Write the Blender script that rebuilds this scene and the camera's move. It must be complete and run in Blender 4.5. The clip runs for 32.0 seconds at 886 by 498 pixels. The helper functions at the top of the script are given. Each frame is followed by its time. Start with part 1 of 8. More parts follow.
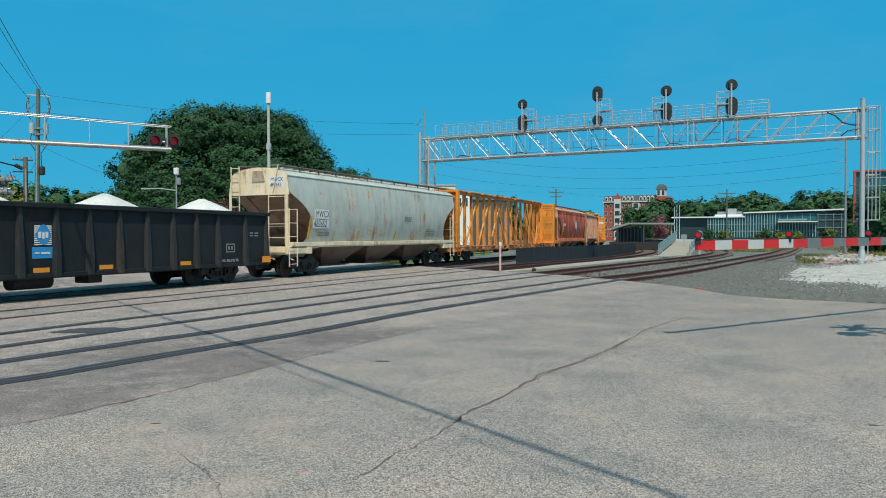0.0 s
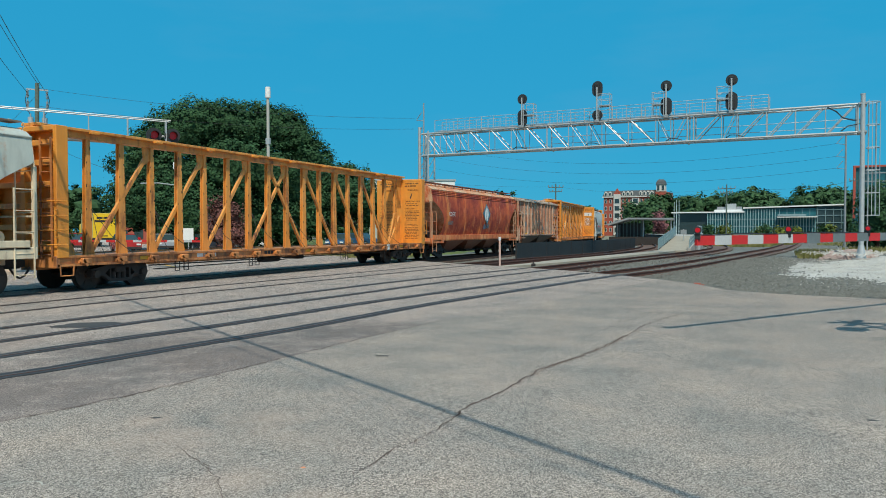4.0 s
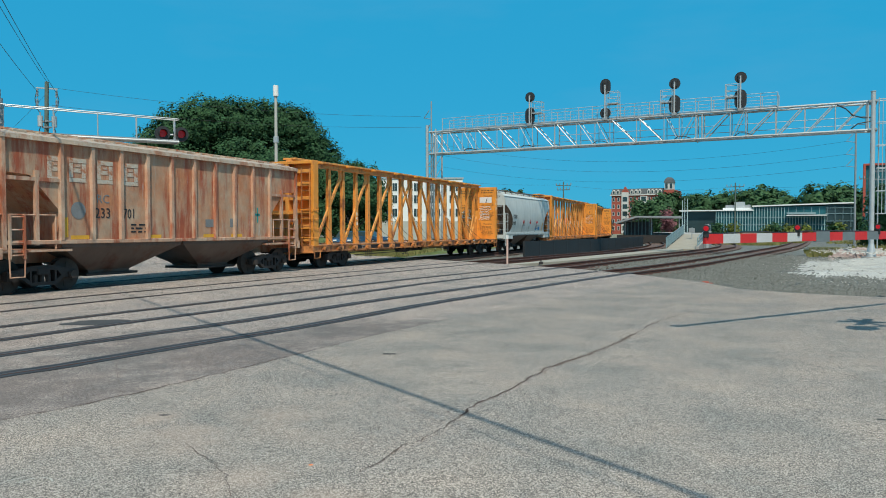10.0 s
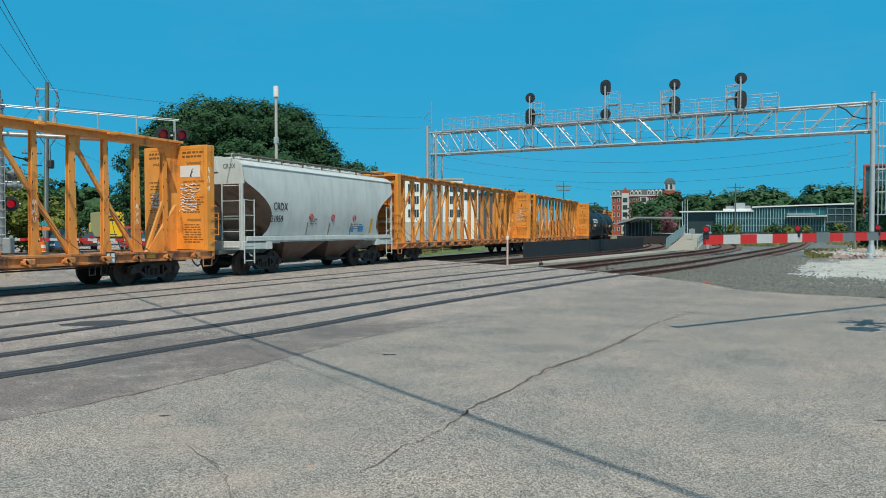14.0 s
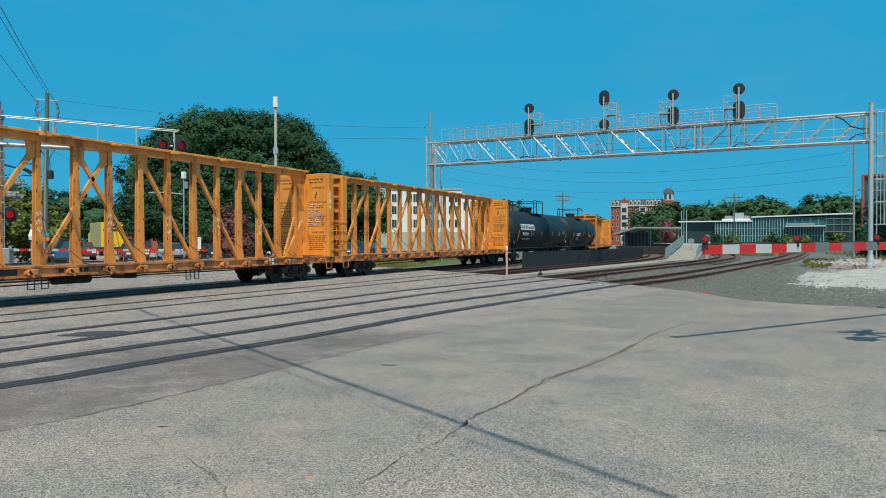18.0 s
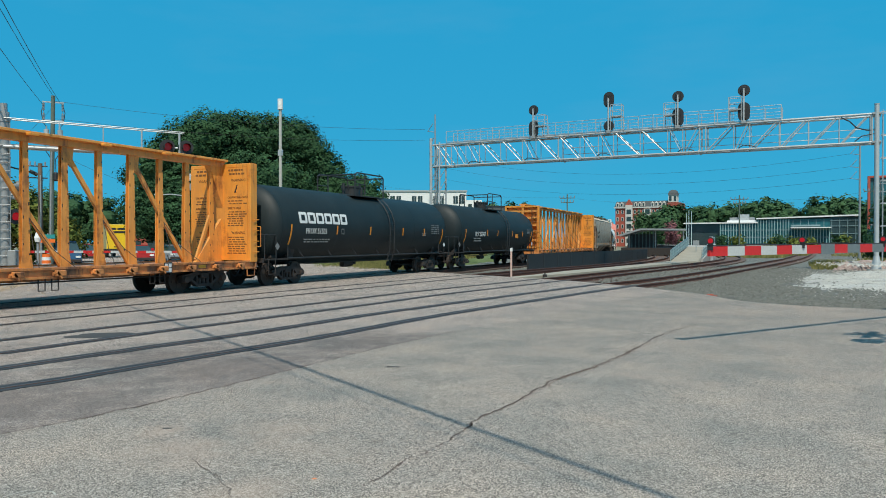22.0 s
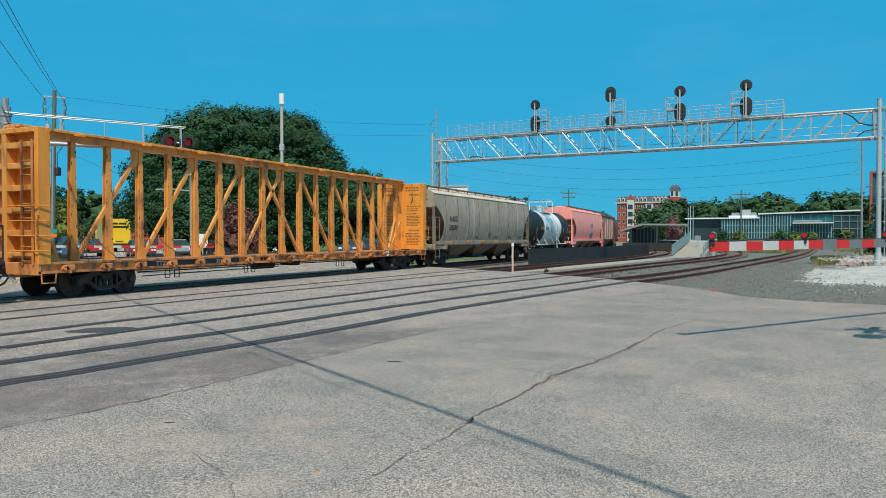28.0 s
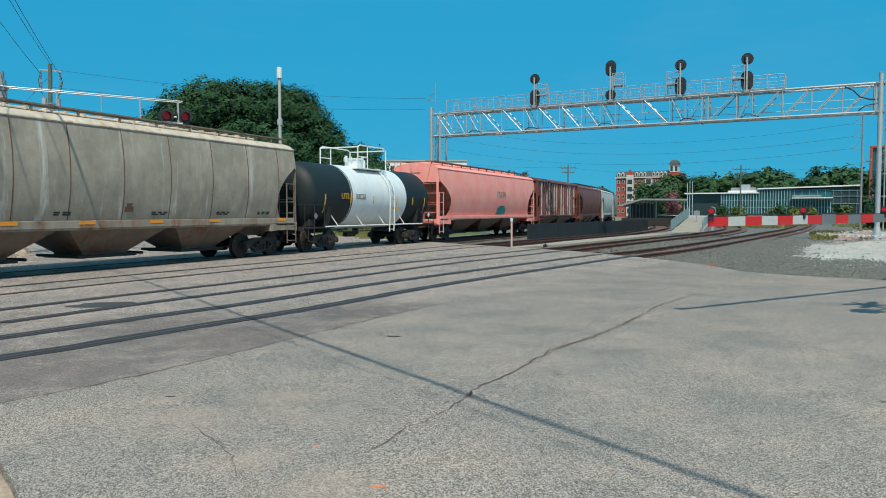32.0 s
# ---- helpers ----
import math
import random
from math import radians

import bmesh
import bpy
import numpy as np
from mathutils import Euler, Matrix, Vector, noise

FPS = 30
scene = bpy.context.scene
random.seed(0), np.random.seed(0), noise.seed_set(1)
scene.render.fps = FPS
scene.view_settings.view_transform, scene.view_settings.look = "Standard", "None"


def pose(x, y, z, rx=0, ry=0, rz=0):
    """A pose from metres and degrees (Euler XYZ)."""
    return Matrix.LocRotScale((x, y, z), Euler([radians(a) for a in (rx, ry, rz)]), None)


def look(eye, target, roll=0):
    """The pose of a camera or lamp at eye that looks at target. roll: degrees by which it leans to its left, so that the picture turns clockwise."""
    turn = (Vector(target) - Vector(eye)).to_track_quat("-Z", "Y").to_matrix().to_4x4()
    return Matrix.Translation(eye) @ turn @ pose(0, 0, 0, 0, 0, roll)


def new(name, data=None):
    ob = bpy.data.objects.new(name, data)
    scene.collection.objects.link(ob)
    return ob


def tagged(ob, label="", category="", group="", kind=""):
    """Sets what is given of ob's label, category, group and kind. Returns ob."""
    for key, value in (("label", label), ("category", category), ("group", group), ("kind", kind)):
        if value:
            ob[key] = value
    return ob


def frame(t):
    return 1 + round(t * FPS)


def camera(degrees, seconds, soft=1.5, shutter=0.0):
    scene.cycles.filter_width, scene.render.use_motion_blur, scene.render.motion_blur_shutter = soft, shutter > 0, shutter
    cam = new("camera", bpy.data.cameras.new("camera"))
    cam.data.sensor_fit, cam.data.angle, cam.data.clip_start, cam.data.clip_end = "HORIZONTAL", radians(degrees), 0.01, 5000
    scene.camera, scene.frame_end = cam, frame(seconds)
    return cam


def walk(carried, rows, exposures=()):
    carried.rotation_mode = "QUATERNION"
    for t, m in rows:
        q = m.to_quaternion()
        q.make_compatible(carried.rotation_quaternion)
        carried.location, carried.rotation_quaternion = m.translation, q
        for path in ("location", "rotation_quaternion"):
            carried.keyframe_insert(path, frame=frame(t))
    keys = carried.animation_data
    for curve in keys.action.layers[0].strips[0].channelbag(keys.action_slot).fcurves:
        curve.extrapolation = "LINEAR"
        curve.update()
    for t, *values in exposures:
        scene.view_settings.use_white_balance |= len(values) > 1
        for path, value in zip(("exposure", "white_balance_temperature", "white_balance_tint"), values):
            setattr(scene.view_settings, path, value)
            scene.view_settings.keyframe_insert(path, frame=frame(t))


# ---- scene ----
cam = camera(62.21, 32.0, 0.95)

# seconds, turn to the left from the straight track, tilt, lean (degrees)
TURNS = [
    (0, 23.73, -1.02, -0.13), (0.5, 23.73, -1.04, -0.12), (1, 23.73, -1.09, -0.12), (1.5, 23.75, -1.21, -0.11),
    (2, 23.74, -1.34, -0.10), (2.5, 23.72, -1.39, -0.09), (3, 23.70, -1.41, -0.08), (3.5, 23.69, -1.42, -0.07),
    (5.5, 23.74, -1.40, -0.11), (6, 23.82, -1.50, -0.10), (6.5, 24.01, -1.54, -0.11), (7, 24.22, -1.56, -0.11),
    (7.5, 24.30, -1.55, -0.11), (8, 24.33, -1.54, -0.10), (8.5, 24.33, -1.55, -0.09), (9, 24.31, -1.56, -0.08),
    (9.5, 24.29, -1.56, -0.07), (10, 24.28, -1.56, -0.05), (10.5, 24.27, -1.54, -0.03), (11, 24.26, -1.54, -0.02),
    (11.5, 24.28, -1.54, -0.03), (12, 24.29, -1.53, -0.02), (12.5, 24.28, -1.51, -0.02), (13, 24.29, -1.50, -0.03),
    (13.5, 24.28, -1.50, -0.03), (14, 24.29, -1.50, -0.03), (14.5, 24.30, -1.50, -0.04), (16.5, 24.23, -0.90, -0.07),
    (17, 24.24, -0.87, -0.07), (17.5, 24.24, -0.83, -0.07), (18, 24.23, -0.71, -0.07), (18.5, 24.24, -0.62, -0.07),
    (19, 24.24, -0.60, -0.08), (19.5, 24.26, -0.60, -0.08), (20, 24.34, -0.60, -0.08), (20.5, 24.37, -0.60, -0.08),
    (21, 24.38, -0.58, -0.08), (21.5, 24.45, -0.58, -0.08), (22, 24.58, -0.57, -0.09), (22.5, 24.70, -0.57, -0.09),
    (23, 24.75, -0.56, -0.09), (23.5, 24.74, -0.55, -0.09), (24, 24.73, -0.53, -0.09), (24.5, 24.73, -0.52, -0.09),
    (25, 24.73, -0.52, -0.09), (25.5, 24.70, -0.55, -0.08), (27.5, 24.70, -0.85, -0.04), (28, 24.69, -0.96, -0.04),
    (28.5, 24.68, -1.01, -0.03), (29, 24.68, -1.02, -0.04), (29.5, 24.68, -1.09, -0.04), (30, 24.66, -1.35, -0.04),
    (30.5, 24.63, -1.81, -0.04), (31, 24.63, -2.31, -0.04), (31.5, 24.62, -2.68, -0.03), (32, 24.61, -2.91, -0.04),
]
EYE = (0.0, 0.0, 1.72)
walk(cam, [(t, pose(*EYE, 90 + tilt, 0, turn) @ pose(0, 0, 0, 0, 0, lean)) for t, turn, tilt, lean in TURNS],
     exposures=[(0.0, 0.08), (1.0, 0.06), (3.0, 0.02), (6.0, 0.09), (10.0, 0.10), (13.0, 0.06), (17.0, 0.06), (19.0, 0.01), (22.0, 0.08), (24.0, 0.16), (28.0, 0.15), (30.0, 0.13), (32.0, 0.06)])

# ---- daylight: high late-summer sun behind the viewer's right shoulder ----
SUN_DIR = Vector((0.35, -0.60, 1.0)).normalized()      # towards the sun
world = bpy.data.worlds.new("sky_world")
scene.world = world
world.use_nodes = True
wn, wl = world.node_tree.nodes, world.node_tree.links
wn.clear()
sky = wn.new("ShaderNodeTexSky")
sky.sky_type = "NISHITA"
sky.sun_disc = False
sky.sun_elevation = math.asin(SUN_DIR.z)
sky.sun_rotation = math.atan2(SUN_DIR.x, SUN_DIR.y)
sky.altitude, sky.air_density, sky.dust_density, sky.ozone_density = 100, 1.0, 0.2, 1.5
tint = wn.new("ShaderNodeMix")
tint.data_type, tint.blend_type = "RGBA", "MULTIPLY"
tint.inputs["Factor"].default_value = 1.0
tint.inputs[7].default_value = (0.42, 1.05, 1.0, 1)
even = wn.new("ShaderNodeMix")                          # a light summer haze evens the blue out
even.data_type = "RGBA"
even.inputs["Factor"].default_value = 0.91
even.inputs[7].default_value = (0.13, 2.72, 4.95, 1)
bg = wn.new("ShaderNodeBackground")
bg.inputs["Strength"].default_value = 0.12
wout = wn.new("ShaderNodeOutputWorld")
wl.new(sky.outputs["Color"], tint.inputs[6])
wl.new(tint.outputs[2], even.inputs[6])
wisp = wn.new("ShaderNodeTexNoise")                      # faint high wisps
wisp.inputs["Scale"].default_value, wisp.inputs["Detail"].default_value, wisp.inputs["Roughness"].default_value = 2.2, 6, 0.55
where = wn.new("ShaderNodeTexCoord")
flat = wn.new("ShaderNodeMapping")
flat.inputs["Scale"].default_value = (1.0, 1.0, 4.0)
soft_range = wn.new("ShaderNodeMapRange")
soft_range.inputs["From Min"].default_value, soft_range.inputs["From Max"].default_value, soft_range.inputs["To Max"].default_value = 0.50, 0.80, 0.30
thin = wn.new("ShaderNodeMix")
thin.data_type = "RGBA"
thin.inputs[7].default_value = (1.1, 3.1, 4.9, 1)
wl.new(where.outputs["Generated"], flat.inputs["Vector"])
wl.new(flat.outputs["Vector"], wisp.inputs["Vector"])
wl.new(wisp.outputs["Fac"], soft_range.inputs["Value"])
wl.new(soft_range.outputs["Result"], thin.inputs["Factor"])
wl.new(even.outputs[2], thin.inputs[6])
toward = wn.new("ShaderNodeVectorMath")                  # the sky whitens towards the sun
toward.operation = "DOT_PRODUCT"
toward.inputs[1].default_value = SUN_DIR
near_sun = wn.new("ShaderNodeMapRange")
near_sun.inputs["From Min"].default_value, near_sun.inputs["From Max"].default_value, near_sun.inputs["To Max"].default_value = 0.30, 0.97, 0.75
pale = wn.new("ShaderNodeMix")
pale.data_type = "RGBA"
pale.inputs[7].default_value = (3.6, 4.6, 5.2, 1)
wl.new(where.outputs["Generated"], toward.inputs[0])
wl.new(toward.outputs["Value"], near_sun.inputs["Value"])
wl.new(near_sun.outputs["Result"], pale.inputs["Factor"])
wl.new(thin.outputs[2], pale.inputs[6])
wl.new(pale.outputs[2], bg.inputs["Color"])
wl.new(bg.outputs["Background"], wout.inputs["Surface"])

sun_data = bpy.data.lights.new("sun", "SUN")
sun_data.energy, sun_data.angle, sun_data.color = 3.75, radians(0.53), (1.0, 0.95, 0.82)
sun = new("sun", sun_data)
sun.matrix_world = look(SUN_DIR * 50, (0, 0, 0))

# ---- materials ----
def nodes_of(name):
    m = bpy.data.materials.new(name)
    m.use_nodes = True
    t = m.node_tree
    return m, t, t.nodes["Principled BSDF"]


def ramp(t, fac, stops):
    r = t.nodes.new("ShaderNodeValToRGB")
    el = r.color_ramp.elements
    while len(el) < len(stops):
        el.new(0.5)
    for e, (p, c) in zip(el, stops):
        e.position, e.color = p, (*c, 1)
    t.links.new(fac, r.inputs["Fac"])
    return r.outputs["Color"]


def grain(t, scale, detail=4, rough=0.6, stretch=(1, 1, 1), space="Object"):
    co = t.nodes.new("ShaderNodeTexCoord")
    mp = t.nodes.new("ShaderNodeMapping")
    mp.inputs["Scale"].default_value = stretch
    nz = t.nodes.new("ShaderNodeTexNoise")
    nz.inputs["Scale"].default_value, nz.inputs["Detail"].default_value, nz.inputs["Roughness"].default_value = scale, detail, rough
    t.links.new(co.outputs[space], mp.inputs["Vector"])
    t.links.new(mp.outputs["Vector"], nz.inputs["Vector"])
    return nz.outputs["Fac"]


def blend(t, fac, a, b, mode="MIX"):
    m = t.nodes.new("ShaderNodeMix")
    m.data_type, m.blend_type = "RGBA", mode
    for key, v in (("Factor", fac), ("A", a), ("B", b)):
        sock = [s for s in m.inputs if s.name == key and (key == "Factor") == (s.type == "VALUE") and s.type in ("VALUE", "RGBA")][0]
        if isinstance(v, (int, float)):
            sock.default_value = v
        elif isinstance(v, tuple):
            sock.default_value = (*v, 1)
        else:
            t.links.new(v, sock)
    return [s for s in m.outputs if s.type == "RGBA"][0]


def bump(t, bsdf, height, strength=0.3, distance=0.01):
    b = t.nodes.new("ShaderNodeBump")
    b.inputs["Strength"].default_value, b.inputs["Distance"].default_value = strength, distance
    t.links.new(height, b.inputs["Height"])
    t.links.new(b.outputs["Normal"], bsdf.inputs["Normal"])


def dim(c, k):
    return tuple(v * k for v in c)


def surface(name, col, rough=0.6, metal=0.0, vary=0.25, scale=3.0, fine=40.0, relief=0.15, each=0.0):
    """A plain painted, cast or mineral surface with two scales of variation."""
    m, t, b = nodes_of(name)
    big = ramp(t, grain(t, scale, 5), [(0.25, dim(col, 1 - vary)), (0.75, dim(col, 1 + vary * 0.7))])
    small = grain(t, fine, 3)
    c = blend(t, 0.35, big, ramp(t, small, [(0.3, dim(col, 0.75)), (0.7, dim(col, 1.2))]))
    if each:
        info = t.nodes.new("ShaderNodeObjectInfo")
        c = blend(t, 1.0, c, ramp(t, info.outputs["Random"], [(0, (1 - each,) * 3), (1, (1 + each,) * 3)]), "MULTIPLY")
    t.links.new(c, b.inputs["Base Color"])
    b.inputs["Roughness"].default_value, b.inputs["Metallic"].default_value = rough, metal
    bump(t, b, small, relief, 0.01)
    return m


def car_paint(name, col, rust=(0.20, 0.07, 0.025), wear=0.45, pale=None, rough=0.5, streak=2.2, dirt=(0.09, 0.075, 0.06), dirty=0.35, shine=0.5):
    """Weathered paint on a rail car: rust that runs down in streaks, faded patches, and road dirt."""
    m, t, b = nodes_of(name)
    pale = pale or tuple(min(0.9, v * 1.25 + 0.02) for v in col)
    base = blend(t, ramp(t, grain(t, 0.9, 4), [(0.35, (0, 0, 0)), (0.7, (1, 1, 1))]), col, pale)
    runs = grain(t, streak, 5, 0.65, (1, 1, 0.10))
    spots = grain(t, 1.1, 6, 0.7)
    mix = t.nodes.new("ShaderNodeMath")
    mix.operation = "MULTIPLY_ADD"
    mix.inputs[1].default_value, mix.inputs[2].default_value = 0.55, 0.0
    t.links.new(runs, mix.inputs[0])
    add = t.nodes.new("ShaderNodeMath")
    add.operation = "MULTIPLY_ADD"
    add.inputs[1].default_value = 0.45
    t.links.new(spots, add.inputs[0])
    t.links.new(mix.outputs[0], add.inputs[2])
    edge = 0.66 - 0.30 * wear
    rusty = ramp(t, add.outputs[0], [(edge - 0.035, (0, 0, 0)), (edge + 0.06, (1, 1, 1))])
    rustc = ramp(t, grain(t, 6, 5), [(0.3, dim(rust, 0.55)), (0.6, rust), (0.8, (rust[0] * 1.7, rust[1] * 2.0, rust[2] * 1.9))])
    c = blend(t, rusty, base, rustc)
    grime = ramp(t, grain(t, 3.1, 5, 0.6, (1, 1, 0.22)), [(0.42, (0, 0, 0)), (0.75, (dirty,) * 3)])
    c = blend(t, grime, c, dirt)
    t.links.new(c, b.inputs["Base Color"])
    b.inputs["Specular IOR Level"].default_value = shine
    b.inputs["Roughness"].default_value = rough
    bump(t, b, grain(t, 25, 4), 0.12, 0.01)
    return m


def streaked(name, deep, mid, run, pale, run_edge, pale_edge, stretch=0.075):
    """Rust-eaten paint: mottled ground colour under long streaks of two colours."""
    m, t, b = nodes_of(name)
    c = ramp(t, grain(t, 0.75, 6, 0.7), [(0.38, deep), (0.62, mid)])
    c = blend(t, ramp(t, grain(t, 2.3, 8, 0.7, (1, 1, stretch)), [(run_edge, (0, 0, 0)), (run_edge + 0.12, (1, 1, 1))]), c, run)
    c = blend(t, ramp(t, grain(t, 3.6, 8, 0.7, (1, 1.1, stretch * 0.8)), [(pale_edge, (0, 0, 0)), (pale_edge + 0.10, (0.85,) * 3)]), c, pale)
    c = blend(t, 1.0, c, ramp(t, grain(t, 2.2, 6, 0.75, (1, 1, 0.5)), [(0.3, (0.74,) * 3), (0.65, (1.10,) * 3)]), "MULTIPLY")
    t.links.new(c, b.inputs["Base Color"])
    b.inputs["Roughness"].default_value = 0.6
    bump(t, b, grain(t, 25, 4), 0.12, 0.01)
    return m


def tarmac(name, dark, light, blotch, chip=150.0, soft=0.45):
    """Stones in binder: single chips, then patches, then broad discoloured areas."""
    m, t, b = nodes_of(name)
    co = t.nodes.new("ShaderNodeTexCoord")
    vals = []
    for k in (1.0, 0.42):
        stones = t.nodes.new("ShaderNodeTexVoronoi")
        stones.inputs["Scale"].default_value = chip * k
        t.links.new(co.outputs["Object"], stones.inputs["Vector"])
        bw = t.nodes.new("ShaderNodeRGBToBW")
        t.links.new(stones.outputs["Color"], bw.inputs["Color"])
        vals.append(bw.outputs["Val"])
    mid = tuple((a + q) / 2 for a, q in zip(dark, light))
    c1 = ramp(t, vals[0], [(0.22, dark), (0.5, mid), (0.78, light)])
    c2 = ramp(t, vals[1], [(0.22, dark), (0.5, mid), (0.78, light)])
    c = blend(t, 0.45, c1, c2)
    c = blend(t, soft, c, ramp(t, grain(t, 30, 4, 0.8), [(0.36, dark), (0.64, light)]))
    c = blend(t, ramp(t, grain(t, 0.35, 5, 0.55), [(0.42, (0, 0, 0)), (0.72, (0.8,) * 3)]), c, blend(t, 0.6, c, blotch))
    c = blend(t, 1.0, c, ramp(t, grain(t, 0.8, 6, 0.65), [(0.3, (0.76, 0.77, 0.78)), (0.7, (1.18, 1.16, 1.13))]), "MULTIPLY")
    t.links.new(c, b.inputs["Base Color"])
    b.inputs["Roughness"].default_value = 0.9
    bump(t, b, vals[0], 0.6, 0.008)
    return m


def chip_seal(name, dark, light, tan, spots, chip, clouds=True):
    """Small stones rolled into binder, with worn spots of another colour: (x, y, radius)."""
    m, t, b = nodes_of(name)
    co = t.nodes.new("ShaderNodeTexCoord")
    vals = []
    for k in (1.0, 0.62):
        stones = t.nodes.new("ShaderNodeTexVoronoi")
        stones.inputs["Scale"].default_value = chip * k
        t.links.new(co.outputs["Object"], stones.inputs["Vector"])
        bw = t.nodes.new("ShaderNodeRGBToBW")
        t.links.new(stones.outputs["Color"], bw.inputs["Color"])
        vals.append(bw.outputs["Val"])
    stops = [(0.18, dim(dark, 0.12)), (0.40, dark), (0.58, light), (0.82, dim(light, 1.75))]
    c = blend(t, 0.30, ramp(t, vals[1], stops), ramp(t, vals[0], stops))
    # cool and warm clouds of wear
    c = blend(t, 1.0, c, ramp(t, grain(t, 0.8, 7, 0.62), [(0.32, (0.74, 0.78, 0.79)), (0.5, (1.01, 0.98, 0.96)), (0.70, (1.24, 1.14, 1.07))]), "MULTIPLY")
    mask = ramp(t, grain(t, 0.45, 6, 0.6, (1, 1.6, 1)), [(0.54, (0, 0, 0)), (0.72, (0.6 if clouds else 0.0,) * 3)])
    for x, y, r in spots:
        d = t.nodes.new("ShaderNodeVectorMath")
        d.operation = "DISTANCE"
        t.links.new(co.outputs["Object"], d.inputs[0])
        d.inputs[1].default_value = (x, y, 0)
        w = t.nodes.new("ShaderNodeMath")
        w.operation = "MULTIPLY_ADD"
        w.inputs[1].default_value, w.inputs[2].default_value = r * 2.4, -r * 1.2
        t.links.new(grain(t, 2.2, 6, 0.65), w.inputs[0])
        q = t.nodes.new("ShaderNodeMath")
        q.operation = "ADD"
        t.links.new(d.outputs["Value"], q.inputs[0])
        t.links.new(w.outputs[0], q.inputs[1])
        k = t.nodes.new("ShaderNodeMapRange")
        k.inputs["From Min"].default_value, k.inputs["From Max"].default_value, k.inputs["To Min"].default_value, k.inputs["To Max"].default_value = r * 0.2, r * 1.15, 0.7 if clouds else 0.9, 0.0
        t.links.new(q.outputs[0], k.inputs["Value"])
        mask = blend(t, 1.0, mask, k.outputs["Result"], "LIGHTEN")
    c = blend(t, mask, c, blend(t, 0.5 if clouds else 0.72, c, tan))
    t.links.new(c, b.inputs["Base Color"])
    b.inputs["Roughness"].default_value = 0.9
    bump(t, b, vals[1], 0.9, 0.02)
    return m


def leafage(name, dark, light):
    m, t, b = nodes_of(name)
    g = t.nodes.new("ShaderNodeNewGeometry")
    c = ramp(t, g.outputs["Random Per Island"], [(0.0, dark), (0.6, light), (1.0, tuple(v * 1.25 for v in light))])
    c = blend(t, 1.0, c, ramp(t, grain(t, 0.35, 3), [(0.3, (0.72,) * 3), (0.7, (1.25,) * 3)]), "MULTIPLY")
    t.links.new(c, b.inputs["Base Color"])
    b.inputs["Roughness"].default_value = 0.8
    b.inputs["Specular IOR Level"].default_value = 0.12
    return m


def lamp_glow(name, col, power):
    m, t, b = nodes_of(name)
    b.inputs["Base Color"].default_value = (*dim(col, 0.22), 1)
    b.inputs["Emission Color"].default_value = (*col, 1)
    b.inputs["Emission Strength"].default_value = power
    b.inputs["Roughness"].default_value = 0.3
    return m


M = {}
M["lot"] = chip_seal("lot_chip_seal", (0.114, 0.101, 0.089), (0.392, 0.346, 0.303), (0.49, 0.36, 0.28), ((-2.6, 3.7, 0.5), (-3.3, 4.0, 0.35), (-4.45, 4.6, 0.5), (-4.2, 5.4, 0.45), (-5.1, 5.0, 0.3), (0.7, 21.0, 1.6), (1.9, 19.6, 1.5), (-1.0, 19.2, 1.2)), 205)
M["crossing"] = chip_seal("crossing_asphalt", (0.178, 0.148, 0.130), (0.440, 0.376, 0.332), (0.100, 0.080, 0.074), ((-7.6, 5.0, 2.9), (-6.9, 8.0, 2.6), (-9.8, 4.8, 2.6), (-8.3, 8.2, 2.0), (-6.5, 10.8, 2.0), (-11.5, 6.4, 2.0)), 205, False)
M["crack"] = surface("crack_fill", (0.125, 0.088, 0.074), 0.95, vary=0.5)
M["oil"] = surface("oil_stain", (0.055, 0.053, 0.052), 0.8, vary=0.4)
M["rubber"] = surface("crossing_rubber", (0.032, 0.034, 0.038), 0.75, vary=0.45, scale=1.5)
M["rail_top"] = surface("rail_head_steel", (0.10, 0.088, 0.082), 0.5, 0.4, 0.3)
M["rail"] = surface("rail_rust", (0.105, 0.047, 0.034), 0.85, 0.1, 0.35)
M["tie"] = surface("sleeper_wood", (0.085, 0.062, 0.050), 0.9, vary=0.4, each=0.25)
M["ballast"] = tarmac("ballast_stone", (0.018, 0.019, 0.017), (0.255, 0.260, 0.232), (0.12, 0.11, 0.09), 34, 0.12)
M["gravel"] = tarmac("pale_gravel", (0.25, 0.25, 0.235), (0.60, 0.59, 0.555), (0.42, 0.395, 0.35), 60, 0.25)
M["rubble"] = tarmac("pinkish_rubble", (0.14, 0.10, 0.09), (0.48, 0.38, 0.34), (0.34, 0.22, 0.19), 12, 0.25)
M["fin_pale"] = surface("pale_fin", (0.52, 0.66, 0.68), 0.5, vary=0.08)
M["fin_teal"] = surface("teal_tinted_fin", (0.27, 0.45, 0.47), 0.4, vary=0.12)
M["bed"] = tarmac("stained_ballast", (0.045, 0.028, 0.022), (0.20, 0.132, 0.105), (0.12, 0.07, 0.05), 22)
M["tan_gravel"] = tarmac("tan_gravel", (0.26, 0.20, 0.15), (0.58, 0.47, 0.36), (0.40, 0.30, 0.22), 22)
M["arm_white"] = surface("dirty_white_band", (0.49, 0.51, 0.51), 0.5, vary=0.15)
M["stone"] = surface("loose_stone", (0.150, 0.154, 0.140), 0.9, vary=0.6, scale=5)
M["concrete"] = surface("concrete", (0.36, 0.34, 0.31), 0.85, vary=0.18, scale=1.2)
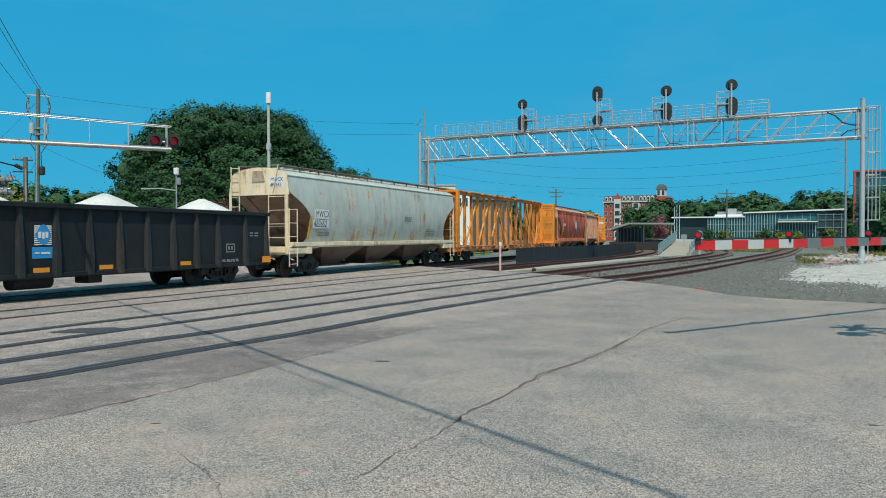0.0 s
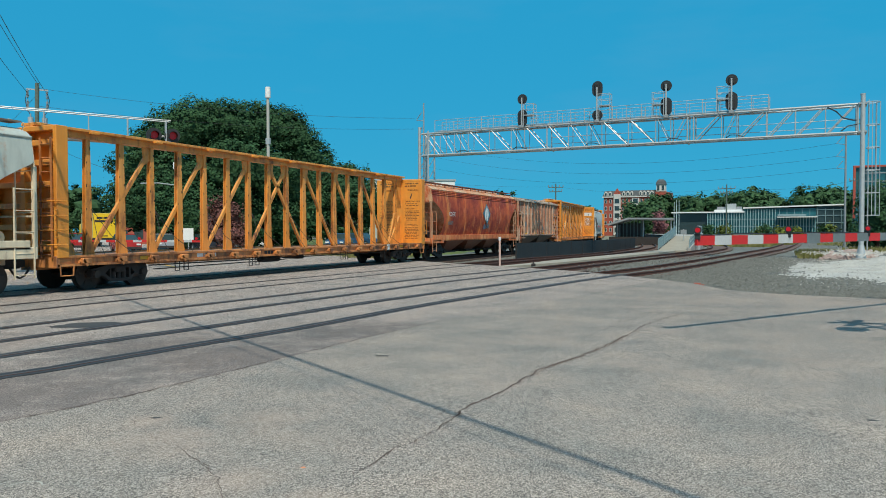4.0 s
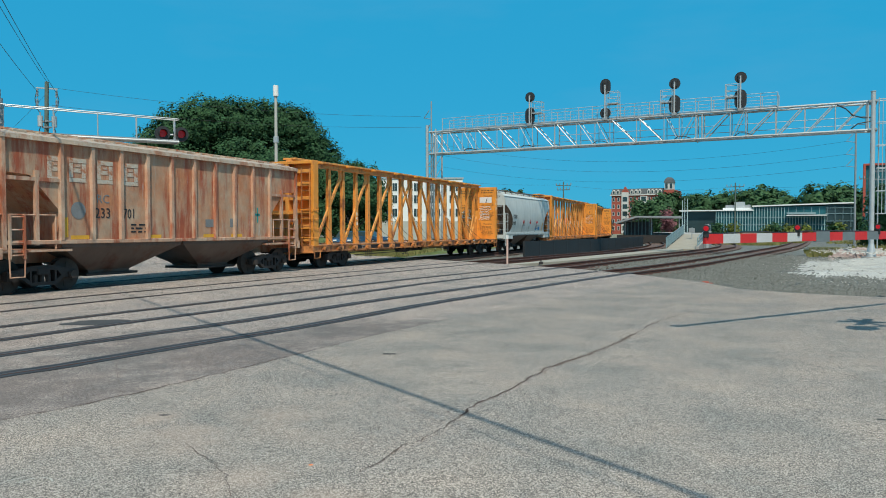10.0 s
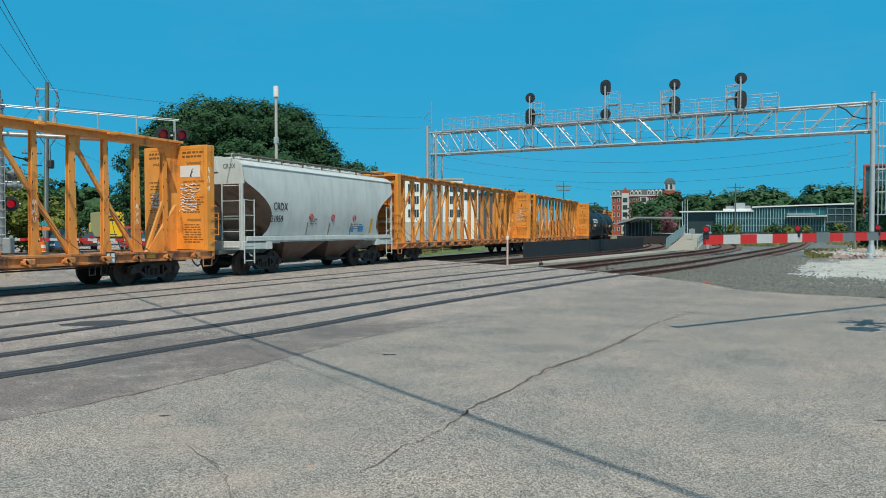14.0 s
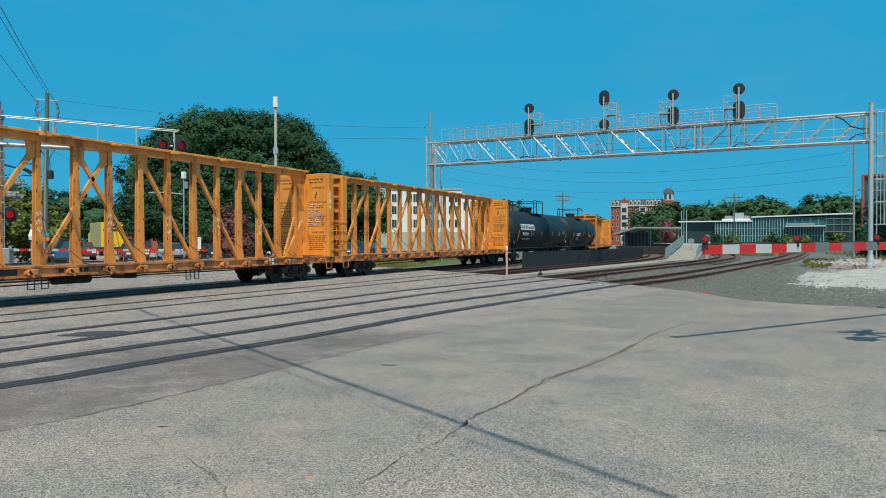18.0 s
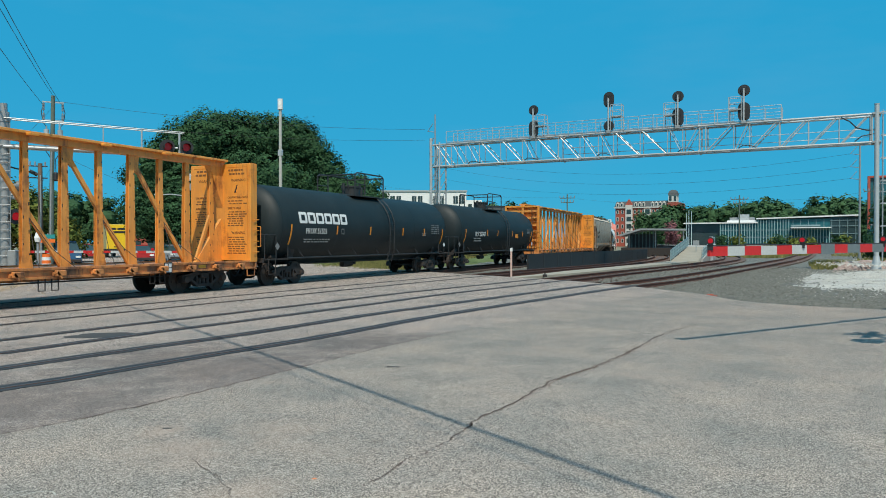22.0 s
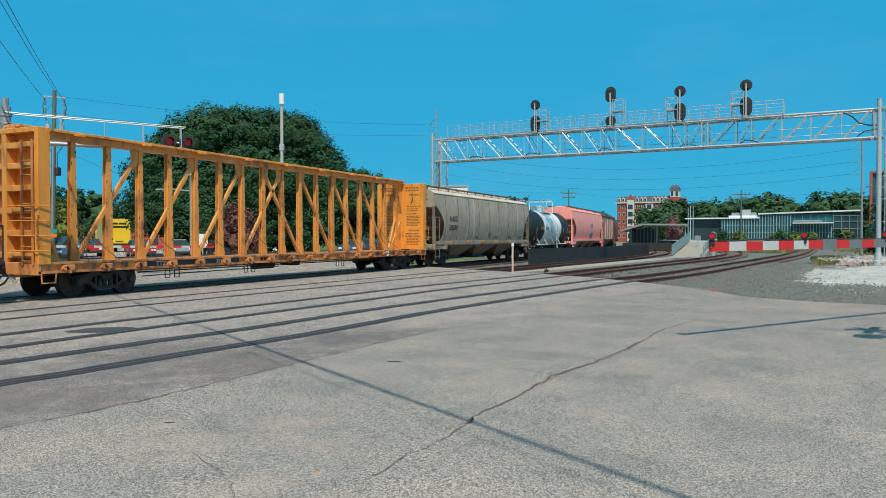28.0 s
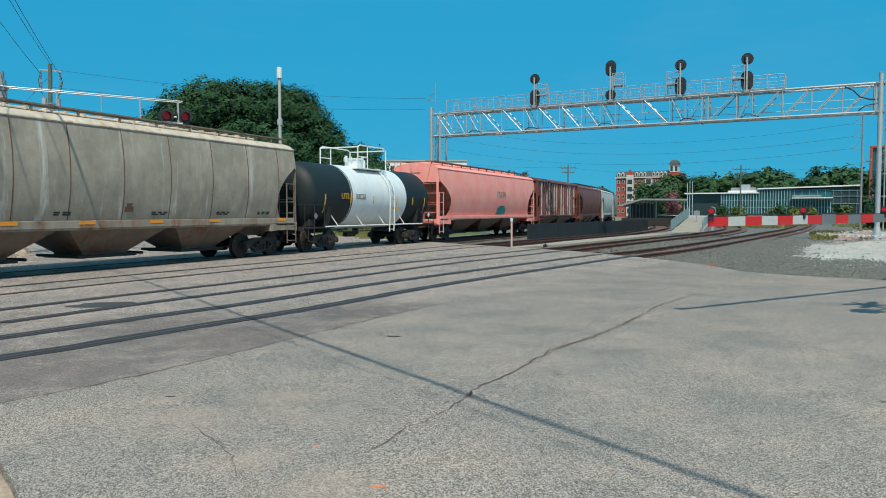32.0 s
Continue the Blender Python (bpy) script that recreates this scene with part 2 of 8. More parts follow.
M["earth"] = surface("dry_ground", (0.20, 0.185, 0.12), 0.95, vary=0.35, scale=0.08, fine=1.5)
M["grass"] = surface("grass", (0.10, 0.135, 0.035), 0.9, vary=0.5, scale=1.1, fine=14)
M["blade"] = leafage("grass_blades", (0.065, 0.085, 0.026), (0.20, 0.185, 0.070))
M["leaf"] = leafage("oak_leaves", (0.024, 0.062, 0.030), (0.038, 0.090, 0.038))
M["leaf_far"] = leafage("far_leaves", (0.030, 0.072, 0.035), (0.052, 0.108, 0.046))
M["bark"] = surface("bark", (0.10, 0.075, 0.055), 0.95, vary=0.4, scale=4)
M["myrtle"] = leafage("crape_myrtle", (0.07, 0.045, 0.032), (0.20, 0.085, 0.075))
M["myrtle_pink"] = leafage("pink_myrtle", (0.10, 0.045, 0.05), (0.26, 0.11, 0.12))
M["galv"] = surface("galvanised_steel", (0.47, 0.49, 0.49), 0.45, 0.35, 0.16, 4)
M["galv_d"] = surface("weathered_steel", (0.33, 0.345, 0.35), 0.5, 0.4, 0.2, 4)
M["black"] = surface("black_paint", (0.022, 0.024, 0.026), 0.55, vary=0.3)
M["dark"] = surface("dark_steel", (0.034, 0.029, 0.027), 0.75, 0.1, 0.4, 5)
M["wheel"] = surface("wheel_steel", (0.052, 0.039, 0.032), 0.75, 0.1, 0.4, 5)
M["orange"] = car_paint("centerbeam_orange", (0.71, 0.285, 0.048), (0.34, 0.12, 0.035), 0.34, (0.77, 0.34, 0.08), dirty=0.32)
M["orange_panel"] = car_paint("bulkhead_orange", (0.74, 0.270, 0.030), (0.38, 0.135, 0.035), 0.24, (0.80, 0.325, 0.05), dirty=0.26)
M["orange_sill"] = car_paint("sill_orange_brown", (0.58, 0.215, 0.055), (0.24, 0.095, 0.04), 0.48, dirty=0.42)
M["hop_grey"] = car_paint("hopper_blue_grey", (0.44, 0.475, 0.425), (0.58, 0.24, 0.08), 0.30, (0.52, 0.54, 0.475), dirty=0.30, streak=1.6)
M["hop_cream"] = car_paint("hopper_cream", (0.70, 0.57, 0.39), (0.42, 0.19, 0.08), 0.26, dirty=0.25)
M["hop_red"] = streaked("hopper_rust_red", (0.26, 0.026, 0.013), (0.60, 0.105, 0.026), (0.80, 0.26, 0.065), (0.76, 0.45, 0.23), 0.53, 0.60, 0.12)
M["hop_sill"] = streaked("hopper_rust_sill", (0.52, 0.105, 0.030), (0.74, 0.22, 0.065), (0.80, 0.34, 0.13), (0.82, 0.50, 0.28), 0.50, 0.60, 0.3)
M["hop_slope"] = streaked("hopper_rust_slope", (0.30, 0.15, 0.09), (0.62, 0.52, 0.38), (0.50, 0.16, 0.06), (0.70, 0.60, 0.45), 0.52, 0.55)
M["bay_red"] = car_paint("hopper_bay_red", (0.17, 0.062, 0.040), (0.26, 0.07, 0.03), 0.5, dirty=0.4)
M["walk_red"] = car_paint("red_rust_walkway", (0.26, 0.095, 0.060), (0.24, 0.07, 0.035), 0.5)
M["hop_roof"] = streaked("hopper_roof_streaked", (0.60, 0.46, 0.30), (0.63, 0.28, 0.13), (0.54, 0.13, 0.04), (0.40, 0.06, 0.03), 0.49, 0.56, 0.5)
M["hop_salmon"] = streaked("hopper_salmon", (0.46, 0.315, 0.21), (0.50, 0.200, 0.09), (0.36, 0.085, 0.036), (0.50, 0.45, 0.39), 0.49, 0.62, 0.14)
M["hop_rib"] = streaked("hopper_rusty_rib", (0.54, 0.38, 0.27), (0.50, 0.24, 0.14), (0.38, 0.11, 0.05), (0.60, 0.52, 0.42), 0.50, 0.58, 0.2)
M["hop_dull"] = streaked("hopper_dull_roof", (0.40, 0.33, 0.26), (0.48, 0.36, 0.26), (0.34, 0.16, 0.09), (0.50, 0.46, 0.40), 0.50, 0.58, 0.6)
M["hop_pale"] = car_paint("hopper_pale_grey", (0.52, 0.55, 0.53), (0.30, 0.18, 0.10), 0.05, (0.58, 0.60, 0.57), dirty=0.22)
M["hop_tan"] = streaked("hopper_warm_grey", (0.30, 0.262, 0.205), (0.385, 0.335, 0.262), (0.56, 0.535, 0.48), (0.27, 0.19, 0.13), 0.57, 0.62, 0.05)
# paler than the sides: sunlight on the roof is put into this colour
M["hop_tan_lit_roof"] = streaked("hopper_warm_lit_roof", (0.56, 0.47, 0.37), (0.64, 0.54, 0.42), (0.42, 0.28, 0.18), (0.66, 0.60, 0.50), 0.54, 0.60, 0.4)
M["sill_tan"] = car_paint("hopper_sill_tan", (0.30, 0.245, 0.185), (0.30, 0.14, 0.07), 0.42, (0.38, 0.32, 0.25), dirty=0.4)
M["seam_rust"] = surface("rusty_seam", (0.15, 0.080, 0.056), 0.8, vary=0.4, scale=4)
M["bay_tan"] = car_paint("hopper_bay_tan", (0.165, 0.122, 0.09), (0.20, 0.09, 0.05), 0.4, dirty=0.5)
M["arm_grey"] = surface("dark_grey_band", (0.15, 0.18, 0.19), 0.5, vary=0.25)
M["paint_mark"] = surface("orange_spray_mark", (0.80, 0.24, 0.08), 0.8, vary=0.3, scale=12)
M["crumb"] = surface("crumbled_brown_edge", (0.205, 0.150, 0.115), 0.95, vary=0.5, scale=14)
M["salt"] = surface("pale_scale", (0.46, 0.44, 0.39), 0.9, vary=0.3, scale=12)
M["hop_pink"] = car_paint("hopper_faded_pink", (0.95, 0.315, 0.255), (0.72, 0.20, 0.14), 0.10, (0.95, 0.42, 0.36), dirty=0.08)
M["hop_brown"] = car_paint("hopper_oxide_brown", (0.185, 0.055, 0.040), (0.12, 0.04, 0.03), 0.4, (0.24, 0.08, 0.06), dirty=0.3)
M["white_fade"] = car_paint("faded_white_stripe", (0.42, 0.36, 0.33), (0.22, 0.075, 0.05), 0.48, dirty=0.5)
M["worn_white"] = streaked("worn_white_letters", (0.60, 0.55, 0.46), (0.52, 0.36, 0.24), (0.44, 0.17, 0.08), (0.66, 0.62, 0.54), 0.47, 0.62, 0.3)
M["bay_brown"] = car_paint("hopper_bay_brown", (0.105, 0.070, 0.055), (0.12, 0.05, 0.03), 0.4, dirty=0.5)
M["tank_black"] = car_paint("tank_black", (0.011, 0.019, 0.022), (0.028, 0.030, 0.030), 0.05, (0.016, 0.025, 0.028), 0.55, dirt=(0.021, 0.026, 0.027), dirty=0.3, shine=0.28)
M["tank_white"] = car_paint("tank_white", (0.70, 0.76, 0.76), (0.35, 0.25, 0.16), 0.0, (0.76, 0.80, 0.79), 0.4, dirty=0.15)
M["gon_black"] = car_paint("gondola_black", (0.014, 0.018, 0.020), (0.035, 0.024, 0.020), 0.2, (0.020, 0.024, 0.026), 0.55, dirt=(0.026, 0.025, 0.023), dirty=0.35, shine=0.2)
M["load"] = tarmac("white_stone_load", (0.42, 0.43, 0.40), (0.74, 0.74, 0.70), (0.62, 0.60, 0.55), 30)
M["white"] = surface("white_paint", (0.74, 0.75, 0.73), 0.5, vary=0.1)
M["yellow"] = surface("yellow_marker", (0.70, 0.36, 0.03), 0.5, vary=0.15)
M["amber"] = surface("amber_reflector", (0.78, 0.28, 0.02), 0.5, vary=0.12)
M["gon_post"] = car_paint("gondola_post_black", (0.020, 0.024, 0.026), (0.075, 0.050, 0.040), 0.36, (0.032, 0.036, 0.038), 0.55, dirt=(0.05, 0.048, 0.045), dirty=0.4, shine=0.25)
M["letter_dark"] = surface("dark_lettering", (0.022, 0.022, 0.024), 0.6, vary=0.2)
M["letter_white"] = surface("white_lettering", (0.68, 0.69, 0.68), 0.6, vary=0.12)
M["letter_faint"] = surface("worn_brown_lettering", (0.20, 0.085, 0.022), 0.7, vary=0.3)
M["letter_dim"] = surface("worn_grey_lettering", (0.20, 0.205, 0.205), 0.7, vary=0.3)
M["blue"] = surface("blue_panel", (0.03, 0.25, 0.52), 0.5, vary=0.12)
M["teal"] = surface("teal_panel", (0.02, 0.26, 0.25), 0.5, vary=0.12)
M["red"] = surface("red_stripe", (0.56, 0.020, 0.018), 0.45, vary=0.12)
M["glow"] = lamp_glow("signal_red_lit", (1.0, 0.004, 0.02), 0.24)
M["glow_dim"] = lamp_glow("signal_red_dim", (0.8, 0.012, 0.02), 0.10)
M["walk_rust"] = car_paint("rusty_walkway", (0.20, 0.155, 0.12), (0.20, 0.09, 0.05), 0.4)
# rusty brown with the open end's shade put into the colour
M["slope_shade"] = car_paint("slope_sheet_shade", (0.20, 0.13, 0.095), (0.16, 0.07, 0.04), 0.4)
M["dimred"] = surface("signal_red_unlit", (0.12, 0.010, 0.010), 0.25, vary=0.1)
M["brick"] = surface("red_brick", (0.37, 0.085, 0.055), 0.85, vary=0.15, scale=0.5, fine=6)
M["red_panel"] = surface("red_metal_panel", (0.40, 0.075, 0.045), 0.5, vary=0.08)
M["stone_trim"] = surface("pale_trim", (0.58, 0.56, 0.52), 0.8, vary=0.08)
M["slate"] = surface("dark_roof", (0.075, 0.085, 0.090), 0.7, vary=0.15)
M["render_white"] = surface("white_render", (0.76, 0.77, 0.76), 0.7, vary=0.05)
M["pane"] = surface("window_glass", (0.035, 0.060, 0.065), 0.12, 0.0, 0.2, 0.3, 2, 0.0)
M["pane_teal"] = surface("teal_glass", (0.022, 0.115, 0.135), 0.22, 0.0, 0.4, 0.5, 2, 0.0)
M["truck_yellow"] = surface("truck_yellow", (0.80, 0.52, 0.02), 0.5, vary=0.06)
M["wood_pole"] = surface("pole_wood", (0.105, 0.140, 0.118), 0.9, vary=0.35, scale=6)
M["wood_brown"] = surface("old_pole_wood", (0.16, 0.115, 0.085), 0.9, vary=0.35, scale=6)
M["pole_grey"] = surface("pole_concrete", (0.42, 0.42, 0.38), 0.8, vary=0.15)
M["wire"] = surface("cable", (0.025, 0.026, 0.028), 0.6, vary=0.2)
M["car_dark"] = surface("car_paint_dark", (0.03, 0.035, 0.045), 0.25, 0.2, 0.1)
M["car_red"] = surface("car_paint_red", (0.42, 0.025, 0.022), 0.25, 0.1, 0.1)
M["car_silver"] = surface("car_paint_silver", (0.42, 0.43, 0.44), 0.3, 0.4, 0.1)
M["car_blue"] = surface("car_paint_blue", (0.05, 0.13, 0.24), 0.25, 0.2, 0.1)
M["cone"] = surface("barrel_orange", (0.80, 0.16, 0.02), 0.5, vary=0.08)
M["postpink"] = surface("marker_post", (0.62, 0.42, 0.36), 0.7, vary=0.1)
M["wall_black"] = surface("black_panel_wall", (0.020, 0.021, 0.022), 0.6, vary=0.25, scale=0.8)
M["leaf_mid"] = leafage("light_leaves", (0.045, 0.074, 0.018), (0.135, 0.160, 0.036))
M["truck_side"] = surface("truck_grey_yellow", (0.42, 0.36, 0.14), 0.6, vary=0.1)
M["ramp_concrete"] = surface("ramp_concrete", (0.33, 0.295, 0.235), 0.85, vary=0.22, scale=1.0)
M["teal_rail"] = surface("teal_grey_railing", (0.20, 0.30, 0.32), 0.55, vary=0.12)
M["emblem_blue"] = surface("faded_emblem_blue", (0.07, 0.20, 0.27), 0.6, vary=0.35)

# ---- mesh tools ----
class Shape:
    """Collects corners and faces of one mesh."""

    def __init__(self):
        self.v, self.f = [], []

    def add(self, verts, faces):
        n = len(self.v)
        self.v += [tuple(p) for p in verts]
        self.f += [tuple(i + n for i in q) for q in faces]
        return self

    def box(self, x0, x1, y0, y1, z0, z1, turn=None, soft=0.0):
        if soft:
            return self.soft_box(x0, x1, y0, y1, z0, z1, soft, turn)
        pts = [Vector((x, y, z)) for z in (z0, z1) for y in (y0, y1) for x in (x0, x1)]
        if turn is not None:
            pts = [turn @ p for p in pts]
        return self.add(pts, [(0, 2, 3, 1), (4, 5, 7, 6), (0, 1, 5, 4), (2, 6, 7, 3), (0, 4, 6, 2), (1, 3, 7, 5)])

    def soft_box(self, x0, x1, y0, y1, z0, z1, c, turn=None):
        """A box with chamfered edges."""
        lo, hi = (x0, y0, z0), (x1, y1, z1)
        pts, ids = [], {}
        for k in range(8):
            s = [(k >> a) & 1 for a in range(3)]
            for a in range(3):
                p = [(hi[b] if s[b] else lo[b]) + (0 if b == a else (-c if s[b] else c)) for b in range(3)]
                ids[k, a] = len(pts)
                pts.append(Vector(p))
        fs = []
        for a in range(3):
            b, d = (a + 1) % 3, (a + 2) % 3
            for side in (0, 1):
                ks = [side << a | i << b | j << d for i, j in ((0, 0), (1, 0), (1, 1), (0, 1))]
                q = [ids[k, a] for k in ks]
                fs.append(q if side else q[::-1])
            for i in (0, 1):
                for j in (0, 1):
                    k0, k1 = i << b | j << d, 1 << a | i << b | j << d
                    q = [ids[k0, b], ids[k1, b], ids[k1, d], ids[k0, d]]
                    fs.append(q if i != j else q[::-1])
        for k in range(8):
            q = [ids[k, a] for a in range(3)]
            fs.append(q if sum((k >> a) & 1 for a in range(3)) % 2 else q[::-1])
        if turn is not None:
            pts = [turn @ p for p in pts]
        return self.add(pts, fs)

    def rod(self, a, b, r, n=8, r2=None, caps=True):
        a, b = Vector(a), Vector(b)
        d = (b - a)
        if d.length < 1e-6:
            return self
        q = d.to_track_quat("Z", "Y")
        r2 = r if r2 is None else r2
        pts = [a + q @ Vector((r * math.cos(2 * math.pi * i / n), r * math.sin(2 * math.pi * i / n), 0)) for i in range(n)]
        pts += [b + q @ Vector((r2 * math.cos(2 * math.pi * i / n), r2 * math.sin(2 * math.pi * i / n), 0)) for i in range(n)]
        fs = [(i, (i + 1) % n, n + (i + 1) % n, n + i) for i in range(n)]
        if caps:
            fs += [tuple(range(n))[::-1], tuple(range(n, 2 * n))]
        return self.add(pts, fs)

    def bar(self, a, b, w, h):
        """A square bar from a to b; w across, h upwards."""
        a, b = Vector(a), Vector(b)
        d = (b - a).normalized()
        side = d.cross(Vector((0, 0, 1)))
        side = Vector((1, 0, 0)) if side.length < 1e-3 else side.normalized()
        up = side.cross(d)
        s, u = side * w / 2, up * h / 2
        pts = [p + q for p in (a, b) for q in (-s - u, s - u, s + u, -s + u)]
        return self.add(pts, [(0, 3, 2, 1), (4, 5, 6, 7), (0, 1, 5, 4), (1, 2, 6, 5), (2, 3, 7, 6), (3, 0, 4, 7)])

    def path(self, pts, r, n=6):
        """One bent tube through the points."""
        pts = [Vector(p) for p in pts]
        dirs = [(b - a).normalized() for a, b in zip(pts, pts[1:])]
        u = dirs[0].cross(Vector((0.31, 0.52, 0.79))).normalized()
        rings = []
        for k, p in enumerate(pts):
            d0, d1 = dirs[max(0, k - 1)], dirs[min(k, len(dirs) - 1)]
            d = (d0 + d1).normalized()
            u = (u - d * u.dot(d)).normalized()
            w = d.cross(u)
            rings.append([p + (u * math.cos(2 * math.pi * i / n) + w * math.sin(2 * math.pi * i / n)) * r for i in range(n)])
        return self.rings(rings)

    def rings(self, rings, close=True):
        """Skin rings of equal length, and cap both ends."""
        n, base = len(rings[0]), len(self.v)
        fs = []
        for k in range(len(rings) - 1):
            for i in range(n):
                j = (i + 1) % n
                fs.append((k * n + i, k * n + j, (k + 1) * n + j, (k + 1) * n + i))
        if close:
            fs += [tuple(range(n))[::-1], tuple((len(rings) - 1) * n + i for i in range(n))]
        return self.add([p for ring in rings for p in ring], fs)

    def prism(self, outline, a, b, axis="x"):
        """A flat outline pushed from a to b along an axis. outline: pairs of the other two coordinates, in order."""
        def at(p, q):
            return {"x": (q, p[0], p[1]), "y": (p[0], q, p[1]), "z": (p[0], p[1], q)}[axis]
        n = len(outline)
        fs = [tuple(range(n))[::-1], tuple(range(n, 2 * n))] + [(i, (i + 1) % n, n + (i + 1) % n, n + i) for i in range(n)]
        return self.add([at(p, q) for q in (a, b) for p in outline], fs)

    def mesh(self, name, mat, smooth=False, angle=35):
        me = bpy.data.meshes.new(name)
        me.from_pydata(self.v, [], self.f)
        bm = bmesh.new()
        bm.from_mesh(me)
        bmesh.ops.recalc_face_normals(bm, faces=bm.faces[:]) if len(self.f) < 30000 else None
        bm.to_mesh(me)
        bm.free()
        me.materials.append(M[mat])
        if smooth:
            me.set_sharp_from_angle(angle=radians(angle))
            me.polygons.foreach_set("use_smooth", [True] * len(me.polygons))
        me.update()
        return me


def part(name, shape, mat, parent, label="", smooth=False, at=None):
    ob = new(name, shape if isinstance(shape, bpy.types.Mesh) else shape.mesh(name, mat, smooth))
    ob.parent = parent
    if at is not None:
        ob.matrix_basis = at
    if label:
        ob["label"] = label
    return ob


def thing(name, m, label, category, group="", kind="", shape=None, mat=None, smooth=False):
    ob = new(name, shape.mesh(name, mat, smooth) if shape else None)
    ob.matrix_basis = m if isinstance(m, Matrix) else pose(*m)
    return tagged(ob, label, category, group, kind)


def lettering(text, height, mat, at, parent, name="lettering", squeeze=1.0, label=""):
    """Raised paint letters: at is the pose of the lower left corner, x along the line, y up."""
    cu = bpy.data.curves.new(name, "FONT")
    cu.body, cu.size, cu.extrude, cu.resolution_u = text, height / 0.72, 0.004, 2
    tmp = bpy.data.objects.new(name, cu)
    scene.collection.objects.link(tmp)
    me = bpy.data.meshes.new_from_object(tmp.evaluated_get(bpy.context.evaluated_depsgraph_get()))
    bpy.data.objects.remove(tmp)
    me.transform(Matrix.Diagonal((squeeze, 1, 1, 1)))
    me.materials.clear()
    me.materials.append(M[mat])
    ob = new(name, me)
    ob.parent, ob.matrix_basis = parent, at
    if label:
        ob["label"] = label
    return ob


def bars(rows, mat, at, parent, name="writing_bar"):
    """Writing too small to read, as bars: rows of (x0, x1, y0, y1)."""
    for x0, x1, y0, y1 in rows:
        part(name, Shape().box(x0, x1, y0, y1, 0, 0.004), mat, parent, at=at)


def near_side(y, z, x=1.46):
    """Pose for writing on a car's side that faces +x: reading from low y to high y."""
    return Matrix.Translation((x, y, z)) @ Matrix(((0, 0, 1, 0), (1, 0, 0, 0), (0, 1, 0, 0), (0, 0, 0, 1)))


def facing_back(x, z, y):
    """Pose for writing on a face that looks towards -y: reading from low x to high x."""
    return Matrix.Translation((x, y, z)) @ Matrix(((1, 0, 0, 0), (0, 0, -1, 0), (0, 1, 0, 0), (0, 0, 0, 1)))

# ---- ground, road and tracks ----
def spline(pts, step=1.0):
    """Smooth line through (x, y) points."""
    p = [Vector((*q, 0)) for q in pts]
    out = []
    for i in range(len(p) - 1):
        a, b, c, d = p[max(i - 1, 0)], p[i], p[i + 1], p[min(i + 2, len(p) - 1)]
        n = max(1, int((c - b).length / step))
        for k in range(n):
            u = k / n
            out.append(0.5 * (2 * b + (c - a) * u + (2 * a - 5 * b + 4 * c - d) * u * u + (3 * b - a - 3 * c + d) * u ** 3))
    return out + [p[-1]]


def sideways(line, off):
    """The line moved to its right by off."""
    out = []
    for i, q in enumerate(line):
        d = (line[min(i + 1, len(line) - 1)] - line[max(i - 1, 0)]).normalized()
        out.append(q + Vector((d.y, -d.x, 0)) * off)
    return out


def ribbon(s, line, off0, off1, z0, z1):
    """A strip of rectangular section along a line."""
    a, b = sideways(line, off0), sideways(line, off1)
    return s.rings([[(p.x, p.y, z0), (q.x, q.y, z0), (q.x, q.y, z1), (p.x, p.y, z1)] for p, q in zip(a, b)])


def inside(x, y, poly):
    hit = False
    for (x0, y0), (x1, y1) in zip(poly, poly[1:] + poly[:1]):
        if (y0 > y) != (y1 > y) and x < (x1 - x0) * (y - y0) / (y1 - y0) + x0:
            hit = not hit
    return hit


s = Shape()
s.add([(-2500, -2500, -0.55), (2500, -2500, -0.55), (2500, 2500, -0.55), (-2500, 2500, -0.55)], [(0, 1, 2, 3)])
thing("ground", (0, 0, 0), "dry open ground reaching to the horizon", "ground", kind="structure", shape=s, mat="earth")

LEFT_EDGE = [(-95, 66), (-28.4, 20.7), (-20.6, 12.7), (-13.4, 8.2), (-12.2, 7.9), (-10.8, 6.5), (-4.7, 2.75), (12, -9)]
FAR_EDGE = [(14, 19.4), (6, 20.7), (2.5, 21.3), (0.4, 21.8), (-1.0, 22.8), (-2.2, 25.2), (-4.9, 28.4), (-7.5, 31.0), (-9.2, 32.2), (-12.4, 34.2), (-18, 37.8), (-22, 40.5), (-95, 90)]
SEAM = [(-6.9, 1.5), (-6.35, 4.2), (-6.15, 5.2), (-6.0, 7.0), (-5.9, 10.0), (-5.65, 12.9), (-5.2, 15.2), (-4.6, 18.5), (-4.1, 21.9), (-3.4, 26.9)]
# the chip-sealed apron on the near side of the seam
apron = [(-6.35, 3.96), (-5.3, 3.5), (-4.84, 3.25), (-4.49, 3.08), (-4.12, 2.88), (-3.2, 2.3), (12, -9), (45, -32), (70, 0)] + FAR_EDGE[:6] + [(-3.4, 26.7)] + SEAM[::-1][1:-1]
thing("road_apron", (0, 0, 0), "pale worn chip-sealed asphalt apron, cracked", "road", kind="structure", shape=Shape().prism(apron, -0.5, 0.0, "z"), mat="lot")
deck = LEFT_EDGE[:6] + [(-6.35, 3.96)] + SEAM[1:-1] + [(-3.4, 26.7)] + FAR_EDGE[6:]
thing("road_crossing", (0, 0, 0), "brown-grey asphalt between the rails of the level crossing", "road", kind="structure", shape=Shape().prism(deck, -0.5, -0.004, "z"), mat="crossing")

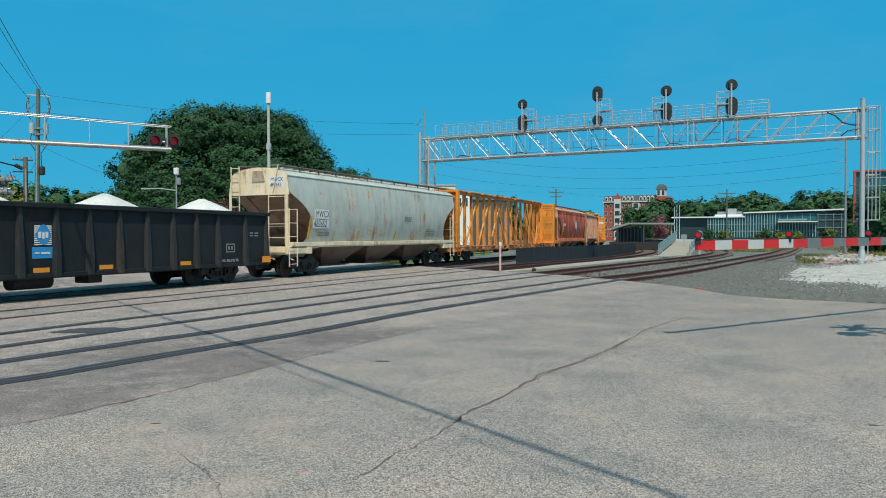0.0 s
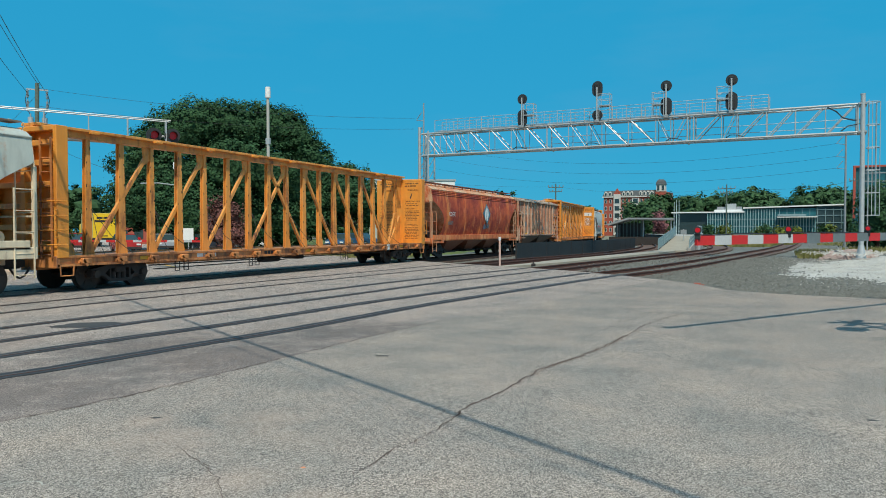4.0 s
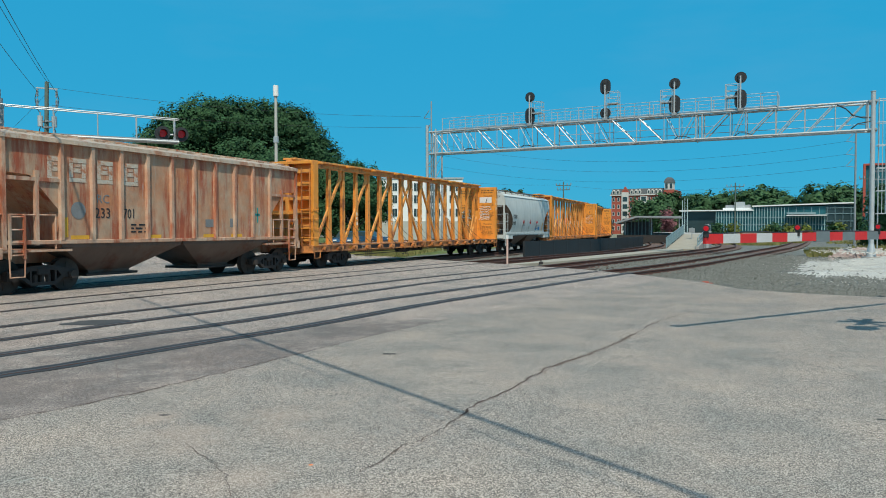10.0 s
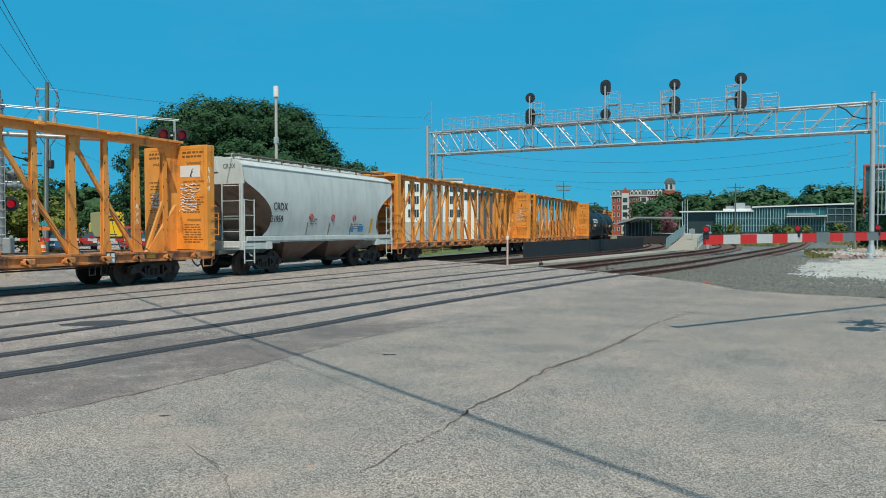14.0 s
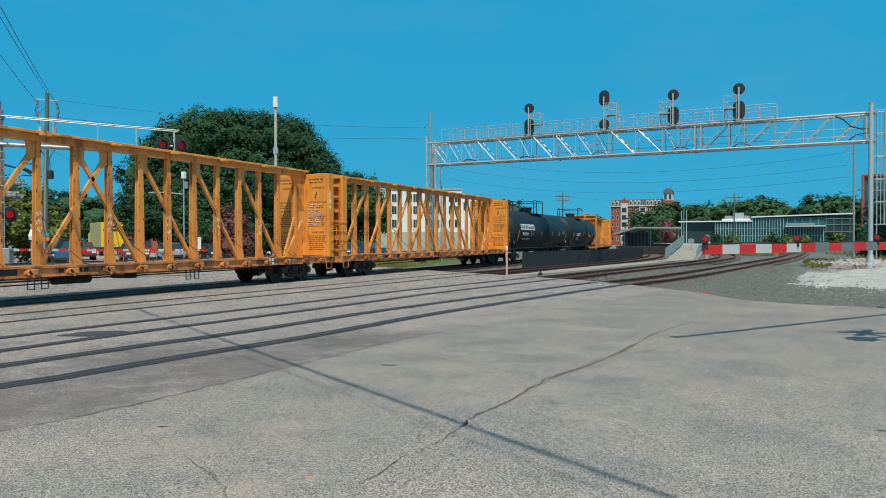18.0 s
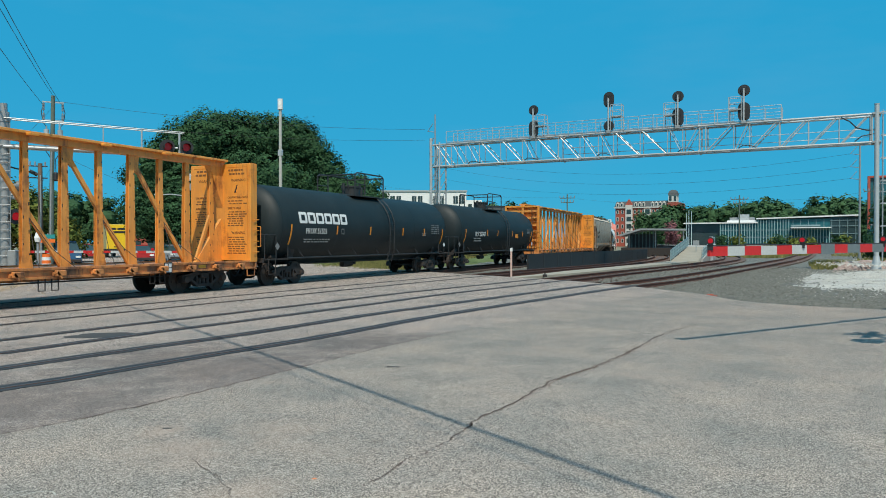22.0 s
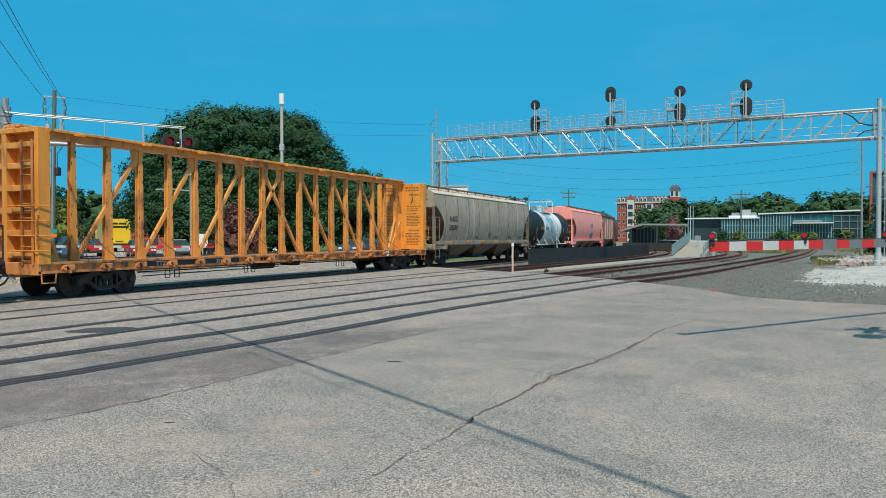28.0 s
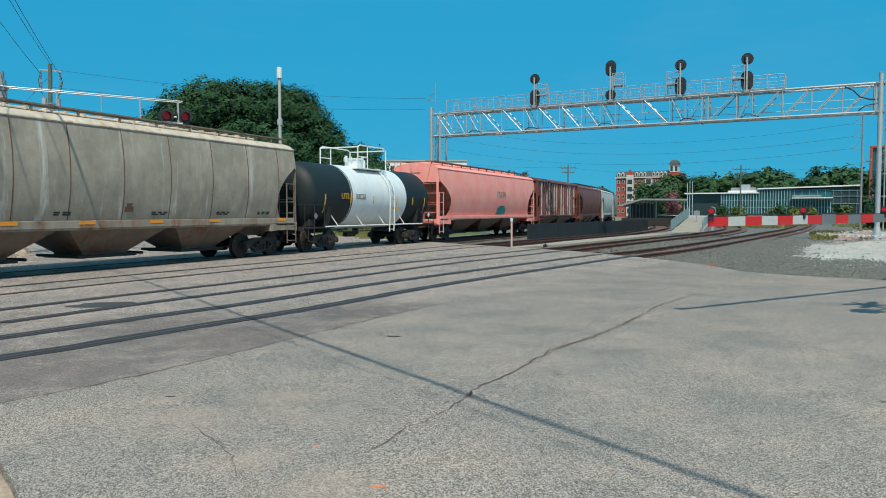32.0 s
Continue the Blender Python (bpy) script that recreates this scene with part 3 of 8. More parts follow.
TRACKS = {
    "track_main": [(-19.2, -60), (-19.2, 0), (-19.2, 30), (-19.2, 50)] + [tuple(Vector((-19.2 - 320 * (1 - math.cos(a)), 57 + 320 * math.sin(a)))) for a in (0.0, 0.05, 0.1, 0.16, 0.24, 0.34, 0.45)],
    "track_2": [(-15.7, -60), (-15.6, 0), (-15.5, 9), (-15.3, 15), (-15.0, 20), (-14.6, 27), (-13.9, 37), (-13.0, 45), (-12.1, 51), (-11.4, 58), (-11.1, 69), (-11.5, 80), (-13.5, 95), (-18, 112), (-27, 132)],
    "track_3": [(-12.6, -40), (-11.9, 0), (-11.65, 9), (-11.3, 13.5), (-10.95, 18), (-10.7, 22), (-9.6, 30), (-8.6, 38), (-7.3, 47), (-5.75, 58), (-4.6, 70), (-4.3, 80), (-5.4, 95), (-9, 112), (-17, 132)],
    "track_4": [(-10.0, -40), (-9.3, 0), (-8.85, 7), (-8.3, 11), (-7.95, 15.5), (-7.0, 22), (-5.7, 30), (-4.6, 35), (-2.95, 46), (-0.5, 66), (1.2, 81), (3.3, 112), (5.0, 150)],
}
ROAD = LEFT_EDGE[:7] + [(12, -9), (45, -32), (70, 0)] + FAR_EDGE


def build_tracks():
    sleeper = Shape().box(-1.3, 1.3, -0.115, 0.115, -0.36, -0.175, soft=0.012).mesh("sleeper", "tie")
    for name, pts in TRACKS.items():
        line = spline(pts, 1.0)
        track = thing(name, (0, 0, 0), "steel railway track with rusty rails", "railway track", kind="structure")
        for e in (-1, 1):
            s = Shape()
            ribbon(s, line, e * 0.755 - 0.07, e * 0.755 + 0.07, -0.175, -0.155)
            ribbon(s, line, e * 0.755 - 0.012, e * 0.755 + 0.012, -0.155, -0.035)
            ribbon(s, line, e * 0.755 - 0.036, e * 0.755 + 0.036, -0.035, 0.008)
            r = part("rail", s, "rail", track)
            q = Shape()
            ribbon(q, line, e * 0.755 - 0.024, e * 0.755 + 0.024, 0.008, 0.011)
            part("rail_head", q, "rail_top", r)
            run_in = [p for p in spline(pts, 0.22) if inside(p.x, p.y, ROAD)]
            wide = {"track_4": 0.165, "track_3": 0.14}.get(name, 0.09)
            for o0, o1 in ((-wide - 0.02, -0.052), (0.05, wide)):
                g = Shape()
                worn = 0.035 if wide > 0.15 else 0.02
                near, far = sideways(run_in, e * 0.755 + o0), sideways(run_in, e * 0.755 + o1)
                out = near if o0 < -0.06 else far
                for q, p in zip(out, run_in):                # the outer edge is broken away in bites
                    q.x += worn * noise.noise(Vector((p.x * 2, p.y * 3.1, e + o0))) + 0.4 * worn * noise.noise(Vector((p.y * 11, e, o1)))
                g.rings([[(a.x, a.y, -0.10), (b.x, b.y, -0.10), (b.x, b.y, 0.006), (a.x, a.y, 0.006)] for a, b in zip(near, far)])
                part("rubber_seal", g, "rubber", track, "black rubber strip beside the rail")
        bed = [p for p in line if not inside(p.x, p.y, ROAD) and p.y > 10]
        q = Shape()
        ribbon(q, bed, -1.25, 1.25, -0.40, -0.168)
        part("track_bed", q, "bed", track, "rust-stained ballast between the rails")
        for i in range(1, len(line)):
            p, d = line[i], (line[i] - line[i - 1])
            n = 2
            for k in range(n):
                q = line[i - 1] + d * (k / n)
                if q.y < -4 or q.y > 92 or inside(q.x, q.y, ROAD):
                    continue
                part("sleeper", sleeper, "tie", track, at=Matrix.Translation(q) @ Matrix.Rotation(math.atan2(-d.x, d.y), 4, "Z"))


build_tracks()


def rough_sheet(name, outline, z, cell, amp, mat, label, category, rim=0.12, seed=0.0, ragged=0.0, fade=0.0, wide=1):
    """Uneven ground inside an outline, sinking a little at its rim."""
    xs, ys = [p[0] for p in outline], [p[1] for p in outline]
    nx, ny = int((max(xs) - min(xs)) / cell) + 2, int((max(ys) - min(ys)) / cell) + 2
    ids, verts, faces = {}, [], []
    def vid(i, j):
        if (i, j) not in ids:
            x, y = min(xs) + i * cell, min(ys) + j * cell
            ids[i, j] = len(verts)
            verts.append((x, y, z + amp * noise.fractal(Vector((x * 0.8, y * 0.8, seed)), 0.8, 2.0, 5)))
        return ids[i, j]
    for i in range(nx - 1):
        for j in range(ny - 1):
            x, y = min(xs) + (i + 0.5) * cell, min(ys) + (j + 0.5) * cell
            rx, ry = (ragged * noise.fractal(Vector((x * 0.5, y * 0.3, k)), 0.7, 2.0, 5) for k in (1.5, 7.5)) if ragged else (0, 0)
            if inside(x + rx, y + ry * 2, outline):
                faces.append((vid(i, j), vid(i + 1, j), vid(i + 1, j + 1), vid(i, j + 1)))
    count = [0] * len(verts)
    for q in faces:
        for i in q:
            count[i] += 1
    depth = [0 if c < 4 else 99 for c in count]          # cells in from the rim
    for k in range(wide):
        for q in faces:
            low = min(depth[i] for i in q)
            for i in q:
                depth[i] = min(depth[i], low + 1)
    verts = [(x, y, zz - (rim if c < 4 else 0) - fade * max(0.0, 1 - d / max(1, wide))) for (x, y, zz), c, d in zip(verts, count, depth)]
    return thing(name, (0, 0, 0), label, category, kind="structure", shape=Shape().add(verts, faces), mat=mat)


PATCH = [(-0.2, 34.2), (0.0, 35.4), (1.0, 38), (0.9, 41), (1.7, 46), (1.9, 51), (2.5, 48), (4.4, 54), (6.3, 62), (9, 66), (14, 60), (14, 31.5), (4.6, 31.4), (3.2, 33.2), (1.6, 32.8), (0.6, 34.0)]
rough_sheet("ballast", [(-24, 30), (14, 17), (16, 60), (10, 150), (-60, 150), (-30, 60)], -0.27, 0.6, 0.05, "ballast", "grey-green crushed stone ballast round the tracks", "ballast", rim=0.25)
rough_sheet("ballast_left", [(-26, -60), (-6.5, -60), (-7.0, 6), (-26, 22)], -0.10, 0.8, 0.04, "tan_gravel", "tan crushed stone ballast beside the road", "ballast", rim=0.4, seed=3.0)
rough_sheet("gravel_verge", [(-20.6, 10), (-21.5, 14.5), (-30, 21.8), (-60, 43), (-70, 20), (-30, -10)], -0.05, 0.8, 0.06, "tan_gravel", "tan gravel verge beside the road", "gravel", rim=0.45, seed=5.0)
rough_sheet("gravel_patch", PATCH, -0.17, 0.2, 0.07, "gravel", "pale loose gravel spread beside the tracks", "gravel", rim=0.06, seed=8.0, ragged=0.5, fade=0.11, wide=7)
rough_sheet("rubble_mound", [(3.0, 52), (6.2, 57), (8.2, 64), (7.5, 68), (4.5, 64), (3.0, 58)], 0.10, 0.3, 0.35, "rubble", "low mound of broken pinkish rubble", "gravel", rim=0.4, seed=2.0, ragged=0.8)
rough_sheet("near_gravel", [(-3.4, 4.2), (-6.0, 4.6), (-7.1, 3.6), (-7.2, 0), (-9, -14), (12, -26), (22, -15), (8, -3.4)], -0.09, 0.3, 0.05, "tan_gravel", "tan gravel at the road's edge", "gravel", rim=0.4, seed=9.0)
rough_sheet("grass_strip", [(-22.5, 40.5), (-24.5, 66), (-34, 100), (-70, 150), (-110, 130), (-60, 66)], -0.12, 1.2, 0.12, "grass", "rough grass behind the tracks", "grass", rim=0.4, seed=11.0)
# concrete walkway between two tracks
thing("walkway", (0, 0, 0), "pale concrete walkway between the tracks", "pavement", kind="structure",
      shape=Shape().prism([(-12.1, 34.4), (-11.6, 34.0), (-10.3, 39.5), (-9.4, 46), (-8.4, 55), (-7.2, 64), (-7.0, 70), (-8.6, 70), (-9.3, 59.4), (-10.2, 52.6), (-10.9, 47.0), (-11.5, 42.2), (-11.7, 37.4)], -0.35, -0.02, "z"), mat="ramp_concrete")

# ---- the freight train ----
TRAIN_X, BEND_Y, BEND_R = -19.2, 57.0, 320.0


def run(t):
    """Metres that the train has rolled since the start."""
    return 7.1312 * t - 0.0857 * t * t / 30 + 0.2130 * t ** 3 / 900 - 0.0296 * t ** 4 / 27000


def on_track(s):
    """Place and heading at s metres along the train's track: straight, then a wide bend."""
    if s <= BEND_Y:
        return Vector((TRAIN_X, s, 0)), 0.0
    a = (s - BEND_Y) / BEND_R
    return Vector((TRAIN_X - BEND_R * (1 - math.cos(a)), BEND_Y + BEND_R * math.sin(a), 0)), a


CARS, WHEELSETS = [], []


def wheelset_mesh():
    s = Shape()
    s.rod((-1.05, 0, 0), (1.05, 0, 0), 0.085, 10)
    for sx in (-1, 1):
        s.rod((sx * 0.70, 0, 0), (sx * 0.815, 0, 0), 0.457, 28)
        s.rod((sx * 0.665, 0, 0), (sx * 0.70, 0, 0), 0.485, 28)
        s.rod((sx * 0.815, 0, 0), (sx * 0.86, 0, 0), 0.15, 12)
        s.rod((sx * 1.05, 0, 0), (sx * 1.19, 0, 0), 0.115, 12)
        for k in range(6):
            a = k * math.pi / 3
            s.box(sx * 0.815, sx * 0.835, -0.03, 0.03, 0.20, 0.34, Matrix.Rotation(a, 3, "X"))
    return s.mesh("wheelset", "wheel")


def truck_mesh():
    s = Shape()
    for sx in (-1, 1):
        x0, x1 = sorted((sx * 0.94, sx * 1.12))
        s.prism([(-1.05, 0.60), (-0.72, 0.66), (-0.30, 0.74), (0.30, 0.74), (0.72, 0.66), (1.05, 0.60), (1.05, 0.36), (0.98, 0.36), (0.98, 0.52), (0.74, 0.52), (0.74, 0.38),
                 (0.60, 0.40), (0.42, 0.60), (-0.42, 0.60), (-0.60, 0.40), (-0.74, 0.38), (-0.74, 0.52), (-0.98, 0.52), (-0.98, 0.36), (-1.05, 0.36)], x0, x1)
        s.prism([(-0.66, 0.42), (-0.36, 0.20), (0.36, 0.20), (0.66, 0.42), (0.56, 0.46), (0.33, 0.29), (-0.33, 0.29), (-0.56, 0.46)], x0, x1)
        for y in (-0.40, 0.34):
            s.box(x0, x1, y, y + 0.06, 0.28, 0.62)
        for y in (-0.20, 0.0, 0.20):
            s.rod((sx * 1.03, y, 0.28), (sx * 1.03, y, 0.50), 0.075, 10)
        for y in (-0.9, 0.9):
            s.box(*sorted((sx * 0.98, sx * 1.16)), y - 0.12, y + 0.12, 0.36, 0.56, soft=0.02)
    s.box(-1.15, 1.15, -0.20, 0.20, 0.48, 0.68, soft=0.03)
    s.rod((0, 0, 0.66), (0, 0, 0.80), 0.22, 14)
    s.box(-0.9, 0.9, -0.62, -0.52, 0.38, 0.48)
    s.box(-0.9, 0.9, 0.52, 0.62, 0.38, 0.48)
    return s.mesh("truck", "dark")


WHEELSET_MESH, TRUCK_MESH = wheelset_mesh(), truck_mesh()


def rail_car(name, near, far, label, category, reach, group="cars of the freight train"):
    """An empty car on two trucks. near, far: where its body ends stand at the start, in metres along the track."""
    car = thing(name, pose(0, 0, 0), label, category, group)
    half = (far - near) / 2
    for y in (-reach, reach):
        tr = part("truck", TRUCK_MESH, "dark", car, at=pose(0, y, 0))
        for w in (-0.9, 0.9):
            ob = part("wheelset", WHEELSET_MESH, "wheel", tr, at=pose(0, w, 0.457))
            WHEELSETS.append(ob)
    for e in (-1, 1):
        s = Shape()
        s.box(-0.16, 0.16, *sorted((e * (half - 0.5), e * (half + 0.28))), 0.72, 0.92, soft=0.02)
        s.box(-0.13, 0.13, *sorted((e * (half + 0.26), e * (half + 0.52))), 0.68, 0.98, soft=0.04)
        part("coupler", s, "dark", car)
    for e in (-1, 1):
        s = Shape()
        pts = [Vector((0.35, e * (half + q), 0.72 - 0.30 * math.sin(math.pi * min(1, max(0, q / 0.62))))) for q in (0.0, 0.15, 0.3, 0.45, 0.6)]
        s.path(pts, 0.025, 6)
        part("brake_hose", s, "black", car)
    CARS.append((car, (near + far) / 2, reach))
    return car, half


def ladder(x, y, z0, z1, wide, along, mat, parent, step=0.36, r=0.018, rail=0.022):
    """Two stiles and rungs; along 'y' for a side, 'x' for an end."""
    s = Shape()
    d = Vector((0, wide / 2, 0)) if along == "y" else Vector((wide / 2, 0, 0))
    c = Vector((x, y, 0))
    for e in (-1, 1):
        s.bar(c + d * e + Vector((0, 0, z0)), c + d * e + Vector((0, 0, z1)), rail * 2, rail * 2)
    z = z0 + 0.1
    while z < z1:
        s.rod(c - d + Vector((0, 0, z)), c + d + Vector((0, 0, z)), r, 6)
        z += step
    return part("ladder", s, mat, parent)


def stirrup(y, mat, parent, x=1.40, z=1.0):
    s = Shape()
    s.path([(x, y - 0.22, z), (x, y - 0.20, 0.48), (x, y + 0.20, 0.48), (x, y + 0.22, z)], 0.022, 6)
    return part("stirrup_step", s, mat, parent)


def roof_walk(y0, y1, z, mat, parent, wide=0.62):
    """A grated running board on brackets."""
    walkway = Shape()
    n = int(wide / 0.11)
    for i in range(n):
        x = -wide / 2 + wide * (i + 0.5) / n
        walkway.box(x - 0.02, x + 0.02, y0, y1, z, z + 0.045)
    y = y0 + 0.05
    while y < y1:
        walkway.box(-wide / 2, wide / 2, y, y + 0.03, z - 0.01, z + 0.03)
        y += 0.9
    ob = part("running_board", walkway, mat, parent)
    return ob


BULGE = ((1.30, 0.24), (1.46, 0.20), (1.65, 0.15), (1.85, 0.105), (2.10, 0.06), (2.40, 0.02), (2.70, 0.0), (3.05, 0.002), (3.30, 0.016), (3.55, 0.042), (3.80, 0.076), (4.05, 0.118), (4.30, 0.165))
ROUND = ((1.46, 0.74), (1.65, 0.88), (1.85, 0.96), (2.10, 1.0), (2.40, 0.99), (2.65, 0.90), (2.90, 0.74), (3.10, 0.56), (3.30, 0.34), (3.48, 0.12))


def lookup(rows, q):
    """Linear reading from a short table."""
    for (a, u), (b, v) in zip(rows, rows[1:]):
        if q <= b:
            return u + (v - u) * (q - a) / (b - a)
    return rows[-1][1]


def skin(z, wide=1.56):
    """How far a hopper's bowed side stands out at a height, with the paint on it."""
    return wide - lookup(BULGE, z) + 0.010


def hull_side(y, z, lift=0.0):
    """Pose for writing on a hopper's bowed side, leaning with it."""
    lean = math.atan2(skin(z + 0.3) - skin(z), 0.3)
    return Matrix.Translation((skin(z) + 0.004 + lift, y, z)) @ Matrix.Rotation(lean, 4, "Y") @ Matrix(((0, 0, 1, 0), (1, 0, 0, 0), (0, 1, 0, 0), (0, 0, 0, 1)))


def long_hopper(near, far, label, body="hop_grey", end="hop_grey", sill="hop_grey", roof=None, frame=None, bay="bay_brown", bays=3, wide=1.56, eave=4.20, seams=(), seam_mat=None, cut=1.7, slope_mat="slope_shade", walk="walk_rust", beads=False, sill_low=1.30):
    car, half = rail_car("covered_hopper_car", near, far, label, "hopper car", (far - near) / 2 - 1.75)
    roof, frame = roof or body, frame or sill
    # body shell: bowed side sheets with a rounded cut at each end
    zs = [q[0] for q in ROUND] + [3.55, 3.80, 4.05]
    levels = [(z, wide - lookup(BULGE, z), max(0.12, cut * lookup(ROUND, z)) if z < 3.5 else 0.12) for z in zs if z < eave - 0.05] + [(eave, wide - lookup(BULGE, eave), 0.12)]
    top = levels[-1][1]
    for sx in (-1, 1):
        me = bpy.data.meshes.new("body_side")
        verts = [(sx * w, y, z) for z, w, c in levels for y in (-half + c, half - c)]
        faces = [(2 * k, 2 * k + 1, 2 * k + 3, 2 * k + 2) for k in range(len(levels) - 1)]
        me.from_pydata(verts, [], [f if sx > 0 else f[::-1] for f in faces])
        me.materials.append(M[body])
        me.polygons.foreach_set("use_smooth", [True] * len(me.polygons))
        me.update()
        part("body_side", me, body, car)
    for e in (-1, 1):
        q = Shape()
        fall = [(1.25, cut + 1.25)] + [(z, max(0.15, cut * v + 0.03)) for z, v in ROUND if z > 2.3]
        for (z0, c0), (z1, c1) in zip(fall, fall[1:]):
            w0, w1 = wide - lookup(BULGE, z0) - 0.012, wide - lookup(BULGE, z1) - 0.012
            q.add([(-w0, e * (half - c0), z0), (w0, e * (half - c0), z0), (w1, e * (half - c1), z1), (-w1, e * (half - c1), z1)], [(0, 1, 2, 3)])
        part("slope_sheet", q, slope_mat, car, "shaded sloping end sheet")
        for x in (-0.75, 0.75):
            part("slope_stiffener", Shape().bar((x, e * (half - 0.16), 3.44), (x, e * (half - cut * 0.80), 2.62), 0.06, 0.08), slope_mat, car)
    # end sheets set just proud of the shell
    arch = [(-top + 0.02, eave + 0.02), (-1.22, eave + 0.15), (-0.85, eave + 0.27), (-0.4, eave + 0.335), (0, eave + 0.35), (0.4, eave + 0.335), (0.85, eave + 0.27), (1.22, eave + 0.15), (top - 0.02, eave + 0.02)]
    for e in (-1, 1):
        q = Shape()
        q.prism([(wide - lookup(BULGE, z) - 0.01, z) for z in (3.42, 3.62, 3.82, eave)] + arch[::-1] + [(-(wide - lookup(BULGE, z) - 0.01), z) for z in (eave, 3.82, 3.62, 3.42)], *sorted((e * (half - 0.118), e * (half - 0.090))), "y")
        sheet = part("end_sheet", q, end, car)
        part("brake_step", Shape().prism([(-0.32, eave - 0.22), (0.32, eave - 0.22), (0.24, eave + 0.22), (-0.24, eave + 0.22)], *sorted((e * (half - 0.092), e * (half - 0.05))), "y"), "hop_dull" if end == "hop_cream" else end, sheet)
    # roof: curved, with a rounded eave bead
    r = Shape()
    r.prism([(-top, eave - 0.06)] + [(x * 1.012, z + 0.012) for x, z in arch] + [(top, eave - 0.06)], -half + 0.10, half - 0.10, "y")
    for sx in (-1, 1):
        r.rod((sx * top, -half + 0.1, eave), (sx * top, half - 0.1, eave), 0.04, 8)
    part("roof", r, roof, car, smooth=True)
    if beads:
        for z in (eave - 0.09, eave - 0.19, eave - 0.29):
            w = wide - lookup(BULGE, z)
            part("side_bead", Shape().rod((w, -half + 0.13, z), (w, half - 0.13, z), 0.035, 8), body, car)
    # trough hatch along the middle with its brackets
    h = Shape()
    h.box(-0.30, 0.30, -half + 1.1, half - 1.1, eave + 0.33, eave + 0.43, soft=0.03)
    y = -half + 1.3
    while y < half - 1.2:
        h.box(-0.36, 0.36, y, y + 0.06, eave + 0.33, eave + 0.46)
        y += 0.62
    part("trough_hatch", h, roof, car)
    for sx in (-1, 1):
        w = Shape()
        w.box(*sorted((sx * 0.60, sx * 1.05)), -half + 0.1, half - 0.1, eave + 0.42, eave + 0.46)
        y = -half + 0.15
        while y < half - 0.1:
            w.bar((sx * 1.0, y, eave + 0.16), (sx * 1.0, y, eave + 0.44), 0.05, 0.06)
            y += 1.45
        part("running_board", w, walk, car, "narrow roof walkway with brackets")
    # sills and end platforms
    for sx in (-1, 1):
        q = Shape()
        q.box(*sorted((sx * 1.40, sx * 1.53)), -half + 0.25, half - 0.25, sill_low, 1.48, soft=0.012)
        q.box(*sorted((sx * 1.34, sx * 1.50)), -half + 0.25, half - 0.25, sill_low - 0.05, sill_low + 0.01)
        part("side_sill", q, sill, car)
    for e in (-1, 1):
        q = Shape()
        q.box(-1.50, 1.50, *sorted((e * (half - 0.02), e * (half - 0.14))), 0.98, 1.30, soft=0.015)
        q.box(-1.46, 1.46, *sorted((e * (half - 0.14), e * (half - 2.3))), 1.20, 1.26)
        q.box(-0.32, 0.32, *sorted((e * (half - 0.1), e * (half - 3.4))), 0.80, 1.18)
        for sx in (-1, 1):
            q.box(*sorted((sx * 1.38, sx * 1.50)), *sorted((e * (half - 1.35), e * (half - 0.1))), 1.0, 1.30, soft=0.012)
        part("end_platform", q, sill, car)
        for x in (-1.43, 1.43):
            part("end_post", Shape().bar((x, e * (half - 0.07), 1.28), (x, e * (half - 0.07), 3.46), 0.09, 0.07), frame, car)
        part("end_rail", Shape().bar((-1.43, e * (half - 0.07), 2.12), (1.43, e * (half - 0.07), 2.12), 0.05, 0.05), frame, car)
        ladder(1.50, e * (half - 0.40), 0.48, 2.85, 0.56, "y", frame, car, 0.56, 0.016, 0.017)
        ladder(1.00, e * (half + 0.02), 1.00, 3.44, 0.82, "x", frame, car, 0.56, 0.016, 0.017)
        ladder(-1.10, e * (half + 0.02), 1.25, eave + 0.42, 0.42, "x", frame, car, 0.40, 0.016, 0.018)
        q = Shape()
        q.path([(0.75, e * (half - 0.02), 3.46), (1.02, e * (half - 0.02), eave + 0.42), (1.02, e * (half - 0.45), eave + 0.46)], 0.018, 6)
        part("grab_iron", q, frame, car)
        part("jacking_pad", Shape().box(1.30, 1.52, *sorted((e * (half - 1.75), e * (half - 1.35))), 0.98, 1.30, soft=0.02), sill, car)
        t = Shape()
        t.rod((0.15, e * (half - 0.75), 1.55), (0.95, e * (half - 0.75), 1.55), 0.20, 14)
        part("air_tank", t, "dark" if e < 0 else frame, car, smooth=True)
    # discharge bays below
    span = 2 * (half - 2.6)
    for k in range(bays):
        c = -span / 2 + span * (k + 0.5) / bays
        a = span / bays / 2
        q = Shape()
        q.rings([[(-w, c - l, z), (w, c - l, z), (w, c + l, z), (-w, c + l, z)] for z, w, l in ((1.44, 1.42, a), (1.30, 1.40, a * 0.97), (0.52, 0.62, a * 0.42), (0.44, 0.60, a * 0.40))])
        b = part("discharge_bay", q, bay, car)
        g = Shape()
        g.box(-0.78, 0.78, c - a * 0.52, c + a * 0.52, 0.36, 0.45, soft=0.01)
        g.rod((-0.9, c - a * 0.58, 0.44), (0.9, c - a * 0.58, 0.44), 0.045, 8)
        g.rod((-0.9, c + a * 0.58, 0.44), (0.9, c + a * 0.58, 0.44), 0.045, 8)
        part("outlet_gate", g, "dark", b)
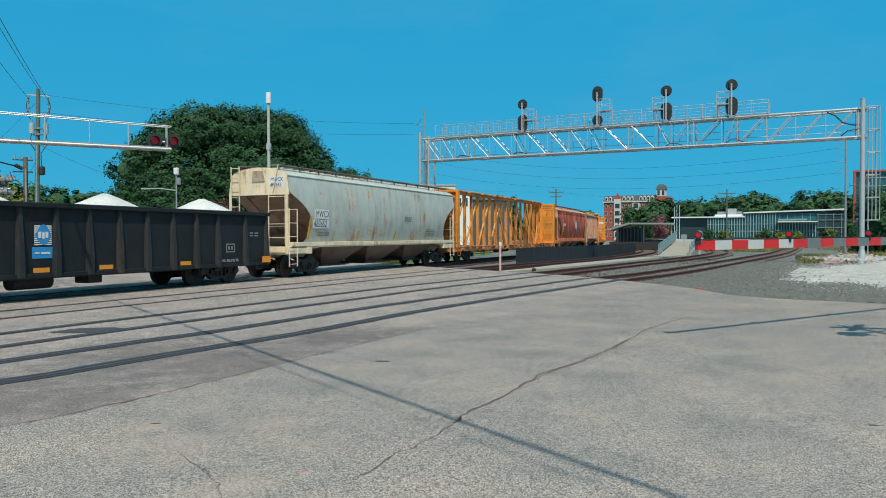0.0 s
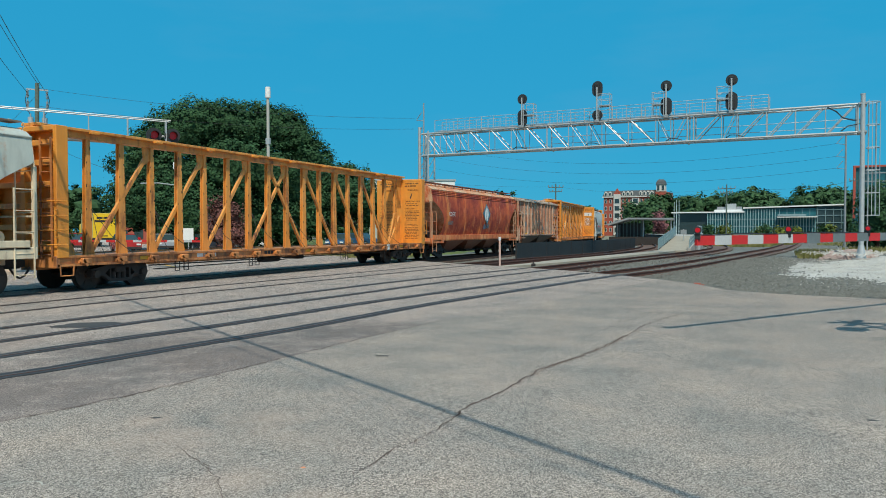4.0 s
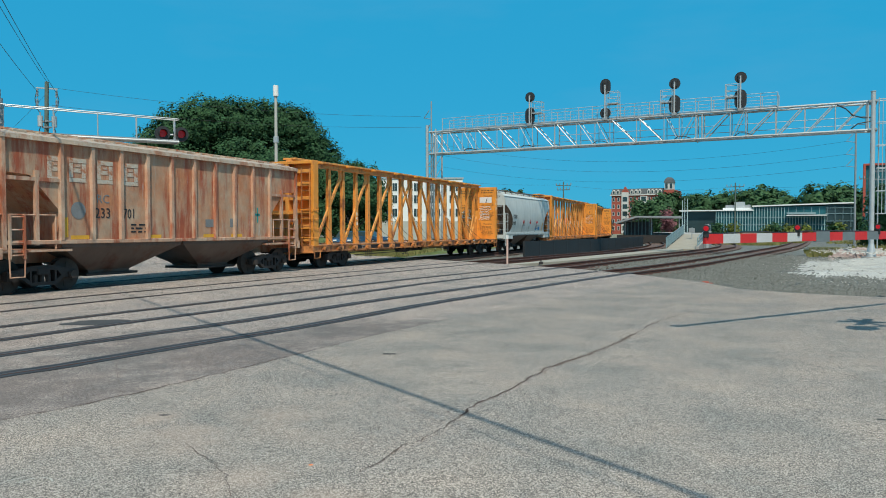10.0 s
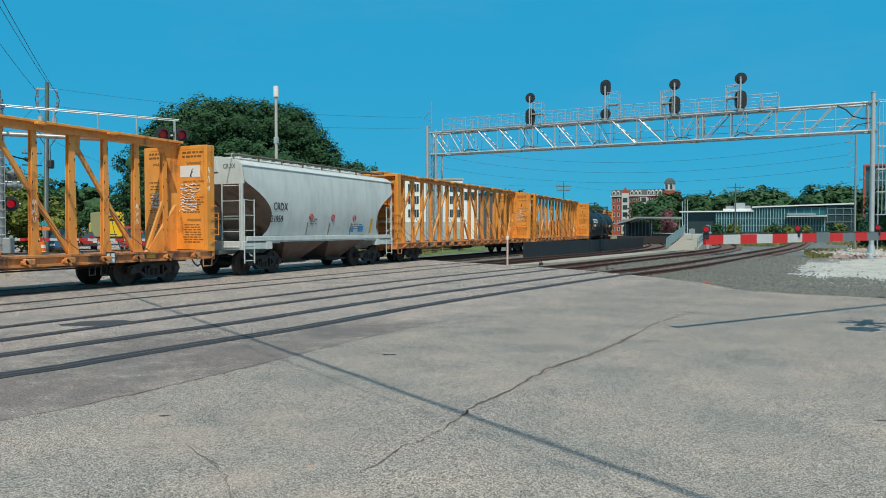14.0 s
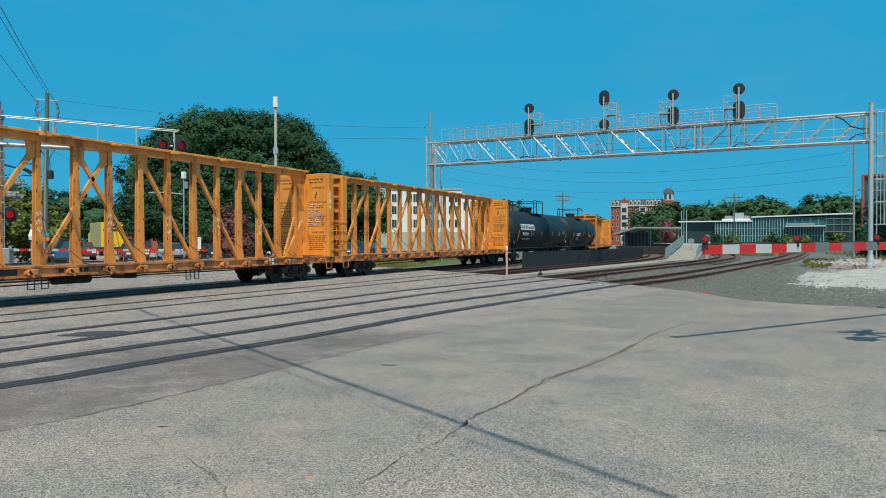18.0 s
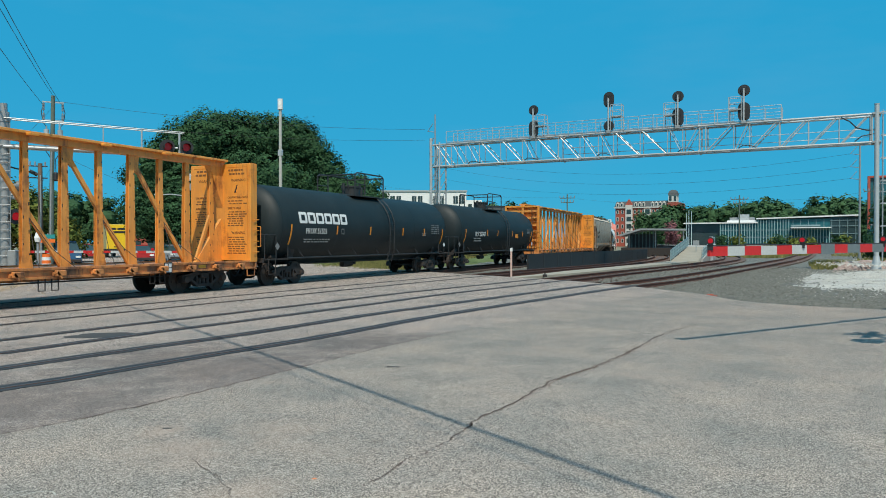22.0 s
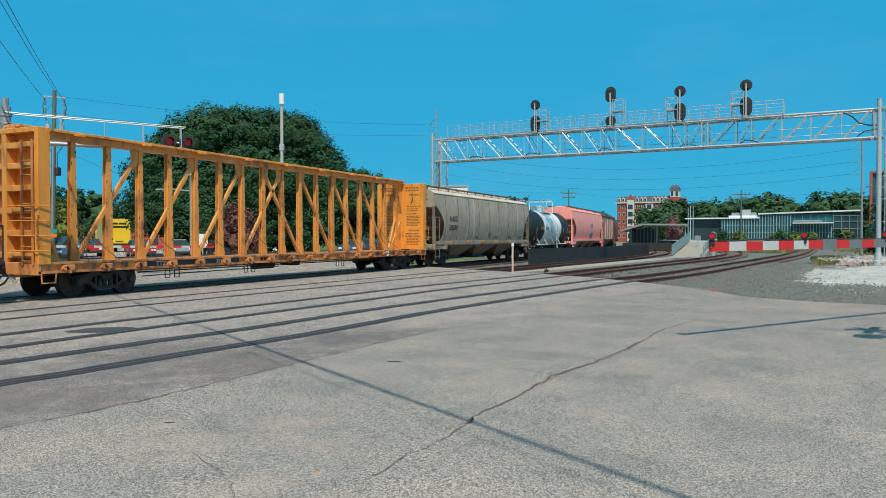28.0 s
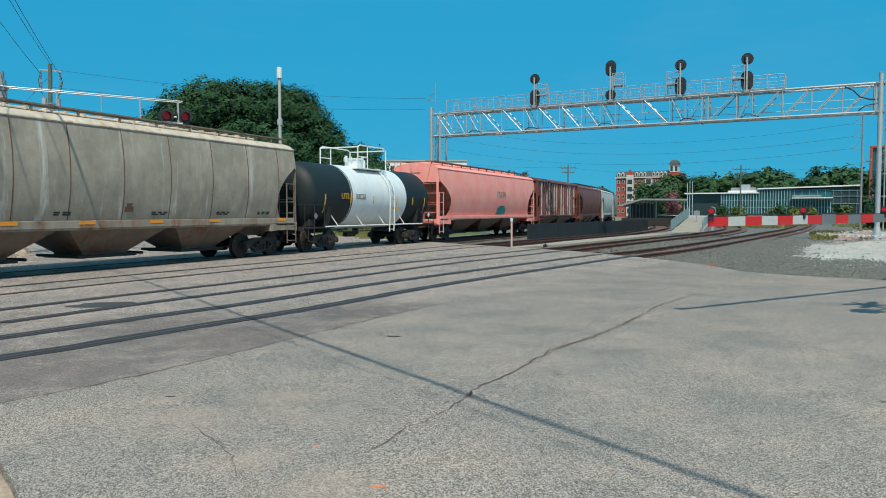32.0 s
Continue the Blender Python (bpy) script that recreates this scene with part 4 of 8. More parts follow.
    for y in seams:
        q = Shape()
        w = wide
        pts = [(wide - lookup(BULGE, z) + 0.004, z) for z in (1.50, 1.75, 2.0, 2.3, 2.6, 2.9, 3.2, 3.5, 3.8, eave - 0.05)]
        for (x0, z0), (x1, z1) in zip(pts, pts[1:]):
            q.bar((x0, y, z0), (x1, y, z1), 0.026, 0.014)
        part("side_seam", q, seam_mat or body, car)
    return car, half


def rib_hopper(near, far, label, body, post_mat, roof, frame, stripes=None, ribs=10, eave=4.08, setback=1.9, bays=2):
    """A boxy covered hopper with outside posts and open end frames."""
    car, half = rail_car("ribbed_hopper_car", near, far, label, "hopper car", (far - near) / 2 - 1.55)
    body_half = half - setback
    s = Shape()
    s.rings([[(-w, -body_half - o, z), (w, -body_half - o, z), (w, body_half + o, z), (-w, body_half + o, z)] for z, w, o in ((1.42, 1.38, 0.0), (2.2, 1.38, 0.02), (3.15, 1.38, 0.9), (3.2, 1.38, setback - 0.25), (eave, 1.38, setback - 0.25))])
    part("body_side", s, body, car)
    for k in range(ribs + 1):
        y = -body_half + 2 * body_half * k / ribs
        for sx in (-1, 1):
            q = Shape()
            q.prism([(sx * 1.375, y - 0.075), (sx * 1.47, y - 0.05), (sx * 1.47, y + 0.05), (sx * 1.375, y + 0.075)], 1.42, eave, "z")
            part("side_post", q, post_mat if not stripes else stripes[k % len(stripes)], car)
    r = Shape()
    r.prism([(-1.50, eave - 0.02), (-1.48, eave + 0.10), (-0.9, eave + 0.24), (0, eave + 0.30), (0.9, eave + 0.24), (1.48, eave + 0.10), (1.50, eave - 0.02)], -half + 0.15, half - 0.15, "y")
    part("roof", r, roof, car)
    y = -half + 0.5
    while y < half - 0.9:
        q = Shape()
        q.box(-0.75, 0.75, y, y + 0.08, eave + 0.2, eave + 0.33)
        q.box(-1.0, 1.0, y + 0.30, y + 0.72, eave + 0.2, eave + 0.29, soft=0.02)
        part("roof_hatch", q, roof, car)
        y += 1.25
    roof_walk(-half + 0.1, half - 0.1, eave + 0.36, frame, car)
    for sx in (-1, 1):
        q = Shape()
        q.box(*sorted((sx * 1.36, sx * 1.46)), -half + 0.2, half - 0.2, 1.32, 1.43, soft=0.012)
        part("side_sill", q, frame, car)
    for e in (-1, 1):
        q = Shape()
        q.box(-1.48, 1.48, *sorted((e * (half - 0.02), e * (half - 0.16))), 0.95, 1.25, soft=0.015)
        q.box(-1.44, 1.44, *sorted((e * (half - 0.16), e * (half - 2.2))), 1.12, 1.18)
        q.box(-0.32, 0.32, *sorted((e * (half - 0.1), e * (half - 3.0))), 0.78, 1.12)
        part("end_platform", q, frame, car)
        for x in (-1.40, 1.40):
            part("end_post", Shape().bar((x, e * (half - 0.22), 1.2), (x, e * (half - 0.22), eave), 0.14, 0.10), frame, car)
            part("end_post", Shape().bar((x, e * (half - 1.15), 1.3), (x, e * (half - 1.15), eave - 0.8), 0.10, 0.10), frame, car)
            part("end_rail", Shape().bar((x, e * (half - 0.22), 3.05), (x, e * (half - 1.9), 3.05), 0.08, 0.10), frame, car)
        q = Shape()
        q.path([(1.42, e * (half - 0.10), 1.2), (1.42, e * (half - 0.10), 2.1), (1.42, e * (half - 1.7), 2.1), (1.42, e * (half - 1.7), 1.2)], 0.03, 6)
        q.path([(-1.4, e * (half - 0.08), 1.75), (1.4, e * (half - 0.08), 1.75)], 0.025, 6)
        q.path([(-1.4, e * (half - 0.08), 2.1), (1.4, e * (half - 0.08), 2.1)], 0.025, 6)
        part("handrail", q, frame, car, "steel handrail round the end platform")
        ladder(1.47, e * (half - 0.55), 0.95, 2.1, 0.40, "y", frame, car, 0.33, 0.024, 0.03)
        ladder(-0.9, e * (half + 0.02), 1.2, eave + 0.3, 0.42, "x", frame, car, 0.4)
        stirrup(e * (half - 0.55), frame, car, 1.47, 1.0)
    span = 2 * body_half
    for k in range(bays):
        c = -span / 2 + span * (k + 0.5) / bays
        a = span / bays / 2
        q = Shape()
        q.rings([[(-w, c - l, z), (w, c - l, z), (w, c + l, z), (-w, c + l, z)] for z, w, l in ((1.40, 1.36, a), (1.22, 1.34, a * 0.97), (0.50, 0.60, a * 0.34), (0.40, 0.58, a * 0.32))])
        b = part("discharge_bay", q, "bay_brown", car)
        g = Shape()
        g.box(-0.75, 0.75, c - a * 0.42, c + a * 0.42, 0.34, 0.42, soft=0.01)
        part("outlet_gate", g, "dark", b)
    return car, half


def scrawl(parent, at, wide, high, lines, seed, mat="letter_white", r=0.012):
    """Painted scribble: looping strokes that cannot be read."""
    rnd = random.Random(seed)
    for k in range(lines):
        z = high * (1 - (k + 0.5) / lines)
        x, pts = rnd.uniform(0, 0.15) * wide, []
        while x < wide * rnd.uniform(0.75, 1.0):
            pts.append((x, z + rnd.uniform(-0.42, 0.42) * high / lines, 0.003))
            x += wide * rnd.uniform(-0.03, 0.16)
        if len(pts) > 2:
            part("graffiti", Shape().path([at @ Vector(p) for p in pts], r, 5), mat, parent, "thin white painted scribble")


def centerbeam(near, far, label, marks=None, scribble=0):
    """A centre-beam flat car: end bulkheads, a truss wall along the middle, a deck with winches along its sills."""
    car, half = rail_car("centerbeam_flat_car", near, far, label, "flat car", (far - near) / 2 - 2.45)
    # deck and sills
    d = Shape()
    d.box(-1.30, 1.30, -half + 0.1, half - 0.1, 0.93, 1.00)
    for k in range(18):
        y = -half + 0.7 + (2 * half - 1.4) * k / 17
        d.box(-1.30, 1.30, y - 0.06, y + 0.06, 0.78, 0.95)
    d.box(-0.28, 0.28, -half + 0.2, half - 0.2, 0.62, 0.95)
    part("deck", d, "orange_sill", car)
    for sx in (-1, 1):
        q = Shape()
        x0, x1 = sorted((sx * 1.28, sx * 1.42))
        q.box(x0, x1, -half + 0.04, half - 0.04, 0.74, 0.80)
        q.box(*sorted((sx * 1.30, sx * 1.36)), -half + 0.04, half - 0.04, 0.80, 0.99)
        q.box(x0, x1, -half + 0.04, half - 0.04, 0.98, 1.04)
        part("side_sill", q, "orange_sill", car)
    posts = 18
    gap = (2 * half - 1.86) / (posts - 1)
    ys = [-half + 0.93 + gap * k for k in range(posts)]
    # top chord
    q = Shape()
    q.box(-0.32, 0.32, -half + 0.3, half - 0.3, 4.73, 4.81, soft=0.01)
    q.box(-0.16, 0.16, -half + 0.3, half - 0.3, 4.54, 4.73)
    part("top_chord", q, "orange", car)
    for k in range(8):
        y = ys[1 + 2 * k]
        for x in (0.30, -0.44):
            part("chord_pad", Shape().box(x, x + 0.14, y - 0.16, y + 0.16, 4.67, 4.75, soft=0.015), "orange_panel", car)
    for k, y in enumerate(ys):
        q = Shape()
        w0, w1 = (0.135, 0.085) if k % 2 == 0 else (0.115, 0.07)
        q.prism([(y - w0, 1.0), (y + w0, 1.0), (y + w0 * 0.92, 2.4), (y + w1, 4.57), (y - w1, 4.57), (y - w0 * 0.92, 2.4)], 0.055, 0.085)
        q.prism([(y - w0, 1.0), (y + w0, 1.0), (y + w0 * 0.92, 2.4), (y + w1, 4.57), (y - w1, 4.57), (y - w0 * 0.92, 2.4)], -0.085, -0.055)
        q.box(-0.056, 0.056, y - 0.03, y + 0.03, 1.0, 4.57)
        q.prism([(y - 0.19, 1.0), (y + 0.19, 1.0), (y + 0.14, 1.36), (y - 0.14, 1.36)], 0.084, 0.10)
        post = part("truss_post", q, "orange", car)
        hole = Shape()
        rnd = random.Random(k + int(near))
        for i in range(9):
            z = 1.3 + 0.36 * i + rnd.uniform(-0.08, 0.08)
            side = (0.8 if (i + k) % 2 else -0.85) * (w0 + (w1 - w0) * (z - 1.0) / 3.6)
            hole.box(0.083, 0.088, y + side - 0.014, y + side + 0.014, z, z + rnd.uniform(0.04, 0.10))
        part("bolt_hole", hole, "dark", post)["kind"] = "stuff"
        r = Shape()
        r.box(1.38, 1.52, y - 0.15, y + 0.15, 0.80, 0.96, soft=0.02)
        r.rod((1.40, y - 0.2, 0.86), (1.40, y + 0.2, 0.86), 0.055, 8)
        r.bar((1.50, y - 0.14, 0.92), (1.50, y + 0.02, 0.74), 0.04, 0.06)
        part("winch", r, "orange_sill", car, "rusty strap winch")
    # braces lean outwards from a crossed bay in the middle
    for k in range(8, posts - 2, 2):
        for a, b in ((k, k + 2), (posts - 1 - k, posts - 3 - k)):
            d = 1 if b > a else -1
            q = Shape()
            q.bar((0.0, ys[a] + d * 0.05, 4.43), (0.0, ys[b] - d * 0.10, 1.06), 0.10, 0.12)
            q.prism([(ys[a] + d * 0.02, 4.58), (ys[a] + d * 0.34, 4.58), (ys[a] + d * 0.27, 3.96), (ys[a] + d * 0.02, 4.14)], -0.042, 0.042)
            part("diagonal_brace", q, "orange", car)
    for a, d in ((0, 1), (posts - 1, -1)):
        part("diagonal_brace", Shape().bar((0.0, ys[a] + d * 0.03, 2.7), (0.0, ys[a] + d * 0.75, 1.08), 0.09, 0.11), "orange", car)
    # slack tie-down cables
    for k in range(1, posts - 1, 2):
        for e in (-0.55, 0.55):
            q = Shape()
            q.path([(0.2, ys[k], 2.4), (0.75, ys[k] + e * 0.5, 1.55), (1.36, ys[k] + e, 1.02)], 0.010, 5)
            part("tie_down_cable", q, "dark", car)
    # bulkheads
    for e in (-1, 1):
        q = Shape()
        yo, yi = e * (half - 0.02), e * (half - 0.40)
        q.box(-1.30, 1.30, *sorted((e * (half - 0.34), e * (half - 0.40))), 1.04, 4.50)
        b = part("bulkhead", q, "orange_panel", car)
        for x in (-1.44, 1.30):
            part("bulkhead_post", Shape().box(x, x + 0.14, *sorted((yo, yi)), 0.98, 4.64, soft=0.015), "orange_panel", b)
        part("bulkhead_cap", Shape().box(-1.30, 1.30, *sorted((yo, yi)), 4.50, 4.64, soft=0.015), "orange_panel", b)
        for z in (1.15, 1.75, 2.35, 2.95, 3.55, 4.10):
            w = Shape()
            w.box(-1.30, 1.30, *sorted((e * (half - 0.05), e * (half - 0.345))), z, z + 0.16, soft=0.012)
            part("stiffener", w, "orange", b)
        part("centre_upright", Shape().box(-0.02, 0.16, *sorted((e * (half - 0.03), e * (half - 0.345))), 1.04, 4.50, soft=0.012), "orange", b)
        for z in (1.35, 1.75, 2.15, 2.55):
            part("grab_iron", Shape().path([(0.42, e * (half - 0.02), z), (0.42, e * (half + 0.05), z), (1.46, e * (half + 0.05), z), (1.50, e * (half - 0.30), z)], 0.017, 6), "orange_panel", b)
        w = Shape()
        w.prism([(e * (half - 0.40), 1.0), (e * (half - 1.75), 1.0), (e * (half - 0.40), 2.6)], -0.065, 0.065)
        w.prism([(e * (half - 0.40), 4.73), (e * (half - 1.15), 4.73), (e * (half - 0.40), 3.0)], -0.13, 0.13)
        part("gusset", w, "orange", b)
        ladder(1.08, e * (half + 0.03), 0.98, 4.3, 0.42, "x", "orange_sill", car, 0.38)
        part("grab_iron", Shape().path([(1.45, e * (half - 0.02), 1.55), (1.50, e * (half + 0.10), 1.55), (1.50, e * (half + 0.10), 2.30), (1.45, e * (half - 0.02), 2.30)], 0.018, 6), "orange_panel", car)
        stirrup(e * (half - 0.35), "orange_sill", car, 1.40, 0.76)
        f = Shape()
        f.box(-1.42, 1.42, *sorted((e * (half + 0.0), e * (half - 0.12))), 0.70, 1.04, soft=0.015)
        part("end_sill", f, "orange_sill", car)
    # instructions stencilled on the far bulkhead's inner face, in two columns
    rnd = random.Random(int(near))
    for x0 in (0.32, -1.24):
        rows = []
        for z in (4.37, 4.23) + tuple(3.24 - 0.10 * k for k in range(2)) + tuple(2.83 - 0.085 * k for k in range(7)) + tuple(1.88 - 0.085 * k for k in range(8)):
            x = x0 + rnd.uniform(0.02, 0.14)
            while x < x0 + 0.80:
                w = rnd.uniform(0.06, 0.20)
                rows.append((x, x + w, z, z + (0.07 if z > 4 else 0.038)))
                x += w + rnd.uniform(0.03, 0.06)
        bars(rows, "letter_faint", facing_back(0, 0, half - 0.402), car)
        for words, z, high in (("WARNING", 3.98, 0.105), ("CAR MAY FALL OVER", 3.36, 0.075), ("SAFETY FIRST", 2.95, 0.08), ("WARNING", 2.02, 0.10)):
            lettering(words, high, "letter_faint", facing_back(x0 + (0.22 if words == "WARNING" else 0.05), z, half - 0.404), car, squeeze=0.95)
    q = Shape()
    q.prism([(0.70, 3.55), (0.78, 3.57), (0.76, 3.64), (0.82, 3.72), (0.80, 3.79), (0.86, 3.86), (0.78, 3.83), (0.75, 3.72), (0.70, 3.63)], half - 0.408, half - 0.402, "y")
    part("emblem", q, "letter_dark", car)
    if scribble:
        scrawl(car, facing_back(0.20, 2.35, half - 0.404), 1.0, 1.0, 9, scribble, r=0.016 if scribble > 10 else 0.009)
        if scribble > 10:
            bars([(0.25, 1.15, 3.55, 3.95)], "letter_white", facing_back(0, 0, half - 0.402), car, "graffiti")
            scrawl(car, facing_back(-1.1, 2.4, half - 0.404), 0.8, 0.7, 4, 77, r=0.03)
        for k in range(1, posts - 1, 2 if scribble % 2 else 3):
            scrawl(car, near_side(ys[k] - 0.10, 1.9, 0.088), 0.18, 0.7, 3, scribble + k, r=0.006)
        scrawl(car, near_side(half - 0.36, 3.0, 1.443), 0.12, 0.9, 3, scribble + 40, r=0.009)
    # underframe gear
    q = Shape()
    q.rod((0.3, -1.6, 0.60), (0.3, -0.4, 0.60), 0.16, 14)
    q.box(-0.4, 0.4, 1.0, 1.4, 0.50, 0.72, soft=0.03)
    q.rod((0.9, -half + 3.8, 0.62), (0.9, half - 3.8, 0.62), 0.025, 6)
    q.rod((1.1, -half + 3.8, 0.50), (1.1, -1.0, 0.56), 0.02, 6)
    part("brake_gear", q, "dark", car)
    for y in (-half + 4.6, -half + 5.0, -half + 8.4, -half + 8.8, half - 8.8, half - 8.4, half - 5.0, half - 4.6):
        q = Shape()
        q.path([(1.34, y - 0.10, 0.75), (1.34, y - 0.10, 0.42), (1.34, y + 0.10, 0.42), (1.34, y + 0.10, 0.75)], 0.018, 6)
        part("hanger_loop", q, "dark", car)
    # writing on the sill
    if marks:
        y = -half + marks[2]
        far_apart = len(marks) < 4                           # some cars spread their number between the winches
        bars([(0, 4.4 if far_apart else 2.5, 0, 0.18)], "black", near_side(y, 0.80, 1.362), car, "number_panel")
        for words, at in zip((marks[0], marks[1][:3], marks[1][3:]), (0.5, 2.2, 3.2) if far_apart else (0.16, 1.30, 1.72)):
            lettering(words, 0.14, "letter_white", near_side(y + at, 0.82, 1.368), car, squeeze=1.15)
    else:
        bars([(0, 0.30, 0, 0.13), (0.36, 0.62, 0, 0.13), (0.68, 0.95, 0, 0.13)], "letter_white", near_side(-half + 5.5, 0.83, 1.362), car)
    bars([(0, 0.16, 0, 0.12), (0.20, 0.36, 0, 0.12), (0.40, 0.56, 0, 0.12), (0.60, 0.76, 0, 0.12), (0.80, 0.96, 0, 0.12)], "letter_dark", near_side(-half + 9.2, 0.83, 1.362), car)
    bars([(0, 0.34, -0.17, 0.17)], "black", near_side(half - 4.6, 0.90, 1.425), car, "placard")
    bars([(0.03, 0.31, -0.14, -0.02), (0.03, 0.15, 0.01, 0.13), (0.19, 0.31, 0.01, 0.13)], "letter_white", near_side(half - 4.6, 0.90, 1.430), car, "placard_marks")
    for y in (-half + 3.0, -half + 12.0, half - 3.0):
        bars([(0, 0.34, 0, 0.11)], "yellow", near_side(y, 0.84, 1.364), car, "reflector")
    return car, half


def tank_car(near, far, label, radius=1.52, zc=2.66, ends="tank_black", middle=None, band=(0, 0), rail_mat="black", marker="yellow", second=0.46):
    car, half = rail_car("tank_car", near, far, label, "tank car", (far - near) / 2 - 2.0)
    n, length = 40, half - 0.42
    profile = [(-length, 0.06), (-length + 0.015, 0.45), (-length + 0.065, 0.82), (-length + 0.16, 1.12), (-length + 0.27, 1.30), (-length + 0.38, 1.42), (-length + 0.48, 1.49), (-length + 0.56, 1.52)]
    profile = [(y, r * radius / 1.52) for y, r in profile]
    profile = profile + [(-y, r) for y, r in profile[::-1]]
    def ring(y, r):
        return [(r * math.cos(2 * math.pi * i / n), y, zc + r * math.sin(2 * math.pi * i / n)) for i in range(n)]
    s = Shape()
    s.rings([ring(y, r) for y, r in profile])
    part("tank_shell", s, ends, car, smooth=True)
    for e in (-1, 1):
        q = Shape().prism([(0, 0.15), (0.15, 0), (0, -0.15), (-0.15, 0)], 0, 0.006, "z")
        part("placard", q, "white" if e > 0 else "letter_dim", car, "diamond placard", at=near_side(e * (half - 0.85), 1.55, 1.47))
    for y in (-length + 0.60, -length * 0.45, 0.1, length * 0.45, length - 0.60):
        q = Shape()
        q.rings([ring(y - 0.02, radius + 0.004), ring(y + 0.02, radius + 0.004)], False)
        part("weld_seam", q, ends if not middle or abs(y) > length * 0.6 else middle, car, smooth=True)
    if middle:
        q = Shape()
        q.rings([ring(y, radius + 0.008) for y in (band[0], (band[0] + band[1]) / 2, band[1])], False)
        part("tank_band", q, middle, car, "white painted middle of the tank", smooth=True)
    # underframe
    for e in (-1, 1):
        q = Shape()
        q.box(-0.36, 0.36, *sorted((e * (half - 0.05), e * (half - 3.6))), 0.78, 1.16, soft=0.02)
        q.box(-1.42, 1.42, *sorted((e * (half - 0.02), e * (half - 0.12))), 0.92, 1.10, soft=0.01)
        for sx in (-1, 1):
            q.prism([(sx * 0.2, 1.1), (sx * 1.25, 1.1), (sx * 1.42, 1.95), (sx * 1.2, 1.9), (sx * 0.8, 1.45), (sx * 0.2, 1.22)], e * (half - 2.15), e * (half - 1.85), "y")
            q.box(*sorted((sx * 1.02, sx * 1.44)), *sorted((e * (half - 0.1), e * (half - 1.9))), 1.02, 1.07)
        part("stub_sill", q, "dark", car)
    for sx in (-1, 1):
        q = Shape()
        q.rod((sx * 1.45, -half + 1.6, 1.08), (sx * 1.45, half - 1.6, 1.08), 0.035, 6)
        y = -half + 2.6
        while y < half - 2.4:
            q.bar((sx * 1.45, y, 1.08), (sx * 1.2, y - 0.25, 1.62), 0.05, 0.04)
            y += 2.1
        part("side_rail", q, rail_mat, car)
    for e in (-1, 1):
        q = Shape()
        for z in (2.0,):
            q.path([(1.44, e * (half - 1.55), 1.05), (1.44, e * (half - 1.55), z), (1.44, e * (half - 0.1), z), (-1.44, e * (half - 0.1), z), (-1.44, e * (half - 1.55), z), (-1.44, e * (half - 1.55), 1.05)], 0.026, 6)
        for x in (-1.44, -0.5, 0.5, 1.44):
            q.rod((x, e * (half - 0.1), 1.05), (x, e * (half - 0.1), 2.0), 0.022, 6)
        q.path([(1.44, e * (half - 0.8), 1.05), (1.44, e * (half - 0.8), 2.0)], 0.022, 6)
        part("handrail", q, rail_mat if middle is None else "black", car)
        stirrup(e * (half - 0.55), "dark", car, 1.44, 1.05)
        part("brake_box", Shape().box(0.7, 1.1, *sorted((e * (half - 0.9), e * (half - 1.3))), 1.07, 1.42, soft=0.03), "dark", car)
        part("brake_wheel", Shape().rod((0.2, e * (half - 1.0), 1.1), (0.2, e * (half - 1.0), 1.5), 0.12, 10), "dark", car)
    # top platform, manway and ladder
    top = zc + radius
    q = Shape()
    q.rod((0, 0, top - 0.1), (0, 0, top + 0.36), 0.44, 20)
    q.rod((0, 0, top + 0.34), (0, 0, top + 0.42), 0.48, 20)
    for k in range(10):
        a = 2 * math.pi * k / 10
        q.rod((0.46 * math.cos(a), 0.46 * math.sin(a), top + 0.25), (0.46 * math.cos(a), 0.46 * math.sin(a), top + 0.48), 0.035, 6)
    q.rod((0, 0.95, top - 0.05), (0, 0.95, top + 0.4), 0.09, 10)
    q.rod((0.1, -0.85, top - 0.05), (0.1, -0.85, top + 0.5), 0.07, 10)
    part("manway", q, "black" if middle is None else middle, car, smooth=True)
    q = Shape()
    for sx in (-1, 1):
        q.box(*sorted((sx * 0.62, sx * 1.05)), -1.35, 1.35, top - 0.16, top - 0.11)
        q.path([(sx * 1.05, -1.35, top - 0.15), (sx * 1.05, -1.35, top + 0.86), (sx * 1.05, -1.15, top + 0.95), (sx * 1.05, 1.15, top + 0.95), (sx * 1.05, 1.35, top + 0.86), (sx * 1.05, 1.35, top - 0.15)], 0.035, 8)
        q.path([(sx * 1.05, -1.35, top + 0.42), (sx * 1.05, -0.4, top + 0.42)], 0.025, 6)
        q.path([(sx * 1.05, -0.45, top - 0.15), (sx * 1.05, -0.45, top + 0.95)], 0.03, 6)
    for y in (-1.35, 1.35):
        q.path([(-1.05, y, top + 0.86), (1.05, y, top + 0.86)], 0.03, 6)
    part("top_railing", q, rail_mat, car)
    q = Shape()
    arc = [(radius + 0.12) * math.cos(a) for a in (0, 0.35, 0.7, 1.0)]
    for y in (0.80, 1.25):
        pts = [(1.56, y, 0.75), (radius + 0.09, y, 1.4)] + [((radius + 0.12) * math.cos(a), y, zc + (radius + 0.12) * math.sin(a)) for a in (-0.1, 0.2, 0.45, 0.7, 0.95)]
        q.path(pts, 0.028, 6)
    for k in range(13):
        z = 0.85 + 0.30 * k
        a = math.asin(max(-1, min(1, (z - zc) / (radius + 0.12)))) if z > zc - 0.15 else None
        x = 1.53 + (z - 0.75) * 0.05 if a is None else (radius + 0.12) * math.cos(a)
        q.rod((x, 0.80, z), (x, 1.25, z), 0.018, 6)
